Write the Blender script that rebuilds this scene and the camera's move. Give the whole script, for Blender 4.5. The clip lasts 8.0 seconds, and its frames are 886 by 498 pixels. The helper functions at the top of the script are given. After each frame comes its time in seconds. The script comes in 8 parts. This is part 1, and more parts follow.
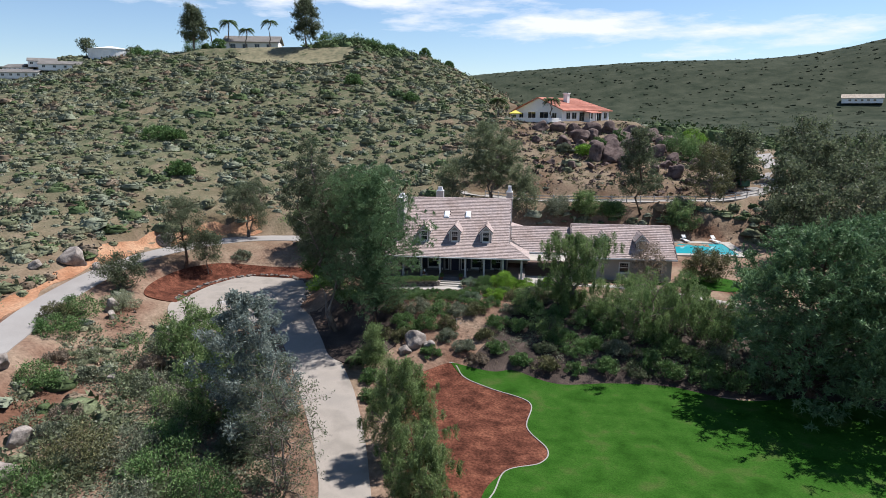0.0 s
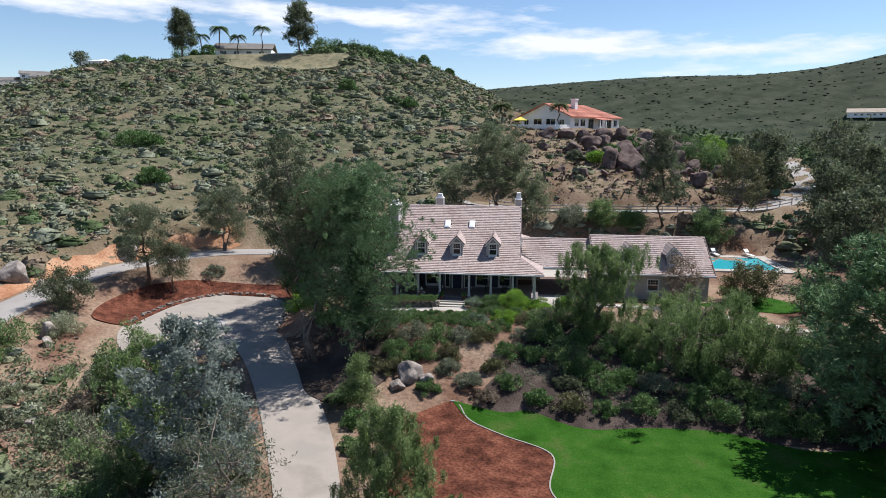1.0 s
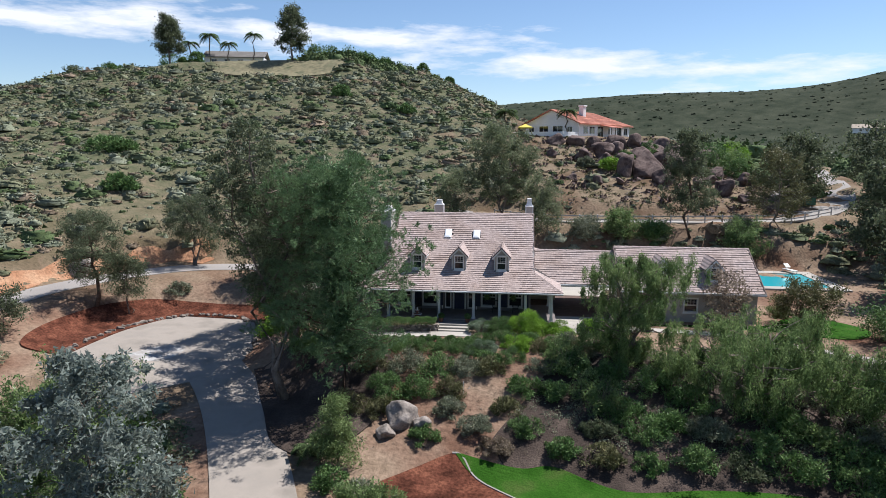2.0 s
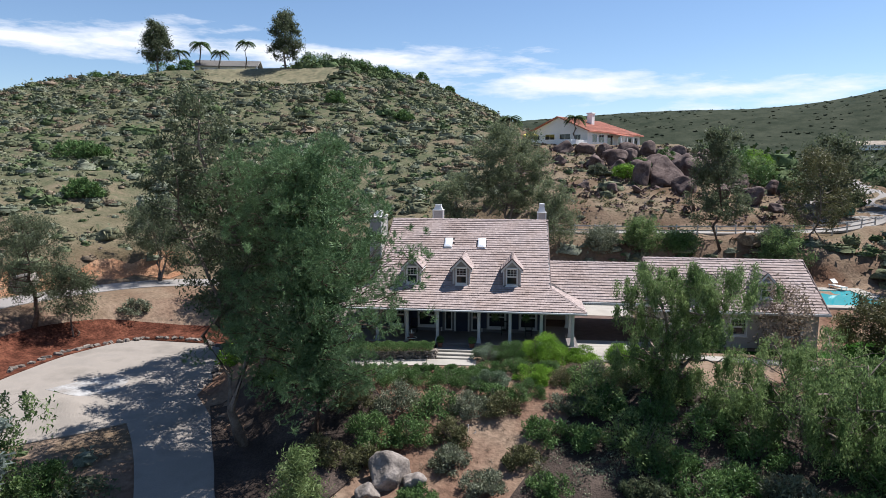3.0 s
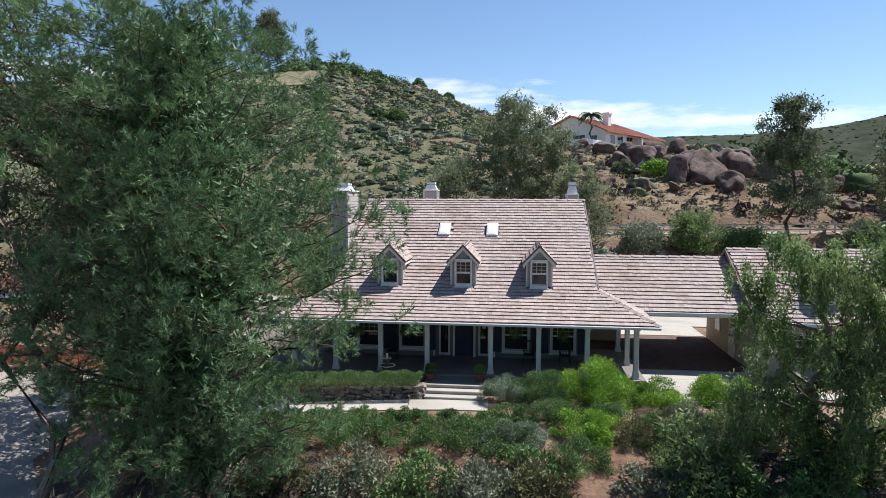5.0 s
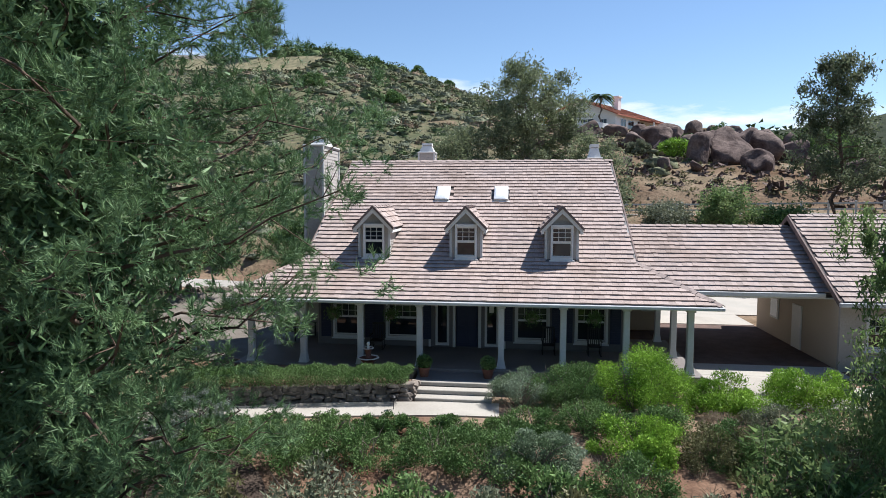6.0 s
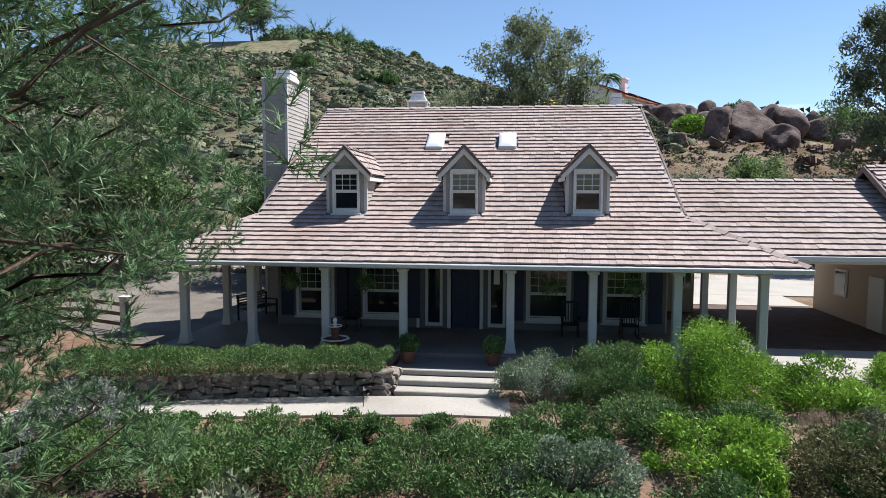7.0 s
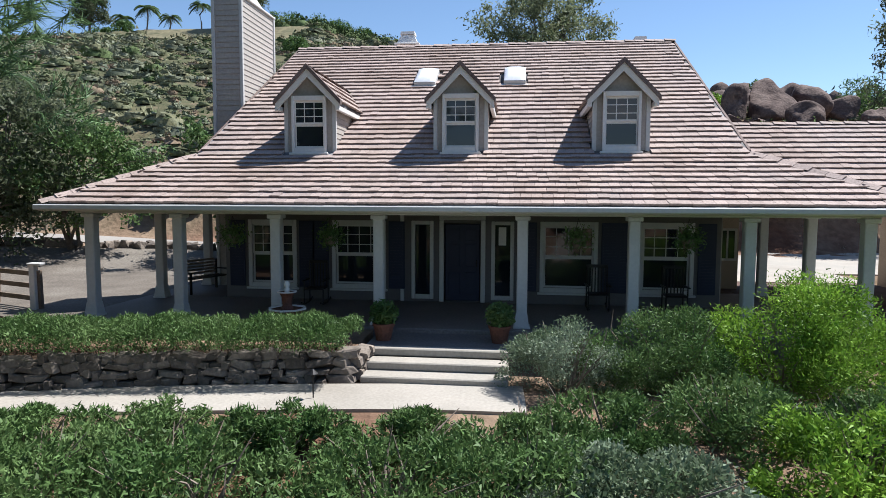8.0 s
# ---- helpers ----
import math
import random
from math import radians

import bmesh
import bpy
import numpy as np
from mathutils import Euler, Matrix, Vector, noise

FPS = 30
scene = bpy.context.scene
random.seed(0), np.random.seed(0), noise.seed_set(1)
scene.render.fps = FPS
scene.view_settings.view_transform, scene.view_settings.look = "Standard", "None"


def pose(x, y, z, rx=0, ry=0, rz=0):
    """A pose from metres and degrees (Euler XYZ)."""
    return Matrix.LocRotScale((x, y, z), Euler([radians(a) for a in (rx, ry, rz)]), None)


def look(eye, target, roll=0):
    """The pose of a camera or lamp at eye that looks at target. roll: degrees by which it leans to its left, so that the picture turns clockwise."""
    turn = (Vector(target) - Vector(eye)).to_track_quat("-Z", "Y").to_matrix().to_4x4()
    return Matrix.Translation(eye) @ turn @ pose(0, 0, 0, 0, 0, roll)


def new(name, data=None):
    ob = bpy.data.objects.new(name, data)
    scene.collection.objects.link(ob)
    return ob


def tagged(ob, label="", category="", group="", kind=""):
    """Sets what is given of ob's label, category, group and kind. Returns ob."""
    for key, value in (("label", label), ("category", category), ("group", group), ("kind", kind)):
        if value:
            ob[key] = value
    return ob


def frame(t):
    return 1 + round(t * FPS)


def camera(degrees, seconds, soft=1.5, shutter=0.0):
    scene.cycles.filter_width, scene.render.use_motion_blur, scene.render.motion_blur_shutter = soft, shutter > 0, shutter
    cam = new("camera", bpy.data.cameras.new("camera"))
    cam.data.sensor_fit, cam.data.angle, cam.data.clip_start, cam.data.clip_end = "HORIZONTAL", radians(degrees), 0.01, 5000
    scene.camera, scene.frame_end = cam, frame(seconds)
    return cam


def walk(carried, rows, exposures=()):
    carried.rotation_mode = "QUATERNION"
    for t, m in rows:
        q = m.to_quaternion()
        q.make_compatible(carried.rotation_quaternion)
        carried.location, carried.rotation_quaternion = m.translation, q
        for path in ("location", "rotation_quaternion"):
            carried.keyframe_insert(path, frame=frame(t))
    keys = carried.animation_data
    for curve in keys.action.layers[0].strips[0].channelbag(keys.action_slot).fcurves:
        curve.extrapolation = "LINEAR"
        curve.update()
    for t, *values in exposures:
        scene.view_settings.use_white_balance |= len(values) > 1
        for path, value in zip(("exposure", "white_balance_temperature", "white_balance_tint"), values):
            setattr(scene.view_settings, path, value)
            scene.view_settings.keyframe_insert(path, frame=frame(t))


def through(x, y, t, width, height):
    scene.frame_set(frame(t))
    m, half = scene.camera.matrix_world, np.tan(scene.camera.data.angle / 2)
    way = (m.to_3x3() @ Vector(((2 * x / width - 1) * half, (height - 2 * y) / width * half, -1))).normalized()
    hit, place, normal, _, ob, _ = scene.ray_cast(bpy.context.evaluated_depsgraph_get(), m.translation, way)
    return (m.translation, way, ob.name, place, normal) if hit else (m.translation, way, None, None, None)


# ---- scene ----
cam = camera(69.7, 8.0, 0.65)
METRES, EYE, TILT, LEAN, TURN = 65.0, 20.35, 0.0, 0.0, 6.7
ROWS = [
    (0.0, 0.0, 0.0, 0.0, 0.05, -12.05, -0.22),
    (0.5, 0.0002, 0.0787, -0.0187, 0.08, -11.36, -0.21),
    (1.0, -0.0003, 0.1615, -0.0384, 0.05, -10.53, -0.21),
    (1.5, -0.0003, 0.2418, -0.0569, 0.03, -9.71, -0.2),
    (3.0, 0.0004, 0.4569, -0.1054, 0.02, -7.19, -0.22),
    (3.5, 0.002, 0.5229, -0.122, 0.01, -6.21, -0.22),
    (4.0, 0.0036, 0.5865, -0.1403, -0.01, -5.24, -0.23),
    (5.5, 0.0076, 0.7561, -0.1899, 0.06, -4.48, -0.11),
    (6.0, 0.0086, 0.8062, -0.2061, 0.09, -4.48, -0.13),
    (6.5, 0.0102, 0.8527, -0.2213, 0.04, -4.51, -0.14),
    (7.0, 0.012, 0.8942, -0.2363, -0.04, -4.59, -0.19),
    (7.5, 0.014, 0.9315, -0.2499, -0.04, -4.59, -0.21),
    (8.0, 0.0157, 0.9639, -0.2618, -0.07, -4.6, -0.23),
]
walk(cam, [(t, pose(7.73, -79.2, EYE, TILT, LEAN, TURN) @ pose(METRES * x, METRES * y, METRES * z, 90 + pitch, roll, yaw)) for t, x, y, z, yaw, pitch, roll in ROWS],
     [(0.0, 0.62, 6150, 12.5), (4.0, 0.70, 6150, 12.0), (5.5, 0.80, 6150, 10.0), (8.0, 0.84, 6150, 10.0)])

# ---- daylight: high sun from behind the house, blue sky with a bank of low cloud ----
SUN_WAY = Vector((0.70, 0.46, 1.38)).normalized()
world = bpy.data.worlds.new("sky")
scene.world = world
world.use_nodes = True
wn, wl = world.node_tree.nodes, world.node_tree.links
wn.clear()


def wnode(kind, **values):
    n = wn.new(kind)
    for key, value in values.items():
        n.inputs[key].default_value = value
    return n


sky = wn.new("ShaderNodeTexSky")
sky.sky_type, sky.sun_disc = "NISHITA", False
sky.sun_elevation = math.asin(SUN_WAY.z)
sky.sun_rotation = math.atan2(SUN_WAY.x, SUN_WAY.y)
sky.air_density, sky.dust_density, sky.ozone_density, sky.altitude = 1.0, 0.0, 3.0, 300
where = wn.new("ShaderNodeTexCoord")
stretch = wn.new("ShaderNodeMapping")
stretch.inputs["Scale"].default_value = (3.0, 3.0, 15.0)
stretch.inputs["Location"].default_value = (0.35, 0.2, 0.25)
puffs = wnode("ShaderNodeTexNoise", Scale=1.6, Detail=8.0, Roughness=0.6)
split = wn.new("ShaderNodeSeparateXYZ")
# the bank lies lower towards the east
crest = wn.new("ShaderNodeMapRange")
crest.interpolation_type = "SMOOTHSTEP"
for key, value in (("From Min", -0.25), ("From Max", 0.25), ("To Min", 0.165), ("To Max", 0.112)):
    crest.inputs[key].default_value = value
off = wn.new("ShaderNodeMath")
off.operation = "SUBTRACT"
apart = wn.new("ShaderNodeMath")
apart.operation = "ABSOLUTE"
bank = wn.new("ShaderNodeMapRange")
for key, value in (("From Min", 0.0), ("From Max", 0.06), ("To Min", 0.21), ("To Max", -0.05)):
    bank.inputs[key].default_value = value
both = wn.new("ShaderNodeMath")
both.operation = "ADD"
cover = wn.new("ShaderNodeValToRGB")
cover.color_ramp.elements[0].position, cover.color_ramp.elements[1].position = 0.61, 0.78
blend = wn.new("ShaderNodeMixRGB")
blend.inputs["Color2"].default_value = (7.9, 8.1, 8.4, 1)
back = wnode("ShaderNodeBackground", Strength=0.082)
wout = wn.new("ShaderNodeOutputWorld")
wl.new(where.outputs["Generated"], stretch.inputs["Vector"])
wl.new(stretch.outputs["Vector"], puffs.inputs["Vector"])
wl.new(where.outputs["Generated"], split.inputs["Vector"])
wl.new(split.outputs["X"], crest.inputs["Value"])
wl.new(split.outputs["Z"], off.inputs[0])
wl.new(crest.outputs["Result"], off.inputs[1])
wl.new(off.outputs["Value"], apart.inputs[0])
wl.new(apart.outputs["Value"], bank.inputs["Value"])
wl.new(puffs.outputs["Fac"], both.inputs[0])
wl.new(bank.outputs["Result"], both.inputs[1])
wl.new(both.outputs["Value"], cover.inputs["Fac"])
wl.new(cover.outputs["Color"], blend.inputs["Fac"])
wl.new(sky.outputs["Color"], blend.inputs["Color1"])
wl.new(blend.outputs["Color"], back.inputs["Color"])
wl.new(back.outputs["Background"], wout.inputs["Surface"])
sun = new("sun", bpy.data.lights.new("sun", "SUN"))
sun.data.energy, sun.data.angle, sun.data.color = 5.0, radians(0.53), (1.0, 0.955, 0.89)
sun.matrix_world = look(SUN_WAY * 100, (0, 0, 0))


# ---- materials ----
def material(name, colours, scale=4.0, fine=40.0, rough=0.8, bump=0.3, depth=0.01, metal=0.0, islands=0.0, detail=6.0, through_light=0.0, spec=0.3, grainy=0.55):
    """Noise-mixed colours at two scales with fine relief; islands: how far each separate piece varies in tone."""
    m = bpy.data.materials.new(name)
    m.use_nodes = True
    n, l = m.node_tree.nodes, m.node_tree.links
    shader = n["Principled BSDF"]
    shader.inputs["Roughness"].default_value = rough
    shader.inputs["Metallic"].default_value = metal
    shader.inputs["Specular IOR Level"].default_value = spec
    co = n.new("ShaderNodeTexCoord")
    geo = n.new("ShaderNodeNewGeometry")
    space = geo.outputs["Position"]
    big = n.new("ShaderNodeTexNoise")
    big.inputs["Scale"].default_value, big.inputs["Detail"].default_value = 1.0 / scale, detail
    small = n.new("ShaderNodeTexNoise")
    small.inputs["Scale"].default_value, small.inputs["Detail"].default_value = fine, 3.0
    l.new(space, big.inputs["Vector"])
    l.new(space, small.inputs["Vector"])
    ramp = n.new("ShaderNodeValToRGB")
    while len(ramp.color_ramp.elements) < len(colours):
        ramp.color_ramp.elements.new(0.5)
    for k, (e, c) in enumerate(zip(ramp.color_ramp.elements, colours)):
        e.position, e.color = (0.5 if len(colours) == 1 else 0.32 + 0.36 * k / (len(colours) - 1)), (*c, 1)
    l.new(big.outputs["Fac"], ramp.inputs["Fac"])
    grain = n.new("ShaderNodeMixRGB")
    grain.blend_type = "MULTIPLY"
    grain.inputs["Fac"].default_value = grainy
    tone = n.new("ShaderNodeMapRange")
    tone.inputs["From Min"].default_value, tone.inputs["From Max"].default_value = 0.3, 0.7
    tone.inputs["To Min"].default_value, tone.inputs["To Max"].default_value = 0.55, 1.35
    l.new(small.outputs["Fac"], tone.inputs["Value"])
    l.new(ramp.outputs["Color"], grain.inputs["Color1"])
    l.new(tone.outputs["Result"], grain.inputs["Color2"])
    colour = grain.outputs["Color"]
    if islands:
        info = n.new("ShaderNodeObjectInfo")
        add = n.new("ShaderNodeMath")
        add.operation = "ADD"
        l.new(geo.outputs["Random Per Island"], add.inputs[0])
        l.new(info.outputs["Random"], add.inputs[1])
        part_of = n.new("ShaderNodeMath")
        part_of.operation = "FRACT"
        l.new(add.outputs["Value"], part_of.inputs[0])
        vary = n.new("ShaderNodeMapRange")
        vary.inputs["To Min"].default_value, vary.inputs["To Max"].default_value = 1 - islands, 1 + islands
        l.new(part_of.outputs["Value"], vary.inputs["Value"])
        times = n.new("ShaderNodeMixRGB")
        times.blend_type = "MULTIPLY"
        times.inputs["Fac"].default_value = 1.0
        l.new(colour, times.inputs["Color1"])
        l.new(vary.outputs["Result"], times.inputs["Color2"])
        colour = times.outputs["Color"]
    l.new(colour, shader.inputs["Base Color"])
    if bump:
        relief = n.new("ShaderNodeBump")
        relief.inputs["Strength"].default_value, relief.inputs["Distance"].default_value = bump, depth
        l.new(small.outputs["Fac"], relief.inputs["Height"])
        l.new(relief.outputs["Normal"], shader.inputs["Normal"])
    if through_light:
        glow = n.new("ShaderNodeBsdfTranslucent")
        l.new(colour, glow.inputs["Color"])
        mix = n.new("ShaderNodeMixShader")
        mix.inputs["Fac"].default_value = through_light
        l.new(shader.outputs["BSDF"], mix.inputs[1])
        l.new(glow.outputs["BSDF"], mix.inputs[2])
        l.new(mix.outputs["Shader"], n["Material Output"].inputs["Surface"])
    return m


def leafy(name, dark, light, gloss=0.5, through=0.48):
    return material(name, (dark, light), scale=1.2, fine=6.0, rough=gloss, bump=0.0, islands=0.38, detail=3.0, through_light=through, spec=0.15)


M = {
    "soil": material("soil", ((0.12, 0.062, 0.04), (0.18, 0.115, 0.08), (0.235, 0.17, 0.12), (0.15, 0.108, 0.07)), 7.0, 3.0, 0.95, 0.9, 0.12, spec=0.05),
    "mulch": material("bark_mulch", ((0.05, 0.019, 0.012), (0.10, 0.037, 0.023), (0.16, 0.063, 0.038)), 1.2, 5.0, 0.95, 1.0, 0.08, grainy=1.0, spec=0.05),
    "grass": material("lawn_grass", ((0.014, 0.05, 0.004), (0.022, 0.072, 0.007), (0.030, 0.085, 0.010), (0.05, 0.085, 0.018)), 2.2, 9.0, 0.95, 0.9, 0.05, spec=0.05),
    "orange_soil": material("orange_soil", ((0.26, 0.12, 0.06), (0.34, 0.18, 0.10), (0.40, 0.25, 0.15)), 3.0, 4.0, 0.95, 0.9, 0.1),
    "green_paint": material("green_paint", ((0.03, 0.10, 0.06), (0.04, 0.13, 0.08)), 1.0, 10.0, 0.5, 0.1, grainy=0.15),
    "concrete": material("pale_concrete", ((0.29, 0.265, 0.23), (0.37, 0.34, 0.30), (0.33, 0.31, 0.275)), 3.0, 18.0, 0.85, 0.3, 0.01, grainy=0.25),
    "drive": material("tan_concrete", ((0.215, 0.19, 0.16), (0.285, 0.25, 0.212), (0.25, 0.222, 0.19)), 2.5, 18.0, 0.85, 0.3, 0.01, grainy=0.3),
    "road": material("dusty_asphalt", ((0.24, 0.22, 0.20), (0.30, 0.28, 0.255)), 5.0, 12.0, 0.9, 0.4, 0.01, grainy=0.25),
    "rock": material("granite", ((0.055, 0.033, 0.028), (0.10, 0.066, 0.057), (0.15, 0.107, 0.092), (0.078, 0.052, 0.044)), 1.3, 5.0, 0.9, 0.9, 0.08),
    "pale_rock": material("pale_granite", ((0.16, 0.135, 0.115), (0.25, 0.215, 0.185), (0.32, 0.28, 0.25)), 0.8, 6.0, 0.9, 0.9, 0.05),
    "tile": material("roof_tile", ((0.30, 0.23, 0.20), (0.37, 0.295, 0.265), (0.335, 0.272, 0.252)), 2.0, 25.0, 0.85, 0.4, 0.012, islands=0.15),
    "cap": material("dark_rake_tile", ((0.13, 0.095, 0.085), (0.20, 0.15, 0.135)), 1.0, 20.0, 0.85, 0.3, 0.01, islands=0.15),
    # brown litter, its colour taken darker to carry the shade of the trees
    "litter": material("shade_tinted_litter", ((0.03, 0.021, 0.016), (0.052, 0.037, 0.029), (0.085, 0.062, 0.049)), 2.5, 9.0, 0.95, 1.0, 0.08, grainy=0.8),
    "underlay": material("roof_underlay", ((0.05, 0.042, 0.04),), 2.0, 20.0, 0.9, 0.2),
    "trim": material("white_trim_paint", ((0.66, 0.65, 0.62), (0.72, 0.71, 0.69)), 2.0, 15.0, 0.55, 0.1, 0.003, grainy=0.12),
    "fascia": material("grey_white_paint", ((0.50, 0.50, 0.49), (0.56, 0.56, 0.55)), 2.0, 15.0, 0.55, 0.1, 0.003, grainy=0.12),
    "siding": material("taupe_siding", ((0.36, 0.33, 0.30), (0.41, 0.375, 0.34)), 2.5, 15.0, 0.7, 0.15, 0.004, grainy=0.25),
    "stucco": material("beige_stucco", ((0.45, 0.37, 0.29), (0.52, 0.44, 0.35)), 2.5, 40.0, 0.9, 0.4, 0.006),
    "pale_concrete": material("washed_concrete", ((0.25, 0.225, 0.20), (0.29, 0.275, 0.255), (0.38, 0.37, 0.355)), 0.9, 8.0, 0.85, 0.3, 0.01, grainy=0.4),
    "white_stucco": material("white_stucco", ((0.70, 0.69, 0.66), (0.80, 0.79, 0.77)), 4.0, 30.0, 0.9, 0.3, 0.006, grainy=0.25),
    "navy": material("navy_paint", ((0.014, 0.019, 0.044), (0.022, 0.03, 0.062)), 1.0, 20.0, 0.5, 0.1, 0.003, grainy=0.12),
    # taupe siding again, darkened: the porch shade is in this colour
    "porch_shade_siding": material("shade_tinted_siding", ((0.115, 0.108, 0.108), (0.15, 0.14, 0.138)), 2.5, 15.0, 0.6, 0.15, 0.004, grainy=0.15),
    "deck": material("porch_floor", ((0.15, 0.13, 0.125), (0.20, 0.18, 0.17)), 1.5, 20.0, 0.6, 0.2, 0.004),
    "gravel": material("gravel", ((0.11, 0.095, 0.08), (0.15, 0.13, 0.11), (0.19, 0.17, 0.145)), 2.0, 14.0, 0.95, 0.8, 0.03, grainy=0.7),
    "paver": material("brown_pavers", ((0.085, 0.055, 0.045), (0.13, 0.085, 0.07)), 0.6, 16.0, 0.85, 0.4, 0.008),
    "stone": material("wall_stone", ((0.12, 0.10, 0.085), (0.23, 0.195, 0.165)), 0.5, 14.0, 0.9, 0.8, 0.02, islands=0.42),
    "wood": material("weathered_wood", ((0.16, 0.12, 0.09), (0.26, 0.21, 0.17)), 0.8, 22.0, 0.85, 0.4, 0.006),
    "dark_metal": material("dark_metal", ((0.02, 0.02, 0.022), (0.035, 0.035, 0.035)), 0.5, 30.0, 0.45, 0.1, 0.002, metal=0.6),
    "terracotta": material("red_clay_tile", ((0.37, 0.125, 0.08), (0.47, 0.195, 0.135)), 2.0, 6.0, 0.85, 0.6, 0.04, islands=0.2),
    "fountain_clay": material("brown_cast_stone", ((0.13, 0.055, 0.04), (0.20, 0.09, 0.06)), 0.4, 25.0, 0.7, 0.3, 0.005),
    "white_stone": material("white_cast_stone", ((0.68, 0.66, 0.62), (0.76, 0.74, 0.70)), 0.4, 25.0, 0.7, 0.3, 0.005, grainy=0.12),
    "bark": material("grey_bark", ((0.13, 0.10, 0.08), (0.24, 0.20, 0.165)), 0.5, 9.0, 0.95, 0.9, 0.03),
    "red_bark": material("pine_bark", ((0.07, 0.045, 0.032), (0.14, 0.095, 0.07)), 0.5, 9.0, 0.95, 0.9, 0.04),
    "pine": leafy("pine_needles", (0.075, 0.14, 0.06), (0.185, 0.28, 0.13), through=0.18),
    "willow": leafy("light_willow_leaves", (0.12, 0.18, 0.06), (0.24, 0.31, 0.13)),
    "cream": leafy("cream_flowering_leaves", (0.19, 0.22, 0.12), (0.36, 0.37, 0.25)),
    "euc": leafy("eucalyptus_leaves", (0.075, 0.10, 0.052), (0.15, 0.17, 0.10)),
    "light_euc": leafy("light_eucalyptus_leaves", (0.115, 0.145, 0.075), (0.22, 0.25, 0.145)),
    "grey_euc": leafy("silver_leaves", (0.16, 0.195, 0.165), (0.29, 0.33, 0.285)),
    "pepper": leafy("pepper_tree_leaves", (0.10, 0.165, 0.055), (0.235, 0.31, 0.125)),
    "lime": leafy("bright_shrub_leaves", (0.105, 0.21, 0.022), (0.26, 0.42, 0.06), through=0.26),
    "green": leafy("green_shrub_leaves", (0.06, 0.12, 0.034), (0.145, 0.225, 0.08), through=0.24),
    "sage": leafy("sage_leaves", (0.12, 0.14, 0.085), (0.22, 0.235, 0.16), through=0.24),
    "olive": leafy("olive_shrub_leaves", (0.09, 0.095, 0.04), (0.17, 0.165, 0.08), through=0.24),
    "dry": leafy("dry_twigs", (0.17, 0.13, 0.09), (0.30, 0.25, 0.19)),
    "silver_green": leafy("silver_green_leaves", (0.09, 0.14, 0.065), (0.27, 0.33, 0.235), through=0.24),
    "palm": leafy("palm_fronds", (0.06, 0.10, 0.035), (0.12, 0.17, 0.07)),
    "chaparral": material("chaparral", ((0.095, 0.118, 0.062), (0.140, 0.155, 0.088), (0.185, 0.185, 0.118), (0.145, 0.150, 0.088)), 14.0, 5.0, 0.85, 0.3, 0.06, islands=0.26, grainy=0.9, spec=0.04),
    "sage_brush": material("sage_brush", ((0.15, 0.168, 0.115), (0.225, 0.235, 0.168)), 9.0, 5.0, 0.85, 0.3, 0.06, islands=0.26, grainy=0.9, spec=0.04),
    "dry_brush": material("dry_brush", ((0.16, 0.115, 0.08), (0.26, 0.21, 0.15)), 9.0, 5.0, 0.9, 0.3, 0.06, islands=0.26, grainy=0.9, spec=0.04),
    "green_brush": material("green_brush", ((0.066, 0.098, 0.042), (0.115, 0.148, 0.068)), 9.0, 5.0, 0.85, 0.3, 0.06, islands=0.26, grainy=0.9, spec=0.04),
    "far_brush": material("far_brush", ((0.028, 0.037, 0.022), (0.038, 0.048, 0.028), (0.05, 0.058, 0.036)), 60.0, 0.6, 0.9, 0.2, 0.2, islands=0.2, spec=0.03),
    "frosted": material("white_acrylic", ((0.75, 0.77, 0.8),), 1.0, 10.0, 0.25, 0.0, grainy=0.12),
    "dry_lawn": material("dry_lawn", ((0.10, 0.10, 0.055), (0.19, 0.165, 0.095), (0.13, 0.125, 0.07)), 3.0, 1.2, 0.95, 0.6, 0.05),
    "awning": material("yellow_canvas", ((0.55, 0.45, 0.06), (0.62, 0.52, 0.1)), 1.0, 20.0, 0.8, 0.1),
}
glass = bpy.data.materials.new("window_glass")
glass.use_nodes = True
gs = glass.node_tree.nodes["Principled BSDF"]
gs.inputs["Base Color"].default_value = (0.012, 0.016, 0.022, 1)
gs.inputs["Roughness"].default_value, gs.inputs["Specular IOR Level"].default_value = 0.03, 0.55
M["glass"] = glass
water = bpy.data.materials.new("pool_water")
water.use_nodes = True
ws = water.node_tree.nodes["Principled BSDF"]
ws.inputs["Base Color"].default_value, ws.inputs["Roughness"].default_value = (0.03, 0.33, 0.38, 1), 0.08
M["water"] = water



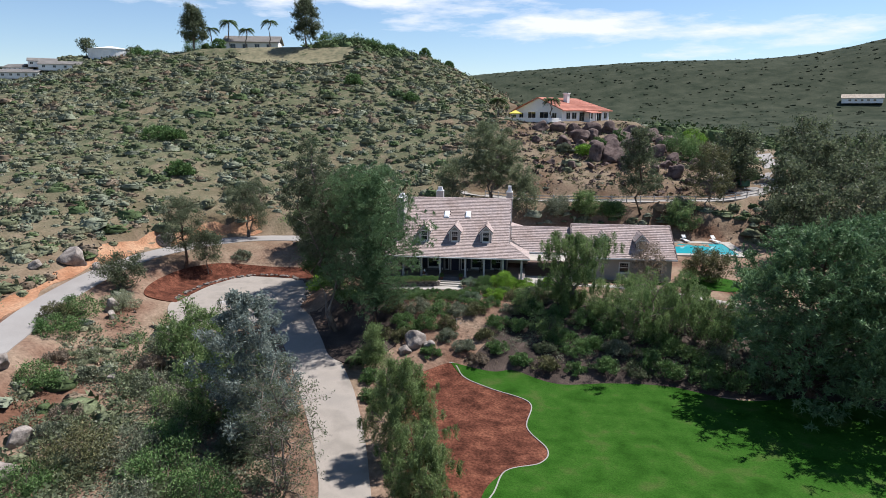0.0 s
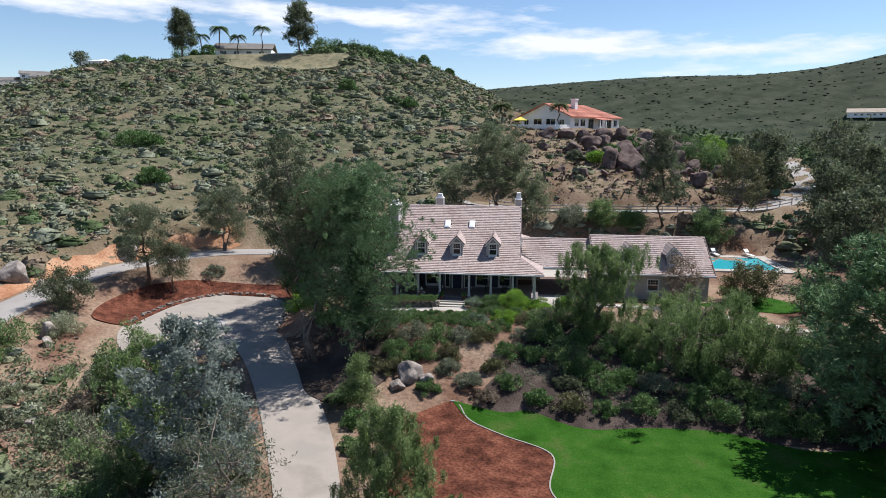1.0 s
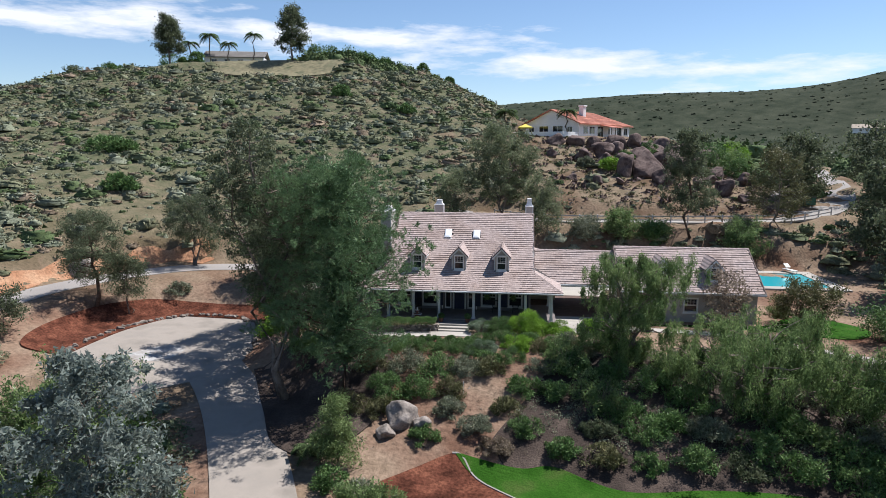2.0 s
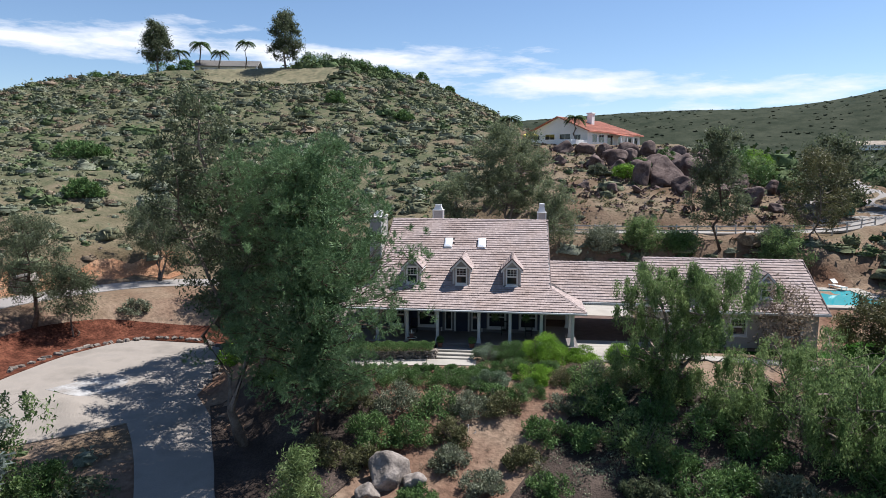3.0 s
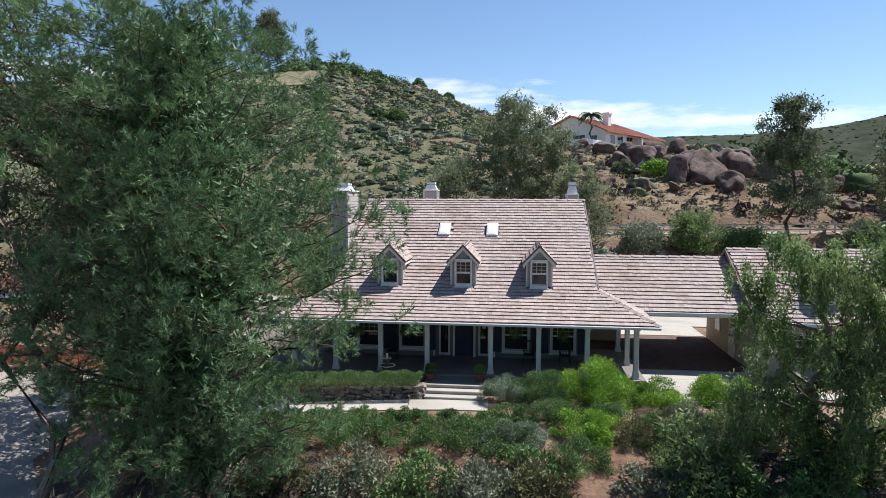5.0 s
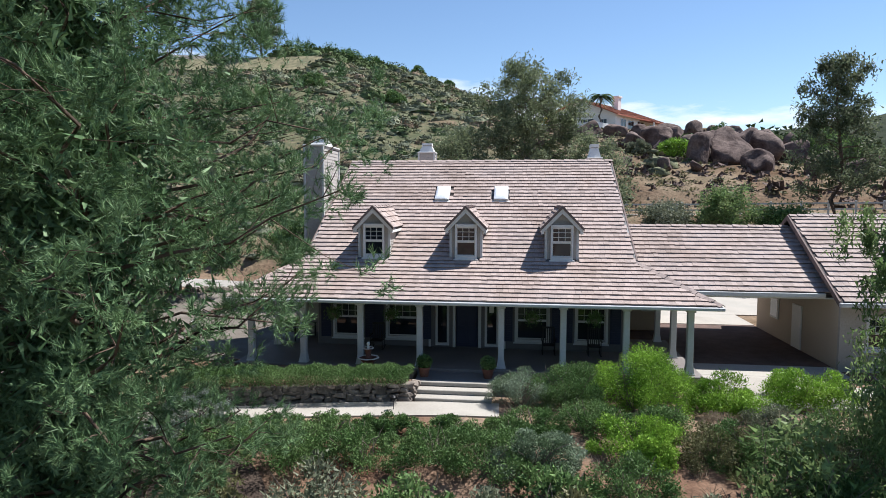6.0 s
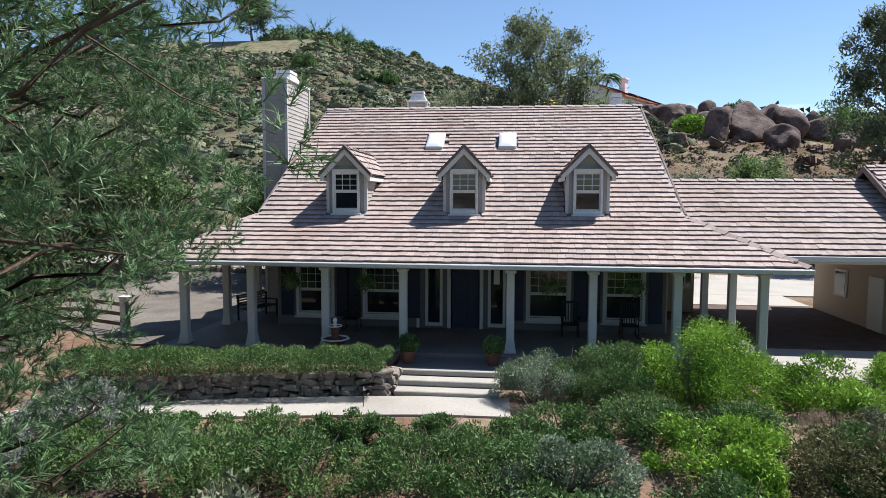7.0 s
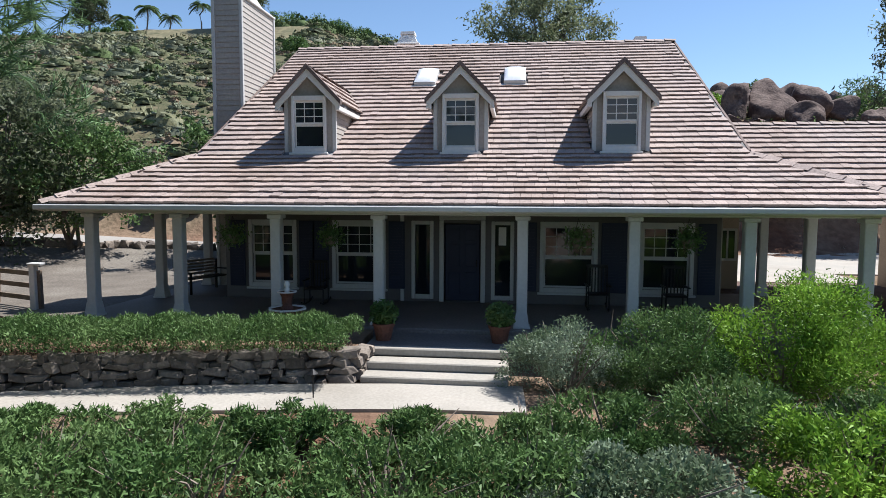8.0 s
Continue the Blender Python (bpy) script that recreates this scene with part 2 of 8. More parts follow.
def scrub_floor(m):
    """Litter and low growth tint the wild slopes green-grey, most on the far ridges."""
    n, l = m.node_tree.nodes, m.node_tree.links
    shader = n["Principled BSDF"]
    old = shader.inputs["Base Color"].links[0].from_socket
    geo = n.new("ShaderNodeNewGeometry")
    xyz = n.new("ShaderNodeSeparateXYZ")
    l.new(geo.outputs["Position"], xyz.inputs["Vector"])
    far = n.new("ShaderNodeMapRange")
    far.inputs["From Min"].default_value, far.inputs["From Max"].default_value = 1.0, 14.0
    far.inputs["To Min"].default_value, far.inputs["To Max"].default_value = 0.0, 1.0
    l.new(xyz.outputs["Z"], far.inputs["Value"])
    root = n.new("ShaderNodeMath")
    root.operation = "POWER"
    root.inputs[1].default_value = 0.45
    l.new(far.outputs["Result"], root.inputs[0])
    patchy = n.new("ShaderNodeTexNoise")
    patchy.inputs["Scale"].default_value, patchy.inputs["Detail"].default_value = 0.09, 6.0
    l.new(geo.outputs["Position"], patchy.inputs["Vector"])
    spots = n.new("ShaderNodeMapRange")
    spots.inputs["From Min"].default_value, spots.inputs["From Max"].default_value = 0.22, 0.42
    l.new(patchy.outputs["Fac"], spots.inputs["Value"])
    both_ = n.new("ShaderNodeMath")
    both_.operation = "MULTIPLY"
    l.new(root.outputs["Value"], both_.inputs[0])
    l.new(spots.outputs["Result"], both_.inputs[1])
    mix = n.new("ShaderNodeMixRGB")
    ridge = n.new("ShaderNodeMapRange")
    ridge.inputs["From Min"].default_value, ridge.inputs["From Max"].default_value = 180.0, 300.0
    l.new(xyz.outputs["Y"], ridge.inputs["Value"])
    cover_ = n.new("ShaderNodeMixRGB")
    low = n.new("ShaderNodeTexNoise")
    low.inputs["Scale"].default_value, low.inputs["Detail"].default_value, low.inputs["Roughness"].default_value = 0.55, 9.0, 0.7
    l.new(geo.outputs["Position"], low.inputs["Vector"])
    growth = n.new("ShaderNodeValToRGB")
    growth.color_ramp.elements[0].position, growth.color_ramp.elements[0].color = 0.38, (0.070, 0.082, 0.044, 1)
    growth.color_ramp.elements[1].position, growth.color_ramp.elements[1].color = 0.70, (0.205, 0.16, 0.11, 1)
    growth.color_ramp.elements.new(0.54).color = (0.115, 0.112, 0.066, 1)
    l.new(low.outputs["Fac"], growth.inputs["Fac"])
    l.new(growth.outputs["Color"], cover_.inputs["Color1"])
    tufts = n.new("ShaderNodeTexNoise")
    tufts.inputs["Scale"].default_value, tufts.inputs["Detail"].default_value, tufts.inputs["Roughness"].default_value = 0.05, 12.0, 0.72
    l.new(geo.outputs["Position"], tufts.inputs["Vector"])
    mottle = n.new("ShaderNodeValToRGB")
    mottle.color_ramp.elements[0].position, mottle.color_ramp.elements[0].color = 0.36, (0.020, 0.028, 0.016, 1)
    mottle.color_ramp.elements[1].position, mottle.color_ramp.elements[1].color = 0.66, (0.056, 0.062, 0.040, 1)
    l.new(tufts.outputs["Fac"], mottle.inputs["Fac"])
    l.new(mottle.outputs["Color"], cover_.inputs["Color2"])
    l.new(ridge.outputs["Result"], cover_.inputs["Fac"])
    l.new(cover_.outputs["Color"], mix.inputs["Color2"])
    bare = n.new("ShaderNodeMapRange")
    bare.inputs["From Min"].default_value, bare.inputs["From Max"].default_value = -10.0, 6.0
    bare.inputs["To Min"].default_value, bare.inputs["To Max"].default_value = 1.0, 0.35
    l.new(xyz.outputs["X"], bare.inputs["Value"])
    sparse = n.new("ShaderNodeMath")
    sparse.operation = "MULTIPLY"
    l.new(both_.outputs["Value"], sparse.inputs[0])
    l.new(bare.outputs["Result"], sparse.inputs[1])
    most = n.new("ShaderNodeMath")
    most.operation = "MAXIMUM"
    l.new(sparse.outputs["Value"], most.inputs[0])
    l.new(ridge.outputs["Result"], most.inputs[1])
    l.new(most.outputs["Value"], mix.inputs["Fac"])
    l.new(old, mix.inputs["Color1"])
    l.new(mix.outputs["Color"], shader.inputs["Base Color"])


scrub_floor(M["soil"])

# ---- the lie of the land ----
def smooth(a, b, v):
    q = np.clip((v - a) / (b - a), 0.0, 1.0)
    return q * q * (3 - 2 * q)


# rough heights: lanes across (x), stations along (y); blurred, then roads and pads are cut in
LANES = (-140, -120, -100, -58, -42, -25, -8, 12, 40, 90)
STATIONS = (-60, -26, -8, 12, 31, 47, 80, 110, 135, 170, 260)
PROFILES = (
    (-2, 0, 2, 6, 11, 15, 23, 30, 33, 28, 15),
    (0, 2, 4, 9, 14, 18, 28, 36.5, 38.5, 34, 18),
    (0, 2, 4.5, 9, 13.5, 17.5, 28, 37, 40.5, 37, 20),
    (-2, 1.5, 5.0, 9, 12.5, 15.5, 26.5, 35.5, 39.5, 37, 20),
    (-3, 0.3, 1.4, 4.5, 9, 13.5, 25, 35, 40.5, 39, 20),
    (-4.5, -3.5, -1.2, 1.0, 6, 12, 23.5, 33.5, 39.5, 37, 20),
    (-5, -4.6, -0.2, 0.2, 5.7, 11.5, 21.5, 29, 31.5, 27, 15),
    (-5, -4.6, -0.1, 0.2, 5.7, 11, 18.5, 20, 20.5, 16, 8),
    (-5, -4.4, -0.6, 0.2, 5.7, 9.5, 16, 16, 13, 9, 5),
    (-6, -5, -3, -1, 3, 5, 8, 8, 6, 5, 5),
)
GX0, GX1, GY0, GY1, CELL = -140.0, 120.0, -80.0, 280.0, 1.0
gx = np.arange(GX0, GX1 + 0.5, CELL)
gy = np.arange(GY0, GY1 + 0.5, CELL)
lane_rows = np.array([np.interp(gy, STATIONS, p) for p in PROFILES])
HEIGHT = np.array([np.interp(gx, LANES, lane_rows[:, j]) for j in range(len(gy))]).T
for axis, width, times in ((0, 9, 2), (1, 5, 2)):
    for _ in range(times):
        padded = np.pad(HEIGHT, [(width // 2, width // 2) if a == axis else (0, 0) for a in (0, 1)], mode="edge")
        HEIGHT = sum(np.take(padded, range(k, k + HEIGHT.shape[axis]), axis=axis) for k in range(width)) / width
MX, MY = np.meshgrid(gx, gy, indexing="ij")


def near_line(X, Y, line):
    """Distance from the nearest piece of a polyline of (x, y, z), and the height there."""
    best, level = np.full(X.shape, 1e9), np.zeros(X.shape)
    for (ax, ay, az), (bx, by, bz) in zip(line, line[1:]):
        dx, dy = bx - ax, by - ay
        k = np.clip(((X - ax) * dx + (Y - ay) * dy) / (dx * dx + dy * dy), 0, 1)
        d = np.hypot(X - ax - k * dx, Y - ay - k * dy)
        level = np.where(d < best, az + k * (bz - az), level)
        best = np.minimum(d, best)
    return best, level


def rounded(line, steps=6):
    """A polyline with its corners rounded off (Catmull-Rom)."""
    p = [np.array(q, float) for q in line]
    p = [2 * p[0] - p[1]] + p + [2 * p[-1] - p[-2]]
    out = []
    for a, b, c, d in zip(p, p[1:], p[2:], p[3:]):
        for k in range(steps):
            u = k / steps
            out.append(0.5 * (2 * b + (c - a) * u + (2 * a - 5 * b + 4 * c - d) * u ** 2 + (3 * b - a - 3 * c + d) * u ** 3))
    return [tuple(q) for q in out] + [tuple(p[-2])]


def level_off(line, half, fall):
    global HEIGHT
    d, z = near_line(MX, MY, line)
    w = 1 - smooth(half, half + fall, d)
    HEIGHT = HEIGHT * (1 - w) + z * w


def level_box(x0, x1, y0, y1, z, fall):
    global HEIGHT
    d = np.hypot(np.maximum(np.maximum(x0 - MX, MX - x1), 0), np.maximum(np.maximum(y0 - MY, MY - y1), 0))
    w = 1 - smooth(0, fall, d)
    HEIGHT = HEIGHT * (1 - w) + z * w


DRIVE = rounded([(16, -150, -7.5), (9, -90, -6.3), (2.4, -64, -5.6), (0.5, -56, -5.4), (-2.6, -44, -5.0), (-5.6, -35, -4.6), (-10.1, -25, -3.8), (-15.9, -15.3, -2.5), (-23, -7.5, -1.3)])
ROAD = rounded([(-14, -150, -6.0), (-24, -80, -3.0), (-31, -55, -1.4), (-34, -46, -0.8), (-38.5, -30, 0.0), (-41.5, -17, 0.8), (-41.5, -3, 1.5), (-36, 8.5, 1.6), (-28, 14, 1.3), (-14, 16, 0.6), (-4, 15.5, 0.25), (0.5, 15.5, 0.15)])
UPPER_ROAD = rounded([(-4, 36, 6.4), (9, 33.2, 5.6), (26, 32.6, 5.7), (42, 34, 6.0), (52, 41, 7.2), (58, 54, 9.5), (62, 75, 12)])
level_box(-14, 40, -7.5, 10, 0.0, 9)
level_box(-2, 31, 8, 24.0, 0.05, 4)
level_box(2, 45, -60, -24, -4.5, 5)
level_off([(-26, -6, -1.2), (-25, -5, -1.2)], 7.5, 4)
level_off(DRIVE, 2.9, 3)
level_box(29.5, 45, 11.5, 22, 0.95, 4)
level_off(ROAD, 2.4, 3)
level_off(UPPER_ROAD, 2.4, 3.5)
level_box(5, 34, 81, 110, 18.2, 7)
level_box(-90, -44, 121, 150, 40.0, 12)


def ground(x, y):
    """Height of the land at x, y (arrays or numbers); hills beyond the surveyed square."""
    x, y = np.asarray(x, float), np.asarray(y, float)
    fx, fy = np.clip((x - GX0) / CELL, 0, len(gx) - 1.001), np.clip((y - GY0) / CELL, 0, len(gy) - 1.001)
    i, j = fx.astype(int), fy.astype(int)
    u, v = fx - i, fy - j
    z = HEIGHT[i, j] * (1 - u) * (1 - v) + HEIGHT[i + 1, j] * u * (1 - v) + HEIGHT[i, j + 1] * (1 - u) * v + HEIGHT[i + 1, j + 1] * u * v
    hill = lambda cx, cy, sx, sy, h: h * np.exp(-((x - cx) / sx) ** 2 - ((y - cy) / sy) ** 2)
    away = smooth(0, 120, np.maximum(np.maximum(GX0 - x, x - GX1), np.maximum(GY0 - y, y - GY1)))
    far = 8 + hill(-280, 350, 90, 80, 43) + hill(-430, 420, 130, 90, 47) + hill(-290, 285, 70, 50, 3) + hill(600, 700, 260, 200, 134) + hill(190, 750, 200, 170, 50) + hill(-60, 760, 180, 150, 27) + hill(-300, 900, 600, 200, 40)
    return z * (1 - away) + far * away + hill(150, 120, 60, 70, 6) * (1 - away)


# ---- mesh helpers ----
class Shape:
    """Collects corners and faces of one part."""

    def __init__(self):
        self.v, self.f = [], []

    def add(self, verts, faces):
        k = len(self.v)
        self.v += [tuple(p) for p in verts]
        self.f += [tuple(k + i for i in f) for f in faces]
        return self

    def box(self, x0, x1, y0, y1, z0, z1, m=None):
        p = [Vector((x, y, z)) for z in (z0, z1) for y in (y0, y1) for x in (x0, x1)]
        if m is not None:
            p = [m @ q for q in p]
        return self.add(p, [(0, 2, 3, 1), (4, 5, 7, 6), (0, 1, 5, 4), (2, 6, 7, 3), (0, 4, 6, 2), (1, 3, 7, 5)])

    def worn_box(self, x0, x1, y0, y1, z0, z1, b=0.012, m=None):
        """A box with its edges taken off."""
        bm = bmesh.new()
        bmesh.ops.create_cube(bm, size=1.0)
        for q in bm.verts:
            q.co = Vector(((x0 + x1) / 2 + q.co.x * (x1 - x0), (y0 + y1) / 2 + q.co.y * (y1 - y0), (z0 + z1) / 2 + q.co.z * (z1 - z0)))
        bmesh.ops.bevel(bm, geom=bm.edges[:], offset=b, segments=1, affect="EDGES")
        bm.verts.index_update()
        self.add([(m @ q.co if m is not None else q.co) for q in bm.verts], [[q.index for q in f.verts] for f in bm.faces])
        bm.free()
        return self

    def slab(self, corners, thick):
        """A plate under the polygon of corners, thick metres down."""
        n = len(corners)
        low = [(x, y, z - thick) for x, y, z in corners]
        return self.add(list(corners) + low, [tuple(range(n)), tuple(range(2 * n - 1, n - 1, -1))] + [(i, i + n, (i + 1) % n + n, (i + 1) % n) for i in range(n)])

    def tube(self, path, radii, sides=7, cap=True):
        rings = []
        path = [Vector(p) for p in path]
        for i, (p, r) in enumerate(zip(path, radii)):
            d = (path[min(i + 1, len(path) - 1)] - path[max(i - 1, 0)]).normalized()
            a = d.orthogonal().normalized()
            b = d.cross(a)
            rings.append([p + (a * math.cos(2 * math.pi * k / sides) + b * math.sin(2 * math.pi * k / sides)) * r for k in range(sides)])
        # keep the rings from twisting
        for a, b in zip(rings, rings[1:]):
            s = min(range(sides), key=lambda s: (b[s] - a[0]).length)
            b[:] = b[s:] + b[:s]
            if (b[1] - a[1]).length > (b[-1] - a[1]).length:
                b[:] = [b[0]] + b[:0:-1]
        n = sides
        faces = [(i * n + k, i * n + (k + 1) % n, (i + 1) * n + (k + 1) % n, (i + 1) * n + k) for i in range(len(rings) - 1) for k in range(n)]
        if cap:
            faces += [tuple(range(n - 1, -1, -1)), tuple((len(rings) - 1) * n + k for k in range(n))]
        return self.add([q for r in rings for q in r], faces)

    def lathe(self, profile, at=(0, 0, 0), sides=16):
        k = len(profile)
        verts = [(at[0] + r * math.cos(2 * math.pi * s / sides), at[1] + r * math.sin(2 * math.pi * s / sides), at[2] + z) for s in range(sides) for r, z in profile]
        faces = [(s * k + i, (s + 1) % sides * k + i, (s + 1) % sides * k + i + 1, s * k + i + 1) for s in range(sides) for i in range(k - 1)]
        return self.add(verts, faces)

    def mesh(self, name, mat, soft=False):
        me = bpy.data.meshes.new(name)
        me.from_pydata(self.v, [], self.f)
        me.materials.append(mat)
        if soft:
            me.shade_smooth()
        me.update()
        return me


def quick_mesh(name, verts, faces, mat, soft=False):
    """A mesh from arrays: corners (n, 3) and faces (m, 3) or (m, 4)."""
    me = bpy.data.meshes.new(name)
    faces = np.ascontiguousarray(faces, np.int32)
    me.vertices.add(len(verts))
    me.vertices.foreach_set("co", np.ascontiguousarray(verts, np.float32).ravel())
    me.loops.add(faces.size)
    me.loops.foreach_set("vertex_index", faces.ravel())
    me.polygons.add(len(faces))
    me.polygons.foreach_set("loop_start", np.arange(len(faces), dtype=np.int32) * faces.shape[1])
    me.materials.append(mat)
    me.update(calc_edges=True)
    me.validate()
    if soft:
        me.shade_smooth()
    else:
        me.shade_flat()
    return me


def part(name, shape, mat, parent=None, label="", soft=False):
    me = shape if isinstance(shape, bpy.types.Mesh) else shape.mesh(name, M[mat], soft)
    ob = new(name, me)
    ob.parent = parent
    return tagged(ob, label)


def thing(name, label, category, at=(0, 0, 0), turn=0.0, group="", kind=""):
    ob = new(name)
    ob.empty_display_size = 0.2
    ob.matrix_basis = pose(*at, 0, 0, turn)
    return tagged(ob, label, category, group, kind)


def alone(name, shape, mat, label, category, at=(0, 0, 0), turn=0.0, group="", kind="", soft=False):
    ob = part(name, shape, mat, None, label, soft)
    ob.matrix_basis = pose(*at, 0, 0, turn)
    return tagged(ob, "", category, group, kind)


# ---- ground ----
def spread(lo, hi, far, step=1.0, grow=1.12):
    mid = list(np.arange(lo, hi + 0.1, step))
    out, s = [], step
    while mid[-1] + sum(out) < far and len(out) < 60:
        s *= grow
        out.append(s)
    right = list(mid[-1] + np.cumsum(out))
    return np.array([lo - (v - mid[-1]) for v in right[::-1]] + mid + right)


xs, ys = spread(-100, 70, 1900, 1.25), spread(-62, 165, 1900, 1.25)
X2, Y2 = np.meshgrid(xs, ys, indexing="ij")
Z2 = ground(X2, Y2)
wild = smooth(14, 30, Y2) + smooth(-47, -56, X2) * smooth(-50, -40, Y2)
Z2 = Z2 + 0.35 * np.clip(wild, 0, 1) * (np.sin(X2 * 0.71 + 2 * np.sin(Y2 * 0.3)) * np.sin(Y2 * 0.83 + 1.7 * np.sin(X2 * 0.37)))
nx, ny = len(xs), len(ys)
idx = np.arange(nx * ny).reshape(nx, ny)
quads = np.stack([idx[:-1, :-1], idx[1:, :-1], idx[1:, 1:], idx[:-1, 1:]], -1).reshape(-1, 4)
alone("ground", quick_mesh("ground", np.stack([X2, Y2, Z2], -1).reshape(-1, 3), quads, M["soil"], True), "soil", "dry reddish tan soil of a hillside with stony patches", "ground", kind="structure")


def ribbon(name, line, half, mat, label, category, lift=0.06, across=6, parent=None):
    """A paved strip along a line, draped over the land, with a solid edge."""
    p = np.array([q[:2] for q in line])
    d = np.gradient(p, axis=0)
    d /= np.linalg.norm(d, axis=1)[:, None]
    side = np.stack([-d[:, 1], d[:, 0]], -1)
    k = np.linspace(-1, 1, across + 1)
    w = np.array(half if np.ndim(half) else [half] * len(p), float)
    P = p[:, None] + side[:, None] * (k[None, :, None] * w[:, None, None])
    z = ground(P[..., 0], P[..., 1]) + lift
    V = np.concatenate([P, z[..., None]], -1)
    low = V[:, [0, -1]] - (0, 0, 0.25)
    V = np.concatenate([low[:, :1], V, low[:, 1:]], 1)
    n, c = V.shape[:2]
    i = np.arange(n * c).reshape(n, c)
    f = np.stack([i[:-1, :-1], i[:-1, 1:], i[1:, 1:], i[1:, :-1]], -1).reshape(-1, 4)[:, ::-1]
    return alone(name, quick_mesh(name, V.reshape(-1, 3), f, M[mat]), mat, label, category, kind="structure")


def patch(name, outline, mat, label, category, lift=0.05, rings=14, middle=None):
    """A bed with a rounded outline, draped over the land."""
    o = np.array(rounded([(*q, 0) for q in list(outline) + [outline[0]]], 8))[:-1, :2]
    c = o.mean(0) if middle is None else np.array(middle, float)
    k = np.linspace(0.0005, 1, rings)
    P = c + (o - c)[None] * k[:, None, None]
    z = ground(P[..., 0], P[..., 1]) + lift
    V = np.concatenate([P, z[..., None]], -1)
    V = np.concatenate([V, V[-1:] - (0, 0, 0.3)], 0)
    n, m = V.shape[:2]
    i = np.arange(n * m).reshape(n, m)
    f = np.stack([i[:-1], i[1:], np.roll(i, -1, 1)[1:], np.roll(i, -1, 1)[:-1]], -1).reshape(-1, 4)
    alone(name, quick_mesh(name, V.reshape(-1, 3), f, M[mat]), mat, label, category, kind="structure")
    return o


ribbon("driveway", rounded(DRIVE, 2), [float(np.interp(q[1], (-40, -28), (1.75, 2.35))) for q in rounded(DRIVE, 2)], "drive", "pale concrete driveway winding up to a turning circle", "driveway", 0.07)
CIRCLE = [(-17.2, -7.5), (-18.5, -2.5), (-23, 0.3), (-28, -0.2), (-31, -4.0), (-31.8, -9.5), (-31, -14.5), (-28.5, -18.0), (-25, -18.6), (-22.6, -17.2), (-20.5, -15.8), (-17.6, -12)]
circle_edge = patch("turning_circle", CIRCLE, "drive", "pale sunlit concrete turning circle with joints", "driveway", 0.075)
patch("washed_concrete", [(-26.6, -12.4), (-24.2, -12.7), (-22.7, -10.6), (-23.0, -8.7), (-25.0, -9.2)], "pale_concrete", "washed pale patch on the turning circle", "driveway", 0.085, 6)
ribbon("road", rounded(ROAD, 2), 2.0, "road", "grey dusty lane curving up the hill", "road", 0.06)
BANK = rounded([(-41.5, -32, 0), (-44.9, -17, 0), (-45.0, -3, 0), (-40.0, 9.5, 0), (-33.0, 16.6, 0)])
ribbon("cut_bank", BANK, [0.9 + 0.5 * math.sin(k * 1.7) + 0.3 * math.sin(k * 0.6) for k in range(len(BANK))], "orange_soil", "orange bare earth bank beside the lane", "bank", 0.07)
ribbon("upper_road", rounded(UPPER_ROAD, 2), 1.7, "road", "pale lane above the house along a white rail fence", "road", 0.06)
MULCH = [(-31.0, -13.0), (-31.0, -9), (-30.4, -4.5), (-28.0, -0.2), (-23.0, 0.9), (-19.2, -0.6), (-18.0, 2.2), (-22.5, 3.6), (-28.0, 3.4), (-32.2, 1.4), (-35.2, -2.6), (-36.0, -8.0), (-34.6, -13.2)]
patch("mulch_bed", MULCH, "mulch", "red-brown bark mulch bed round the turning circle", "flower bed", 0.12, 26, (-31.2, 0.2))
patch("gravel_yard", [(-24, 9.5), (-18, 12.4), (-12, 13.2), (-9.3, 9), (-9.3, 3), (-9.3, -0.8), (-11.6, -1.6), (-15.0, 0.6), (-20.5, 4.6)], "gravel", "grey-tan gravel yard beside the porch", "yard", 0.07, 20)
BED = [(-2.5, -24), (1.5, -20.8), (3.2, -22.6), (6, -24.6), (9.3, -27.0), (9.0, -31.5), (10.5, -34.8), (9.9, -36.8), (7.4, -38.2), (6.2, -42), (2, -46), (0.2, -38), (-2.3, -30)]
bed_edge = patch("lawn_bed", BED, "mulch", "red-brown bark mulch bed beside the lawn", "flower bed", 0.05)
LAWN = [(1.6, -20.7), (3.2, -22.6), (6, -24.6), (9.3, -27.0), (9.0, -31.5), (10.5, -34.8), (9.9, -36.8), (7.4, -38.2), (6.0, -43), (10, -52), (30, -52), (48, -40), (46, -24), (40, -24.6), (34, -23.2), (28, -24.2), (22.5, -22.5), (17, -22.4), (12, -22.9), (8, -21.4), (5.6, -21.6)]
patch("lawn", LAWN, "grass", "bright green mown lawn with tree shade on it", "lawn", 0.09, 24, (23, -33))
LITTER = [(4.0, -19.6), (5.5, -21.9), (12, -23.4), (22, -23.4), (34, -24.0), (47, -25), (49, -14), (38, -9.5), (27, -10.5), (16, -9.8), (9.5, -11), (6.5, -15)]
# litter beds under the trees; part of their darkness is painted tree shade
patch("shade_tinted_litter", LITTER, "litter", "brown leaf litter under the trees of the bank, darkened for tree shade", "leaf litter", 0.07, 40, (26, -17))
patch("shade_tinted_needles", [(-15.6, -11.5), (-10, -9.4), (-4.5, -11.5), (-3.6, -17), (-6.5, -22), (-10, -21.5), (-12.4, -17.5)], "litter", "brown needle litter under the big pine, darkened for tree shade", "leaf litter", 0.11, 30, (-8.5, -15))
patch("garage_lawn", [(14, -1.6), (20, -1.8), (27, -2.2), (33, -4), (36, -1), (33, 3), (30, 2), (27.5, -0.6)], "grass", "strip of green lawn before the garage wing", "lawn", 0.05)

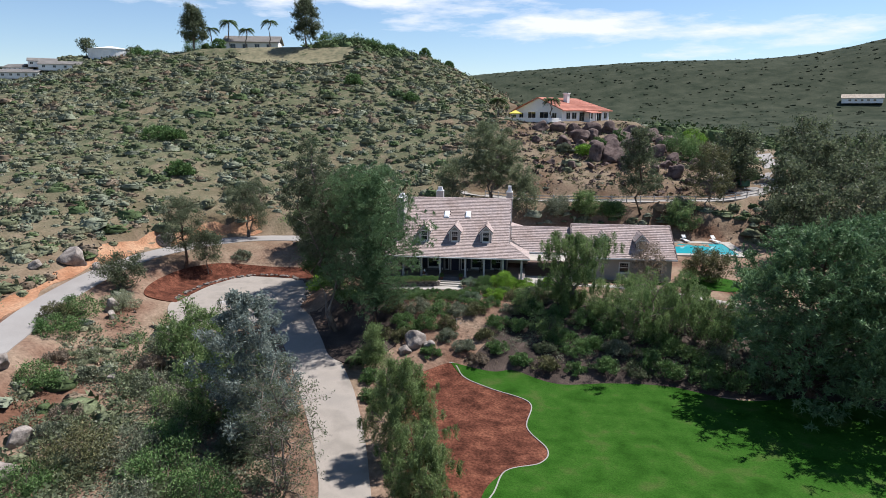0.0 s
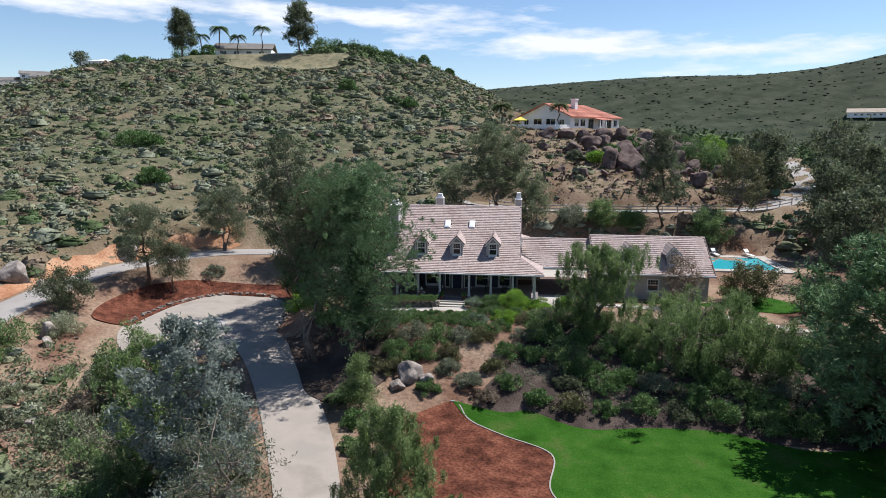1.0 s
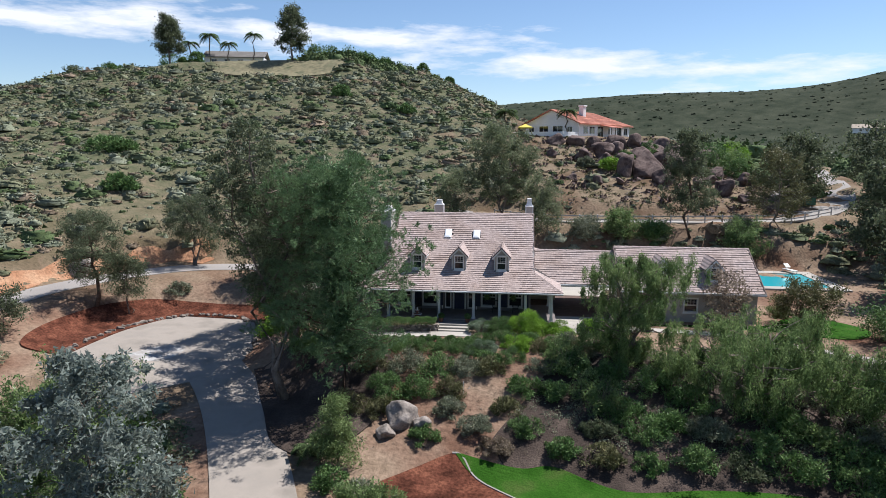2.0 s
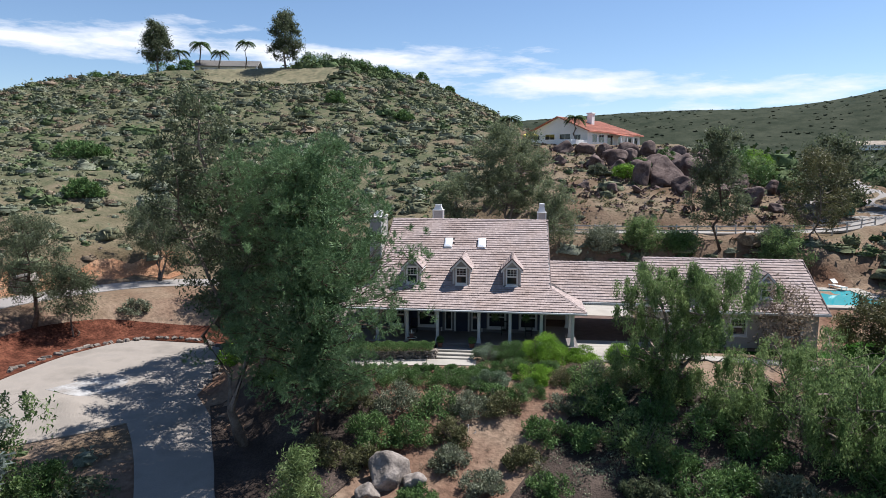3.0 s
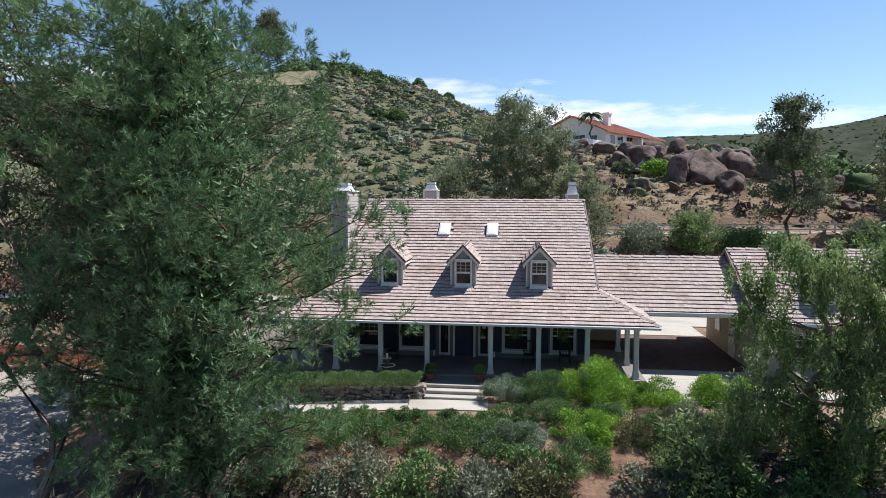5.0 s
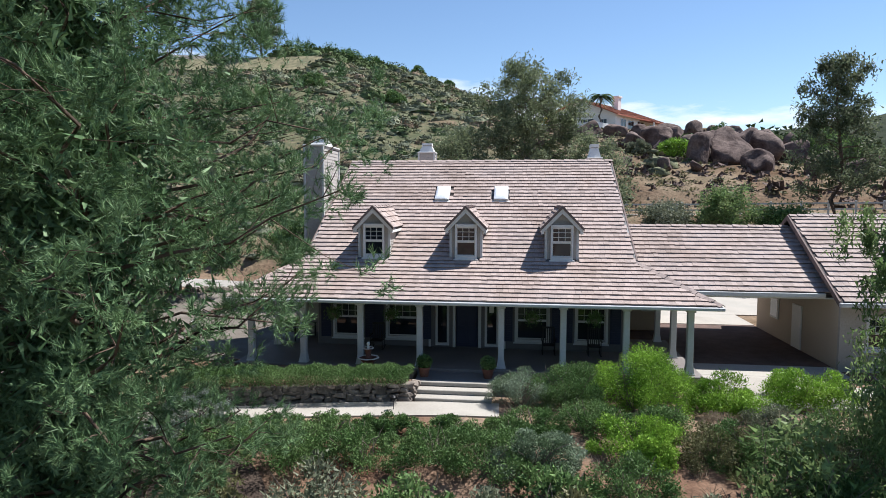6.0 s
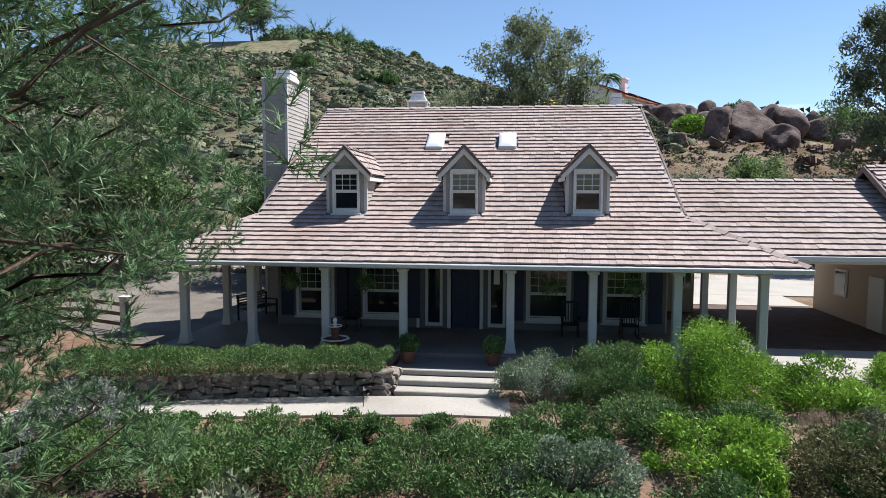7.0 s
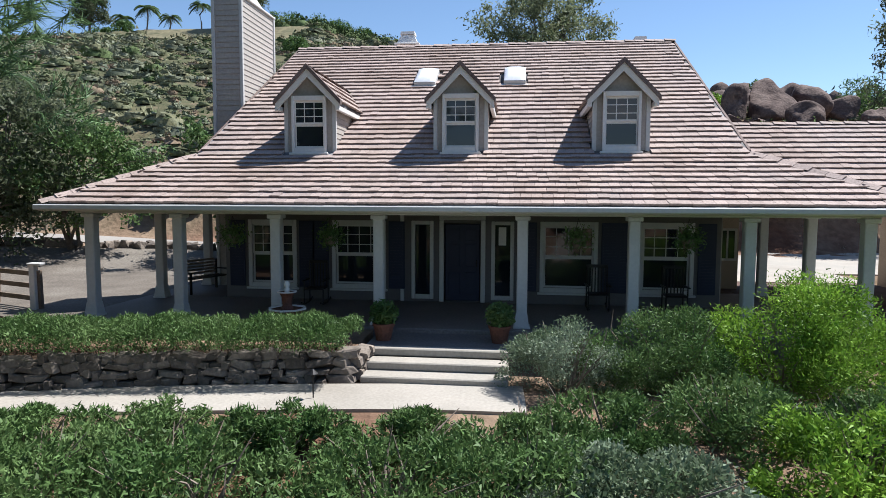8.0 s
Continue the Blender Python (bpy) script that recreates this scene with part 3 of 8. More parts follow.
patch("dry_lawn", [(-80, 112), (-70, 105), (-56, 104.5), (-45, 110), (-42, 120), (-56, 125), (-74, 122)], "dry_lawn", "dry tan lawn on the hilltop", "lawn", 0.28, 30)

# ---- the house ----
def simple_window(parent, x, y, z, w, h, nx_=0.0, ny_=-1.0):
    """A framed pane set on a wall facing (nx_, ny_)."""
    a = Vector((-ny_, nx_, 0))
    n_ = Vector((nx_, ny_, 0))
    o = Vector((x, y, z))
    m = Matrix(((a.x, -n_.x, 0, o.x), (a.y, -n_.y, 0, o.y), (0, 0, 1, o.z), (0, 0, 0, 1)))
    win = part("window", Shape().box(-w / 2 - 0.08, w / 2 + 0.08, -0.06, 0.02, -0.08, 0, m).box(-w / 2 - 0.08, w / 2 + 0.08, -0.06, 0.02, h, h + 0.08, m).box(-w / 2 - 0.08, -w / 2, -0.06, 0.02, 0, h, m).box(w / 2, w / 2 + 0.08, -0.06, 0.02, 0, h, m).box(-0.03, 0.03, -0.05, 0.02, 0, h, m), "trim", parent)
    part("pane", Shape().box(-w / 2, -0.03, -0.03, -0.01, 0, h, m).box(0.03, w / 2, -0.03, -0.01, 0, h, m), "glass", win)


FLOOR = 0.55
EAVE_Y, EAVE_Z, EAVE_X, EAVE_W = -3.85, 3.17, 9.36, -9.08
BREAK_Y, BREAK_Z, RAKE_X = -0.95, 4.38, 6.95
RIDGE_Y, RIDGE_Z = 7.3, 8.96
house = thing("house", "taupe storey-and-a-half house with wraparound porch and brown tile roof", "house")


def roof_z(y):
    """Height of the front roof's top at y."""
    if y < BREAK_Y:
        return EAVE_Z + (y - EAVE_Y) * (BREAK_Z - EAVE_Z) / (BREAK_Y - EAVE_Y)
    return BREAK_Z + (y - BREAK_Y) * (RIDGE_Z - BREAK_Z) / (RIDGE_Y - BREAK_Y)


TILE_W, TILE_L = 0.225, 0.325
tile_shape = Shape()
tile_shape.add([(-TILE_W / 2 + 0.002, 0.03, 0.0), (TILE_W / 2 - 0.004, 0.03, 0.0), (TILE_W / 2 - 0.002, 0, 0.068), (-TILE_W / 2 + 0.002, 0, 0.068),
                (-TILE_W / 2 + 0.004, TILE_L + 0.05, -0.01), (TILE_W / 2 - 0.004, TILE_L + 0.05, -0.01), (TILE_W / 2 - 0.004, TILE_L + 0.05, 0.012), (-TILE_W / 2 + 0.004, TILE_L + 0.05, 0.012)],
               [(0, 1, 2, 3), (3, 2, 6, 7), (0, 3, 7, 4), (1, 5, 6, 2)])
TILE_V, TILE_F = np.array(tile_shape.v), np.array(tile_shape.f)
tile_mesh = tile_shape.mesh("roof_tile", M["tile"])
rng = np.random.default_rng(5)


def tiling(origin, along, up, length, span, skip=None):
    """Poses of the tiles on a roof plane. origin: eave start; along, up: unit ways; span(v): the stretch of u covered at v up the slope."""
    o, a, b = Vector(origin), Vector(along), Vector(up)
    n = a.cross(b)
    out = []
    rows = int(round(length / TILE_L))
    for r in range(rows):
        v = r * length / rows
        u0, u1 = span(v + TILE_L * 0.5)
        count = max(1, int((u1 - u0) / TILE_W))
        shift = rng.uniform(0, TILE_W * 0.6)
        u = u0 + TILE_W / 2 + (shift if count > 2 else 0)
        while u < u1 - TILE_W * 0.3:
            if skip is None or not skip(u, v):
                lift = rng.uniform(0, 0.007) + (0.009 if rng.uniform() < 0.05 else 0)
                slide = rng.uniform(-0.013, 0.011)
                tilt = rng.uniform(-0.02, 0.02)
                way = (a + b * tilt).normalized()
                p = o + a * u + b * (v + slide) + n * lift
                out.append(Matrix(((way.x, b.x, n.x, p.x), (way.y, b.y, n.y, p.y), (way.z, b.z, n.z, p.z), (0, 0, 0, 1))))
            u += TILE_W
    return out


def lay(tiles, parent, single=0):
    """The first tiles as pieces of their own, the rest joined."""
    for m in tiles[:single]:
        ob = new("tile", tile_mesh)
        ob.parent = parent
        ob.matrix_local = m
    rest = tiles[single:]
    if rest:
        A = np.array([np.array(m) for m in rest])
        V = np.einsum("nij,kj->nki", A[:, :3, :3], TILE_V) + A[:, None, :3, 3]
        F = TILE_F[None] + (np.arange(len(rest)) * len(TILE_V))[:, None, None]
        tagged(part("roof_tiles", quick_mesh("roof_tiles", V.reshape(-1, 3), F.reshape(-1, 4), M["tile"]), "tile", parent), kind="stuff")


def plane_tiles(lo_l, lo_r, up_l, up_r, skip=None):
    """Tiles on the roof plane with these eave and top corners."""
    lo_l, lo_r, up_l, up_r = (Vector(p) for p in (lo_l, lo_r, up_l, up_r))
    a = (lo_r - lo_l).normalized()
    n = a.cross(up_l - lo_l).normalized()
    b = n.cross(a)
    L = (up_l - lo_l).dot(b)
    s0, s1 = (up_l - lo_l).dot(a) / L, (up_r - lo_r).dot(a) / L
    w = (lo_r - lo_l).length
    return tiling(lo_l, a, b, L, lambda v: (s0 * v, w + s1 * v), skip)


def ridge_caps(path, parent, w=0.16):
    """Bent cap tiles along a ridge or hip."""
    for p, q in zip(path, path[1:]):
        p, q = Vector(p), Vector(q)
        d = q - p
        n = max(1, int(d.length / 0.34))
        d.normalize()
        s = d.cross(Vector((0, 0, 1))).normalized()
        u = s.cross(d)
        step = (q - p).length / n
        for k in range(n):
            c = p + d * (k * step) + u * (0.05 + 0.012 * (k % 2))
            ob = new("ridge_cap", CAP)
            ob.parent = parent
            ob.matrix_basis = Matrix(((s.x * w, d.x, u.x, c.x), (s.y * w, d.y, u.y, c.y), (s.z * w, d.z, u.z, c.z), (0, 0, 0, 1)))


CAP = Shape().add([(-1, 0, -0.06), (0, 0, 0.03), (1, 0, -0.06), (-1, 0.4, -0.085), (0, 0.4, 0.005), (1, 0.4, -0.085), (-1, 0, -0.09), (0, 0, -0.005), (1, 0, -0.09)],
                  [(0, 1, 4, 3), (1, 2, 5, 4), (0, 6, 7, 1), (1, 7, 8, 2)]).mesh("ridge_cap", M["tile"])
roof = part("roof", Shape(), "underlay", house, "brown flat-tile roof, hipped over the porch")
BACK_Y = 2 * RIDGE_Y - BREAK_Y
BACK_EAVE = 2 * RIDGE_Y - EAVE_Y
part("roof_deck", Shape().slab([(EAVE_W, EAVE_Y, EAVE_Z), (EAVE_X, EAVE_Y, EAVE_Z), (RAKE_X, BREAK_Y, BREAK_Z), (-RAKE_X, BREAK_Y, BREAK_Z)], 0.14), "underlay", roof)
part("roof_deck", Shape().slab([(-RAKE_X, BREAK_Y, BREAK_Z), (RAKE_X, BREAK_Y, BREAK_Z), (RAKE_X, RIDGE_Y, RIDGE_Z), (-RAKE_X, RIDGE_Y, RIDGE_Z)], 0.14), "underlay", roof)
part("roof_deck", Shape().slab([(-RAKE_X, RIDGE_Y, RIDGE_Z), (RAKE_X, RIDGE_Y, RIDGE_Z), (RAKE_X, BACK_Y, BREAK_Z), (-RAKE_X, BACK_Y, BREAK_Z)], 0.14), "underlay", roof)
part("roof_deck", Shape().slab([(-RAKE_X, BACK_Y, BREAK_Z), (RAKE_X, BACK_Y, BREAK_Z), (EAVE_X, BACK_EAVE, EAVE_Z), (EAVE_W, BACK_EAVE, EAVE_Z)], 0.14), "underlay", roof)
for s in (-1, 1):
    side = [((EAVE_X if s > 0 else EAVE_W), EAVE_Y, EAVE_Z), (s * RAKE_X, BREAK_Y, BREAK_Z), (s * RAKE_X, BACK_Y, BREAK_Z), ((EAVE_X if s > 0 else EAVE_W), BACK_EAVE, EAVE_Z)]
    part("roof_deck", Shape().slab(side if s < 0 else side[::-1], 0.14), "underlay", roof)

LOW = ((EAVE_W, EAVE_Y, EAVE_Z), (EAVE_X, EAVE_Y, EAVE_Z), (RAKE_X, BREAK_Y, BREAK_Z), (-RAKE_X, BREAK_Y, BREAK_Z))
DORMERS = (-3.9, 0.0, 3.93)
skirt = plane_tiles(LOW[0], LOW[1], LOW[3], LOW[2])
SKYLIGHTS = (-1.53, 1.31)


def dormer_hole(u, v):
    return any(abs(u - RAKE_X - d) < 0.62 and v < 2.2 for d in DORMERS) or any(abs(u - RAKE_X - s) < 0.42 and 4.95 < v < 6.45 for s in SKYLIGHTS)


upper = plane_tiles((-RAKE_X, BREAK_Y, BREAK_Z), (RAKE_X, BREAK_Y, BREAK_Z), (-RAKE_X, RIDGE_Y, RIDGE_Z), (RAKE_X, RIDGE_Y, RIDGE_Z), dormer_hole)
behind = plane_tiles((RAKE_X, BACK_Y, BREAK_Z), (-RAKE_X, BACK_Y, BREAK_Z), (RAKE_X, RIDGE_Y, RIDGE_Z), (-RAKE_X, RIDGE_Y, RIDGE_Z))
left_hip = plane_tiles((EAVE_W, BACK_EAVE, EAVE_Z), (EAVE_W, EAVE_Y, EAVE_Z), (-RAKE_X, BACK_Y, BREAK_Z), (-RAKE_X, BREAK_Y, BREAK_Z))
right_hip = plane_tiles((EAVE_X, EAVE_Y, EAVE_Z), (EAVE_X, BACK_EAVE, EAVE_Z), (RAKE_X, BREAK_Y, BREAK_Z), (RAKE_X, BACK_Y, BREAK_Z), lambda u, v: EAVE_Y + u > 0.4 and EAVE_Y + u < 10.5)
lay(upper + behind + left_hip + right_hip, roof)
HOUSE_TILES = (skirt, roof)
ridge_caps([(-RAKE_X, RIDGE_Y, RIDGE_Z + 0.02), (RAKE_X, RIDGE_Y, RIDGE_Z + 0.02)], roof)
for s in (-1, 1):
    ridge_caps([((EAVE_X if s > 0 else EAVE_W), EAVE_Y, EAVE_Z + 0.02), (s * RAKE_X, BREAK_Y, BREAK_Z + 0.02)], roof)
    rake = Shape()
    rake.slab([(s * RAKE_X - 0.03, BREAK_Y + 0.2, BREAK_Z + 0.13), (s * RAKE_X + 0.03, BREAK_Y + 0.2, BREAK_Z + 0.13), (s * RAKE_X + 0.03, RIDGE_Y, RIDGE_Z + 0.03), (s * RAKE_X - 0.03, RIDGE_Y, RIDGE_Z + 0.03)], 0.24)
    part("rake_board", rake, "cap", roof, "dark brown rake tiles")

# eaves: fascia, gutter, soffit, beam
fascia = Shape()
fascia.worn_box(EAVE_W - 0.02, EAVE_X + 0.02, EAVE_Y - 0.06, EAVE_Y + 0.02, EAVE_Z - 0.15, EAVE_Z - 0.005)
part("fascia", fascia, "fascia", house, "pale grey painted fascia board")
gutter = Shape()
gutter.worn_box(EAVE_W - 0.05, EAVE_X + 0.05, EAVE_Y - 0.17, EAVE_Y - 0.065, EAVE_Z - 0.13, EAVE_Z - 0.01, 0.02)
part("gutter", gutter, "fascia", house, "pale grey metal gutter")
for s in (-1, 1):
    f = Shape()
    f.worn_box((EAVE_X if s > 0 else EAVE_W) - 0.04, (EAVE_X if s > 0 else EAVE_W) + 0.04, EAVE_Y, BACK_EAVE if s < 0 else 0.3, EAVE_Z - 0.15, EAVE_Z - 0.005)
    part("fascia", f, "fascia", house)
soffit = Shape()
soffit.box(EAVE_W + 0.05, EAVE_X - 0.05, EAVE_Y + 0.05, 0.0, EAVE_Z - 0.16, EAVE_Z - 0.145)
part("porch_ceiling", soffit, "fascia", house)
beam = Shape()
beam.worn_box(-8.62, 8.62, -3.34, -3.06, 2.955, 3.008)
for s in (-1, 1):
    beam.worn_box(s * 8.45 - 0.14, s * 8.45 + 0.14, -3.055, 12.0 if s < 0 else 2.4, 2.955, 3.008)
part("porch_beam", beam, "fascia", house, "pale grey porch beam")

# walls, with openings through the front one
WIN = [(-5.25, 1.25), (-2.82, 1.36), (2.79, 1.36), (5.26, 1.25)]
WZ0, WZ1 = 0.98, 2.60
openings = sorted([(c - w / 2, c + w / 2, WZ0, WZ1) for c, w in WIN] + [(-1.29, -0.85, 0.74, 2.62), (-0.49, 0.49, FLOOR + 0.02, 2.66), (0.85, 1.29, 0.74, 2.62)])


def wall_with(openings, x0, x1, z0, z1, y0, y1):
    s, x = Shape(), x0
    for a, b, lo, hi in openings:
        s.box(x, a, y0, y1, z0, z1)
        if lo > z0:
            s.box(a, b, y0, y1, z0, lo)
        s.box(a, b, y0, y1, hi, z1)
        x = b
    return s.box(x, x1, y0, y1, z0, z1)


# front wall and its boards take the siding colour with porch shade painted in
part("front_wall", wall_with(openings, -6.6, 6.6, 0.1, 3.2, 0.0, 0.16), "porch_shade_siding", house, "taupe lap siding wall with the porch shade put into its colour")
z = FLOOR + 0.05
while z < 3.0:
    x = -6.6
    for a, b, lo, hi in openings + [(6.6, 6.6, 9, 9)]:
        if a > x:
            part("lap_board", Shape().add([(x, -0.02, z), (a, -0.02, z), (a, -0.004, z + 0.17), (x, -0.004, z + 0.17), (x, 0.0, z), (a, 0.0, z)], [(0, 1, 2, 3), (4, 5, 1, 0)]), "porch_shade_siding", house)
        x = b
    z += 0.175
shell = Shape()
for s in (-1, 1):
    shell.box(s * 6.6 - 0.08, s * 6.6 + 0.08, 0.16, 14.4, 0.1, 4.2)
    x0, x1 = sorted((s * 6.68, s * 6.52))
    shell.add([(x, y, zz) for x in (x0, x1) for y, zz in ((0.3, 4.2), (14.3, 4.2), (RIDGE_Y, RIDGE_Z - 0.2))], [(0, 1, 2), (5, 4, 3), (0, 3, 4, 1), (1, 4, 5, 2), (2, 5, 3, 0)])
shell.box(-6.6, 6.6, 14.4, 14.56, 0.1, 4.2)
part("side_walls", shell, "siding", house)
inside = Shape()
inside.box(-6.5, 6.5, 0.17, 14.3, 0.45, 0.5)
inside.box(-6.5, 6.5, 5.0, 5.1, 0.5, 3.2)
part("room", inside, "deck", house, "dim room behind the windows")


def sash_window(parent, x, z0, z1, w, y, cols=3, rows=2, name="window", frame="trim", flat=False, case=0.105, bar=0.045):
    """A double-hung window: outer trim, meeting rail, panes, and a lattice in the upper sash."""
    win = part(name, Shape().worn_box(x - w / 2 - case, x - w / 2, y - 0.05, y + 0.03, z0 - 0.12, z1 + 0.12, 0.008)
               .worn_box(x + w / 2, x + w / 2 + case, y - 0.05, y + 0.03, z0 - 0.12, z1 + 0.12, 0.008)
               .worn_box(x - w / 2, x + w / 2, y - 0.05, y + 0.03, z1, z1 + 0.12, 0.008), frame, parent, "white wooden window casing")
    win = parent if flat else win
    part("sill", Shape().worn_box(x - w / 2 - case - 0.055, x + w / 2 + case + 0.055, y - 0.10, y + 0.03, z0 - 0.18, z0 - 0.121, 0.008).worn_box(x - w / 2, x + w / 2, y - 0.04, y + 0.03, z0 - 0.12, z0, 0.005), frame, win)
    mid = (z0 + z1) / 2
    for a, b, dy in ((z0, mid, 0.05), (mid, z1, 0.02)):
        part("sash", Shape().box(x - w / 2, x + w / 2, y + dy, y + dy + 0.03, a, a + 0.05).box(x - w / 2, x + w / 2, y + dy, y + dy + 0.03, b - 0.05, b)
             .box(x - w / 2, x - w / 2 + bar, y + dy, y + dy + 0.03, a + 0.05, b - 0.05).box(x + w / 2 - bar, x + w / 2, y + dy, y + dy + 0.03, a + 0.05, b - 0.05), frame, win)
        part("pane", Shape().box(x - w / 2 + bar, x + w / 2 - bar, y + dy + 0.012, y + dy + 0.018, a + 0.05, b - 0.05), "glass", win)
        if b == z1:
            for k in range(1, cols):
                cx = x - w / 2 + w * k / cols
                part("glazing_bar", Shape().box(cx - 0.01, cx + 0.01, y + dy + 0.002, y + dy + 0.011, a + 0.05, b - 0.05), frame, win)
            for k in range(1, rows):
                cz = a + (b - a) * k / rows
                part("glazing_bar", Shape().box(x - w / 2 + bar, x + w / 2 - bar, y + dy + 0.0005, y + dy + 0.0095, cz - 0.01, cz + 0.01), frame, win)
    return win


LOUVRE = Shape().box(-0.17, 0.17, -0.01, 0.008, 0, 0.035).mesh("louvre", M["navy"])
for c, w in WIN:
    # grey paint in place of white trim: porch shade put into the casings' colour
    sash_window(house, c, WZ0, WZ1, w - 0.08, 0.02, 4, 3, frame="fascia")
    for s in (-1, 1):
        sx = c + s * (w / 2 + 0.13 + 0.24)
        sh = Shape().worn_box(sx - 0.22, sx + 0.22, -0.075, -0.03, WZ0 - 0.1, WZ1 + 0.1, 0.008)
        sh = part("shutter", sh, "navy", house, "dark navy louvred shutter")
        zz = WZ0
        while zz < WZ1 - 0.03:
            ob = new("louvre", LOUVRE)
            ob.parent = sh
            ob.matrix_basis = pose(sx, -0.078, zz)
            zz += 0.075
# door and sidelight trim greyed likewise, for the porch shade
entry = part("entry", Shape().worn_box(-0.615, -0.49, -0.06, 0.03, FLOOR, 2.74).worn_box(0.49, 0.615, -0.06, 0.03, FLOOR, 2.74).worn_box(-0.615, 0.615, -0.062, 0.03, 2.745, 2.86), "fascia", house, "white front door surround, greyed for the porch shade")
for s in (-1, 1):
    part("sidelight_frame", Shape().worn_box(s * 1.07 - 0.30, s * 1.07 - 0.20, -0.05, 0.03, 0.62, 2.72).worn_box(s * 1.07 + 0.20, s * 1.07 + 0.30, -0.05, 0.03, 0.62, 2.72)
         .worn_box(s * 1.07 - 0.20, s * 1.07 + 0.20, -0.05, 0.03, 2.62, 2.72).worn_box(s * 1.07 - 0.20, s * 1.07 + 0.20, -0.05, 0.03, 0.62, 0.74), "fascia", entry)
    part("sidelight", Shape().box(s * 1.07 - 0.22, s * 1.07 + 0.22, 0.05, 0.06, 0.74, 2.62), "glass", entry)
    part("corner_board", Shape().worn_box(s * 1.62 - 0.05, s * 1.62 + 0.05, -0.06, 0.0, FLOOR, 2.9), "fascia", house)
door = part("front_door", Shape().worn_box(-0.46, 0.46, 0.03, 0.08, FLOOR + 0.03, 2.64), "navy", house, "dark navy panelled front door, shut")
for px in (-0.22, 0.22):
    for pz0, pz1 in ((0.75, 1.35), (1.5, 2.1), (2.2, 2.5)):
        part("door_panel", Shape().worn_box(px - 0.15, px + 0.15, 0.012, 0.032, pz0, pz1, 0.01), "navy", door)
part("door_handle", Shape().tube([(0.38, 0.02, 1.5), (0.38, -0.03, 1.52), (0.38, -0.03, 1.66), (0.38, 0.02, 1.68)], [0.012] * 4, 6), "dark_metal", door, "dark metal handle")

# porch floor, steps, posts
porch = Shape()
porch.worn_box(-8.9, 8.9, -3.6, 0.0, 0.12, FLOOR, 0.02)
for s in (-1, 1):
    x0, x1 = sorted((s * 6.68, s * 8.9))
    porch.worn_box(x0, x1, 0.0, 13.0 if s < 0 else 2.6, 0.12, FLOOR, 0.02)
porch.worn_box(-1.5, 1.5, -4.795, -3.602, 0.10, 0.455, 0.02)
part("porch_floor", porch, "deck", house, "shaded brown porch floor")
steps = thing("front_steps", "pale concrete front steps up to the porch", "steps")
for k in range(3):
    part("step", Shape().worn_box(-1.32, 1.32, -5.95 + 0.46 * k, -5.055 if k < 2 else -4.8, 0.02 if k == 0 else 0.151 * k, 0.15 * (k + 1), 0.02), "concrete", steps)

post_shape = Shape()
post_shape.worn_box(-0.115, 0.115, -0.115, 0.115, FLOOR + 0.30, 2.88, 0.02)
post_shape.add([(-0.16, -0.16, FLOOR + 0.02), (0.16, -0.16, FLOOR + 0.02), (0.16, 0.16, FLOOR + 0.02), (-0.16, 0.16, FLOOR + 0.02), (-0.118, -0.118, FLOOR + 0.34), (0.118, -0.118, FLOOR + 0.34), (0.118, 0.118, FLOOR + 0.34), (-0.118, 0.118, FLOOR + 0.34)],
               [(0, 1, 5, 4), (1, 2, 6, 5), (2, 3, 7, 6), (3, 0, 4, 7), (4, 5, 6, 7)])
post_shape.worn_box(-0.18, 0.18, -0.18, 0.18, FLOOR, FLOOR + 0.05, 0.01)
post_shape.worn_box(-0.16, 0.16, -0.16, 0.16, 2.86, 2.953, 0.015)
post_mesh = post_shape.mesh("porch_post", M["fascia"])
for x, y in [(x, -3.2) for x in (-8.32, -6.18, -3.89, -1.56, 1.56, 3.87, 6.17, 8.45)] + [(-8.32, y) for y in (-0.35, 2.35, 5.0, 7.7, 10.4)] + [(8.45, -0.65), (8.45, 2.3)]:
    ob = new("porch_post", post_mesh)
    ob.parent = house
    ob.matrix_basis = pose(x, y, 0)

# a low room behind the porch's east side
annex = part("annex", Shape().box(6.7, 9.35, 7.0, 12.0, 0.1, 2.95), "stucco", house, "brownish back room beside the court")
simple_window(annex, 8.95, 7.0, 1.2, 0.5, 1.0)

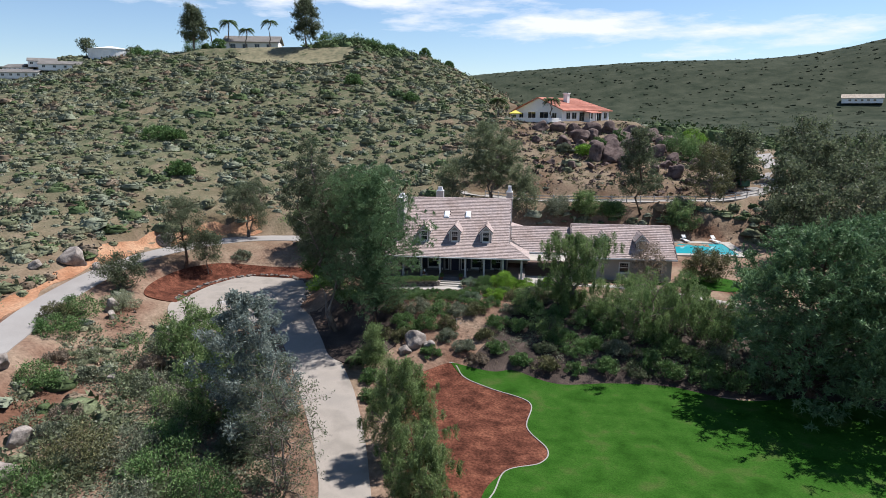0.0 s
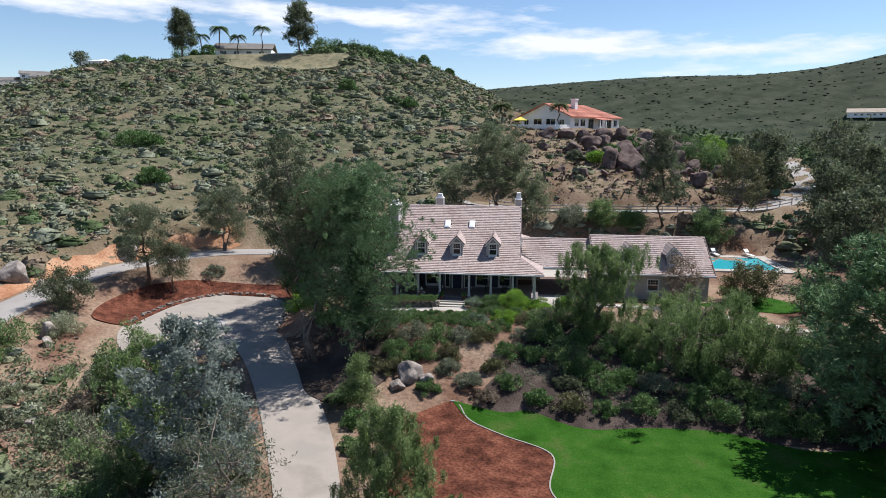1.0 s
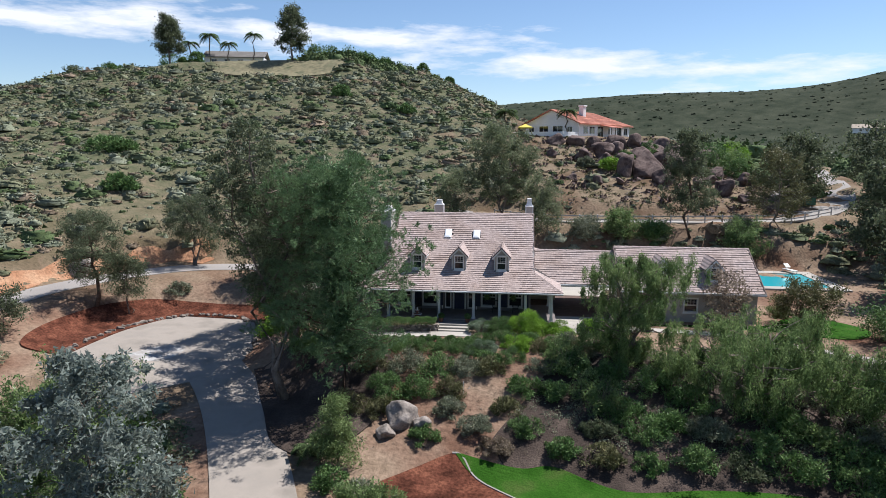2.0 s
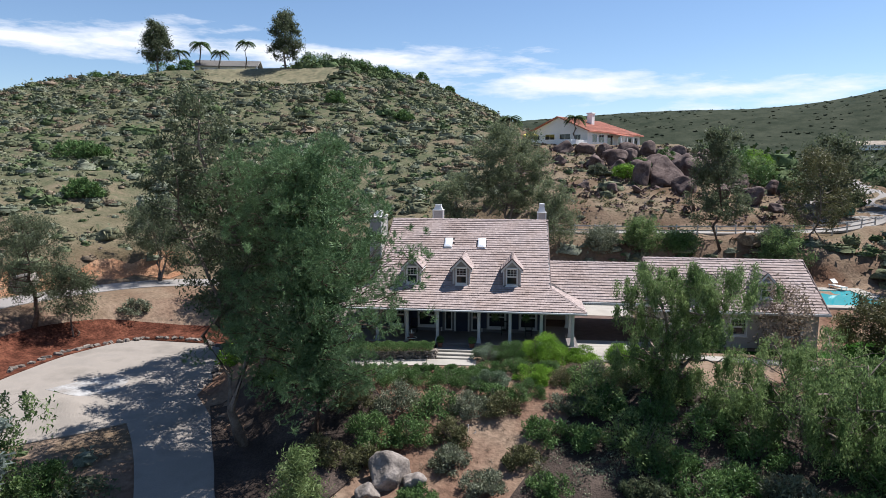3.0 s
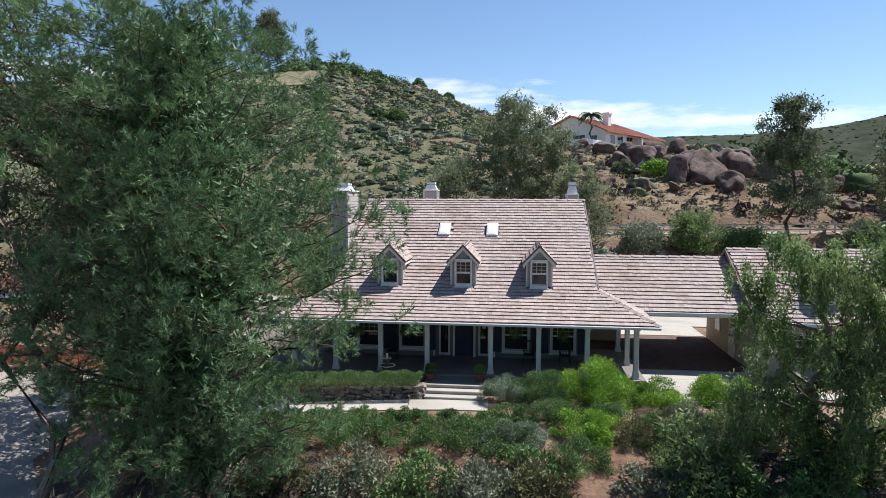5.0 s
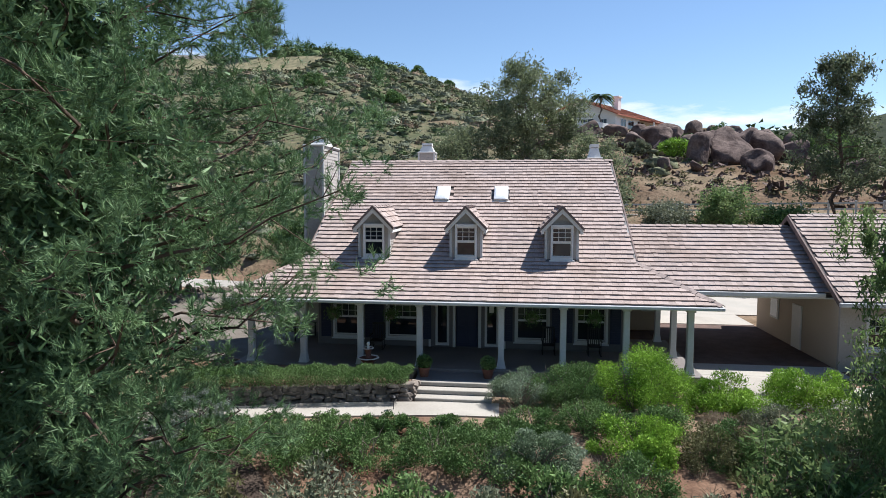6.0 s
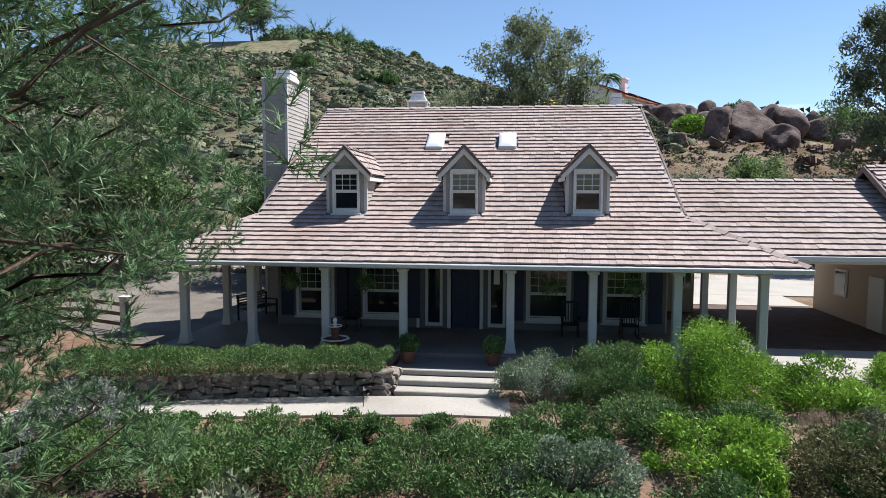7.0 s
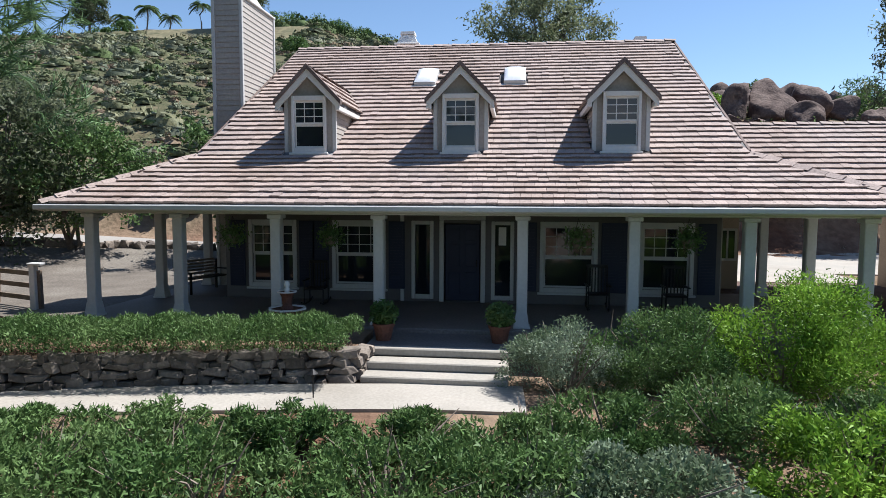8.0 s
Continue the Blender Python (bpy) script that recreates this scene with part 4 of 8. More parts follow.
# dormers
for dx in DORMERS:
    y0, zb, zt, hw = -0.72, 4.50, 5.92, 0.64
    yb = BREAK_Y + (zt - BREAK_Z) * (RIDGE_Y - BREAK_Y) / (RIDGE_Z - BREAK_Z)
    apex = 6.60
    d = part("dormer", Shape().add([(dx - hw, y0, zb), (dx + hw, y0, zb), (dx + hw, y0, zt), (dx, y0, apex - 0.12), (dx - hw, y0, zt)], [(0, 1, 2, 3, 4)]), "siding", house, "gabled dormer with white trim and a sash window")
    cheek = Shape()
    for s in (-1, 1):
        cheek.add([(dx + s * hw, y0, zb - 0.05), (dx + s * hw, y0, zt), (dx + s * hw, yb, zt), (dx + s * (hw - 0.06), y0, zb - 0.05), (dx + s * (hw - 0.06), y0, zt), (dx + s * (hw - 0.06), yb, zt)], [(0, 1, 2), (3, 5, 4)])
        zz = zb + 0.1
        while zz < zt:
            ye = BREAK_Y + (zz - BREAK_Z) * (RIDGE_Y - BREAK_Y) / (RIDGE_Z - BREAK_Z)
            if ye > y0 + 0.05:
                o = s * (hw + 0.016)
                part("lap_board", Shape().add([(dx + o, y0, zz), (dx + o, ye, zz), (dx + s * (hw + 0.002), ye, min(zz + 0.13, zt)), (dx + s * (hw + 0.002), y0, min(zz + 0.13, zt)), (dx + s * hw, y0, zz), (dx + s * hw, ye, zz)], [(0, 1, 2, 3), (4, 5, 1, 0)]), "siding", d)
            zz += 0.135
    part("cheek", cheek, "siding", d)
    for s in (-1, 1):
        part("corner_board", Shape().worn_box(dx + s * hw - 0.05, dx + s * hw + 0.05, y0 - 0.025, y0 + 0.06, zb - 0.02, zt + 0.05, 0.006), "fascia", d)
    sash_window(d, dx, 4.60, 5.80, 0.77, y0 - 0.10, 3, 3, flat=True, case=0.07, bar=0.03)
    oy, run = y0 - 0.22, 0.30
    slope = (apex - zt) / hw
    half = 0.82
    ez = apex - slope * half
    yr = BREAK_Y + (apex - BREAK_Z) * (RIDGE_Y - BREAK_Y) / (RIDGE_Z - BREAK_Z)
    ye = BREAK_Y + (ez - BREAK_Z) * (RIDGE_Y - BREAK_Y) / (RIDGE_Z - BREAK_Z)
    rf = Shape()
    for s in (-1, 1):
        c = [(dx, oy, apex), (dx + s * half, oy, ez), (dx + s * half, ye, ez), (dx, yr, apex)]
        rf.slab(c if s < 0 else c[::-1], 0.07)
    dr = part("dormer_roof", rf, "underlay", d)
    lay(plane_tiles((dx - half, ye, ez), (dx - half, oy, ez), (dx, yr, apex), (dx, oy, apex)) + plane_tiles((dx + half, oy, ez), (dx + half, ye, ez), (dx, oy, apex), (dx, yr, apex)), d)
    ridge_caps([(dx, oy, apex + 0.02), (dx, yr, apex + 0.02)], d, 0.12)
    barge = Shape()
    for s in (-1, 1):
        barge.add([(dx, oy - 0.03, apex - 0.02), (dx + s * (half + 0.02), oy - 0.03, ez - 0.02), (dx + s * (half + 0.02), oy - 0.03, ez - 0.2), (dx, oy - 0.03, apex - 0.22),
                   (dx, oy + 0.03, apex - 0.02), (dx + s * (half + 0.02), oy + 0.03, ez - 0.02), (dx + s * (half + 0.02), oy + 0.03, ez - 0.2), (dx, oy + 0.03, apex - 0.22)],
                  [(0, 1, 2, 3), (7, 6, 5, 4), (0, 4, 5, 1), (3, 2, 6, 7), (1, 5, 6, 2)])
        barge.worn_box(*sorted((dx + s * half, dx + s * (half - 0.09))), oy, ye, ez - 0.19, ez - 0.07, 0.008)
    part("bargeboard", barge, "trim", d, "white bargeboard")
    for s in (-1, 1):
        edge = [(dx, oy - 0.09, apex + 0.10), (dx + s * (half + 0.06), oy - 0.09, ez + 0.06), (dx + s * (half + 0.06), oy + 0.07, ez + 0.06), (dx, oy + 0.07, apex + 0.10)]
        part("rake_tile", Shape().slab(edge if s < 0 else edge[::-1], 0.12), "cap", d, "dark brown rake tiles")

# skylights
for sx in SKYLIGHTS:
    s = part("skylight", Shape(), "fascia", house, "white domed skylight")
    b = Vector((0, RIDGE_Y - BREAK_Y, RIDGE_Z - BREAK_Z)).normalized()
    n = Vector((1, 0, 0)).cross(b)
    o = Vector((sx, 4.02, roof_z(4.02)))
    mm = Matrix(((1, b.x, n.x, o.x), (0, b.y, n.y, o.y), (0, b.z, n.z, o.z), (0, 0, 0, 1)))
    part("kerb", Shape().worn_box(-0.34, 0.34, -0.64, 0.64, -0.05, 0.17, 0.015, mm).box(-0.42, 0.42, -0.77, -0.645, 0.03, 0.06, mm), "fascia", s)
    dome = Shape()
    gridn = 8
    pts = [mm @ Vector((-0.33 + 0.66 * i / gridn, -0.63 + 1.26 * j / gridn, 0.172 + 0.10 * (max(0, (1 - (2 * i / gridn - 1) ** 4) * (1 - (2 * j / gridn - 1) ** 4))) ** 0.6)) for i in range(gridn + 1) for j in range(gridn + 1)]
    dome.add(pts, [(i * 9 + j, (i + 1) * 9 + j, (i + 1) * 9 + j + 1, i * 9 + j + 1) for i in range(8) for j in range(8)])
    part("dome", dome, "frosted", s, "frosted white dome", soft=True)


def clad_chimney(x0, x1, y0, y1, z0, z1, cap, label):
    """A boarded chimney with corner boards and a tapered metal cap."""
    ch = part("chimney", Shape().box(x0, x1, y0, y1, z0, z1), "siding", house, label)
    zz = z0
    while zz < z1 - 0.05:
        t = min(zz + 0.155, z1)
        b = Shape()
        for (ax, ay), (bx, by) in (((x0, y0), (x1, y0)), ((x1, y0), (x1, y1)), ((x1, y1), (x0, y1)), ((x0, y1), (x0, y0))):
            d = Vector((by - ay, ax - bx, 0)).normalized()
            b.add([(ax + d.x * 0.022, ay + d.y * 0.022, zz), (bx + d.x * 0.022, by + d.y * 0.022, zz), (bx + d.x * 0.004, by + d.y * 0.004, t), (ax + d.x * 0.004, ay + d.y * 0.004, t), (ax, ay, zz), (bx, by, zz)], [(0, 1, 2, 3), (4, 5, 1, 0)])
        part("lap_board", b, "siding", ch)
        zz += 0.16
    for cx in (x0, x1):
        for cy in (y0, y1):
            part("corner_board", Shape().worn_box(cx - 0.05, cx + 0.05, cy - 0.05, cy + 0.05, z0, z1, 0.008), "fascia", ch)
    part("crown", Shape().worn_box(x0 - 0.07, x1 + 0.07, y0 - 0.07, y1 + 0.07, z1 + 0.001, z1 + 0.07, 0.015), "trim", ch)
    mx, my, w, l = (x0 + x1) / 2, (y0 + y1) / 2, (x1 - x0) / 2 - 0.02, min((y1 - y0) / 2 - 0.05, 0.6)
    c = Shape()
    for k, (za, zb_, s0, s1) in enumerate(((0.072, 0.072 + cap * 0.7, 1.0, 0.62), (0.074 + cap * 0.75, 0.072 + cap, 0.70, 0.66))):
        c.add([(mx + i * w * s, my + j * l * s, z1 + q) for s, q in ((s0, za), (s1, zb_)) for i, j in ((-1, -1), (1, -1), (1, 1), (-1, 1))], [(0, 1, 5, 4), (1, 2, 6, 5), (2, 3, 7, 6), (3, 0, 4, 7), (4, 5, 6, 7), (3, 2, 1, 0)])
    part("chimney_cap", c, "trim", ch, "white tapered metal cap")


clad_chimney(-7.92, -7.03, 2.25, 4.85, 0.4, 9.45, 0.45, "tall taupe boarded chimney at the gable")
clad_chimney(-3.6, -2.7, 9.5, 10.3, 6.5, 9.6, 0.5, "short boarded chimney behind the ridge")
clad_chimney(6.2, 6.95, 11.4, 12.6, 5.0, 9.35, 0.8, "boarded chimney at the far gable with a blue-grey cap")

# ---- breezeway and garage wing ----
wing = thing("garage_wing", "low garage wing with brown tile roof and open breezeway", "garage")
BW_Y0, BW_Z0, BW_YR, BW_ZR = 0.45, 3.15, 4.7, 5.68
GA_Y0, GA_Z0, GA_YR, GA_ZR = -0.75, 2.95, 4.5, 6.2
GX_L, GX_R = 14.75, 27.3
wroof = part("wing_roof", Shape(), "underlay", wing, "brown flat-tile roof")
part("roof_deck", Shape().slab([(7.0, BW_Y0, BW_Z0), (15.4, BW_Y0, BW_Z0), (15.4, BW_YR, BW_ZR), (7.0, BW_YR, BW_ZR)], 0.14), "underlay", wroof)
part("roof_deck", Shape().slab([(7.0, BW_YR, BW_ZR), (15.4, BW_YR, BW_ZR), (15.4, 2 * BW_YR - BW_Y0, BW_Z0), (7.0, 2 * BW_YR - BW_Y0, BW_Z0)], 0.14), "underlay", wroof)
part("roof_deck", Shape().slab([(GX_L, GA_Y0, GA_Z0), (GX_R, GA_Y0, GA_Z0), (GX_R, GA_YR, GA_ZR), (GX_L, GA_YR, GA_ZR)], 0.14), "underlay", wroof)
part("roof_deck", Shape().slab([(GX_L, GA_YR, GA_ZR), (GX_R, GA_YR, GA_ZR), (GX_R, 2 * GA_YR - GA_Y0, GA_Z0), (GX_L, 2 * GA_YR - GA_Y0, GA_Z0)], 0.14), "underlay", wroof)
GD = (18.6, 23.2)
lay(plane_tiles((7.0, BW_Y0, BW_Z0), (15.2, BW_Y0, BW_Z0), (7.0, BW_YR, BW_ZR), (15.2, BW_YR, BW_ZR))
    + plane_tiles((GX_L, GA_Y0, GA_Z0), (GX_R, GA_Y0, GA_Z0), (GX_L, GA_YR, GA_ZR), (GX_R, GA_YR, GA_ZR), lambda u, v: any(abs(u + GX_L - g) < 0.6 and 1.0 < v < 3.3 for g in GD))
    + plane_tiles((15.2, 2 * BW_YR - BW_Y0, BW_Z0), (7.0, 2 * BW_YR - BW_Y0, BW_Z0), (15.2, BW_YR, BW_ZR), (7.0, BW_YR, BW_ZR))
    + plane_tiles((GX_R, 2 * GA_YR - GA_Y0, GA_Z0), (GX_L, 2 * GA_YR - GA_Y0, GA_Z0), (GX_R, GA_YR, GA_ZR), (GX_L, GA_YR, GA_ZR)), wroof)
ridge_caps([(7.0, BW_YR, BW_ZR + 0.02), (GX_L, BW_YR, BW_ZR + 0.02)], wroof)
ridge_caps([(GX_L, GA_YR, GA_ZR + 0.02), (GX_R, GA_YR, GA_ZR + 0.02)], wroof)
for x in (GX_L - 0.04, GX_R + 0.04):
    for s in (-1, 1):
        ye = GA_YR + s * (GA_YR - GA_Y0)
        b = [(x - 0.035, ye, GA_Z0 + 0.05), (x + 0.035, ye, GA_Z0 + 0.05), (x + 0.035, GA_YR, GA_ZR + 0.05), (x - 0.035, GA_YR, GA_ZR + 0.05)]
        part("rake_board", Shape().slab(b if s < 0 else b[::-1], 0.24), "cap", wroof)
part("fascia", Shape().worn_box(7.2, GX_L - 0.08, BW_Y0 - 0.14, BW_Y0 + 0.02, BW_Z0 - 0.18, BW_Z0 - 0.01), "fascia", wing)
part("fascia", Shape().worn_box(GX_L - 0.07, GX_R + 0.07, GA_Y0 - 0.14, GA_Y0 + 0.02, GA_Z0 - 0.18, GA_Z0 - 0.01), "fascia", wing)
part("breezeway_ceiling", Shape().box(7.2, 15.2, BW_Y0 + 0.03, 2 * BW_YR - BW_Y0 - 0.1, BW_Z0 - 0.26, BW_Z0 - 0.2), "fascia", wing)
GOPEN = [(16.2, 17.3, 1.0, 2.2), (20.6, 21.7, 1.0, 2.2), (24.6, 25.7, 1.0, 2.2)]
part("garage_front_wall", wall_with(GOPEN, 15.1, 26.9, 0.0, 2.9, 0.0, 0.15), "siding", wing)
for x in (15.1, 26.75):
    part("garage_side_wall", Shape().box(x, x + 0.15, 0.15, 8.8, 0.0, 2.9).add([(x + dxx, y, zz) for dxx in (0, 0.15) for y, zz in ((0, 2.9), (8.95, 2.9), (GA_YR, GA_ZR - 0.2))], [(0, 2, 1), (3, 4, 5), (0, 1, 4, 3), (1, 2, 5, 4), (2, 0, 3, 5)]), "stucco", wing, "beige stucco side wall")
part("garage_back_wall", Shape().box(15.1, 26.9, 8.8, 8.95, 0.0, 2.9), "stucco", wing)
for a, b, lo, hi in GOPEN:
    sash_window(wing, (a + b) / 2, lo, hi, b - a, 0.02, 4, 2)
part("side_door", Shape().worn_box(15.02, 15.09, 3.4, 4.35, 0.05, 2.1, 0.01), "trim", wing, "white side door")
sw = part("side_window", Shape().worn_box(15.03, 15.09, 6.0, 7.0, 1.0, 2.1, 0.01), "trim", wing)
part("pane", Shape().box(15.02, 15.028, 6.1, 6.9, 1.1, 2.0), "glass", sw)
for gx_ in GD:
    y0 = 0.55
    gk = (GA_ZR - GA_Z0) / (GA_YR - GA_Y0)
    base = GA_Z0 + gk * (y0 - GA_Y0)
    zt, apex, hw, half = base + 1.35, base + 2.0, 0.58, 0.85
    back_at = lambda zz: GA_Y0 + (zz - GA_Z0) / gk
    d = part("dormer", Shape().add([(gx_ - hw, y0, base - 0.1), (gx_ + hw, y0, base - 0.1), (gx_ + hw, y0, zt), (gx_, y0, apex - 0.12), (gx_ - hw, y0, zt)], [(0, 1, 2, 3, 4)]), "siding", wing, "gabled dormer with white trim")
    ck = Shape()
    for s in (-1, 1):
        ck.add([(gx_ + s * hw, y0, base - 0.15), (gx_ + s * hw, y0, zt), (gx_ + s * hw, back_at(zt), zt), (gx_ + s * (hw - 0.06), y0, base - 0.15), (gx_ + s * (hw - 0.06), y0, zt), (gx_ + s * (hw - 0.06), back_at(zt), zt)], [(0, 1, 2), (3, 5, 4)])
    part("cheek", ck, "siding", d)
    sash_window(d, gx_, base + 0.12, base + 1.22, 0.68, y0 - 0.10, 3, 3, flat=True, case=0.07, bar=0.03)
    slope = (apex - zt) / hw
    ez, oy = apex - slope * half, y0 - 0.22
    rf = Shape()
    for s in (-1, 1):
        c = [(gx_, oy, apex), (gx_ + s * half, oy, ez), (gx_ + s * half, back_at(ez), ez), (gx_, back_at(apex), apex)]
        rf.slab(c if s < 0 else c[::-1], 0.07)
    dr = part("dormer_roof", rf, "underlay", d)
    lay(plane_tiles((gx_ - half, back_at(ez), ez), (gx_ - half, oy, ez), (gx_, back_at(apex), apex), (gx_, oy, apex)) + plane_tiles((gx_ + half, oy, ez), (gx_ + half, back_at(ez), ez), (gx_, oy, apex), (gx_, back_at(apex), apex)), d)
    bg = Shape()
    for s in (-1, 1):
        bg.add([(gx_, oy + e, apex - 0.02) for e in (-0.03, 0.03)] + [(gx_ + s * half, oy + e, ez - 0.02) for e in (-0.03, 0.03)] + [(gx_ + s * half, oy + e, ez - 0.18) for e in (-0.03, 0.03)] + [(gx_, oy + e, apex - 0.2) for e in (-0.03, 0.03)],
               [(0, 2, 4, 6), (7, 5, 3, 1), (0, 1, 3, 2), (6, 4, 5, 7), (2, 3, 5, 4)])
    part("bargeboard", bg, "trim", d)

# paving round the house
pave = Shape().worn_box(8.95, 15.05, -1.4, 0.35, -0.2, 0.09, 0.01).worn_box(9.0, 13.8, -5.2, -1.405, -0.2, 0.085, 0.01)
pave.worn_box(0.2, 28.5, 12.3, 24.5, -0.4, 0.12, 0.01).worn_box(9.4, 15.05, 9.1, 12.295, -0.4, 0.115, 0.01)
alone("courtyard_paving", pave, "concrete", "sunlit white concrete court behind the breezeway", "paving", kind="structure")
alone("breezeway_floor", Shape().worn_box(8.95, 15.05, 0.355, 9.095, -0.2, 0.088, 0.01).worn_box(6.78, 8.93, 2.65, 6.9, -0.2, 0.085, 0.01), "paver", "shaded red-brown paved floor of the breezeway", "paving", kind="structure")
FRONT_WALK = rounded([(-10.5, -9.3, 0), (-8.4, -8.3, 0), (-6.2, -7.6, 0), (-3.5, -7.1, 0), (-0.5, -6.65, 0), (1.6, -6.55, 0)])
ribbon("front_walk", FRONT_WALK, 0.68, "concrete", "pale concrete garden path before the stone wall", "path", 0.05, 4)
ribbon("side_walk", rounded([(13.2, -3.0, 0), (18, -3.3, 0), (23, -4.0, 0), (27, -6.2, 0), (31.5, -9.0, 0), (37, -11, 0)]), 0.6, "concrete", "pale concrete path past the garage", "path", 0.05, 4)


# ---- plants ----
def unit(v):
    return v / np.maximum(np.linalg.norm(v, axis=-1, keepdims=True), 1e-9)


def leaf_arrays(rs, centres, ways, length, width):
    """Pointed leaves: corners and faces. ways: the long axis of each leaf."""
    n = len(centres)
    s = unit(np.cross(ways, rs.normal(size=(n, 3))))
    L = (length * rs.uniform(0.6, 1.3, n))[:, None] * ways * 0.5
    W = (width * rs.uniform(0.6, 1.3, n))[:, None] * s * 0.5
    V = np.stack([centres - L - W, centres - L + W, centres + L], 1).reshape(-1, 3)
    return V, np.arange(3 * n).reshape(n, 3)


def needle_arrays(rs, tips, ways, count, length, width, open_=0.9):
    """Tufts of needles round each twig end."""
    n = len(tips)
    w = unit(np.repeat(ways, count, 0) + rs.normal(size=(n * count, 3)) * open_)
    base = np.repeat(tips, count, 0) - np.repeat(ways, count, 0) * (rs.uniform(0, length * 1.2, n * count))[:, None]
    end = base + w * (length * rs.uniform(0.6, 1.2, n * count))[:, None]
    s = unit(np.cross(w, rs.normal(size=w.shape))) * width / 2
    V = np.stack([base - s, base + s, end], 1).reshape(-1, 3)
    return V, np.arange(3 * n * count).reshape(-1, 3)


def bush_template(rs, count, size, squash, body=0):
    """Loose leaves round an uneven mound; body: segments of the leafy mound itself."""
    d = unit(rs.normal(size=(count, 3)))
    d[:, 2] = np.abs(d[:, 2])
    r = rs.uniform(0.55, 1.05, count)[:, None] if not body else rs.uniform(0.72, 1.24, count)[:, None]
    C = d * r * (1, 1, squash)
    a = unit(rs.normal(size=(count, 3)) + d * 0.3)
    b = unit(np.cross(a, rs.normal(size=(count, 3))))
    s = rs.uniform(0.5, 1.3, count)[:, None] * size
    tri = np.stack([C - a * s, C + b * s, C + a * s * 0.8], 1).reshape(-1, 3)
    F = np.arange(3 * count).reshape(-1, 3)
    if not body:
        return tri, F
    rings, faces = [], []
    for k, (out, up) in enumerate(((0.88, -0.15), (0.92, 0.26), (0.62, 0.62))):
        ang = (np.arange(body) + 0.5 * (k % 2)) * 2 * np.pi / body + rs.uniform(-0.2, 0.2, body)
        rr_ = out * rs.uniform(0.74, 1.16, body)
        rings.append(np.stack([np.cos(ang) * rr_, np.sin(ang) * rr_, (up + rs.uniform(-0.12, 0.12, body)) * squash], -1))
    rings.append(np.array([[rs.uniform(-0.2, 0.2), rs.uniform(-0.2, 0.2), squash * rs.uniform(0.7, 0.9)]]))
    for r in range(2):
        for k in range(body):
            m = (k + 1) % body
            faces += [(r * body + k, r * body + m, (r + 1) * body + k), (r * body + m, (r + 1) * body + m, (r + 1) * body + k)]
    faces += [(2 * body + k, 2 * body + (k + 1) % body, 3 * body) for k in range(body)]
    return np.concatenate([*rings, tri]), np.concatenate([np.array(faces), F + 3 * body + 1])


def bent(rs, a, b, bow, steps=5):
    """A crooked line from a to b."""
    a, b = np.array(a, float), np.array(b, float)
    k = np.linspace(0, 1, steps)[:, None]
    off = rs.normal(size=3) * bow * np.linalg.norm(b - a)
    wob = rs.normal(size=(steps, 3)) * 0.03 * np.linalg.norm(b - a)
    wob[0] = wob[-1] = 0
    return a + (b - a) * k + off * (k * (1 - k) * 4) * 0.5 + wob


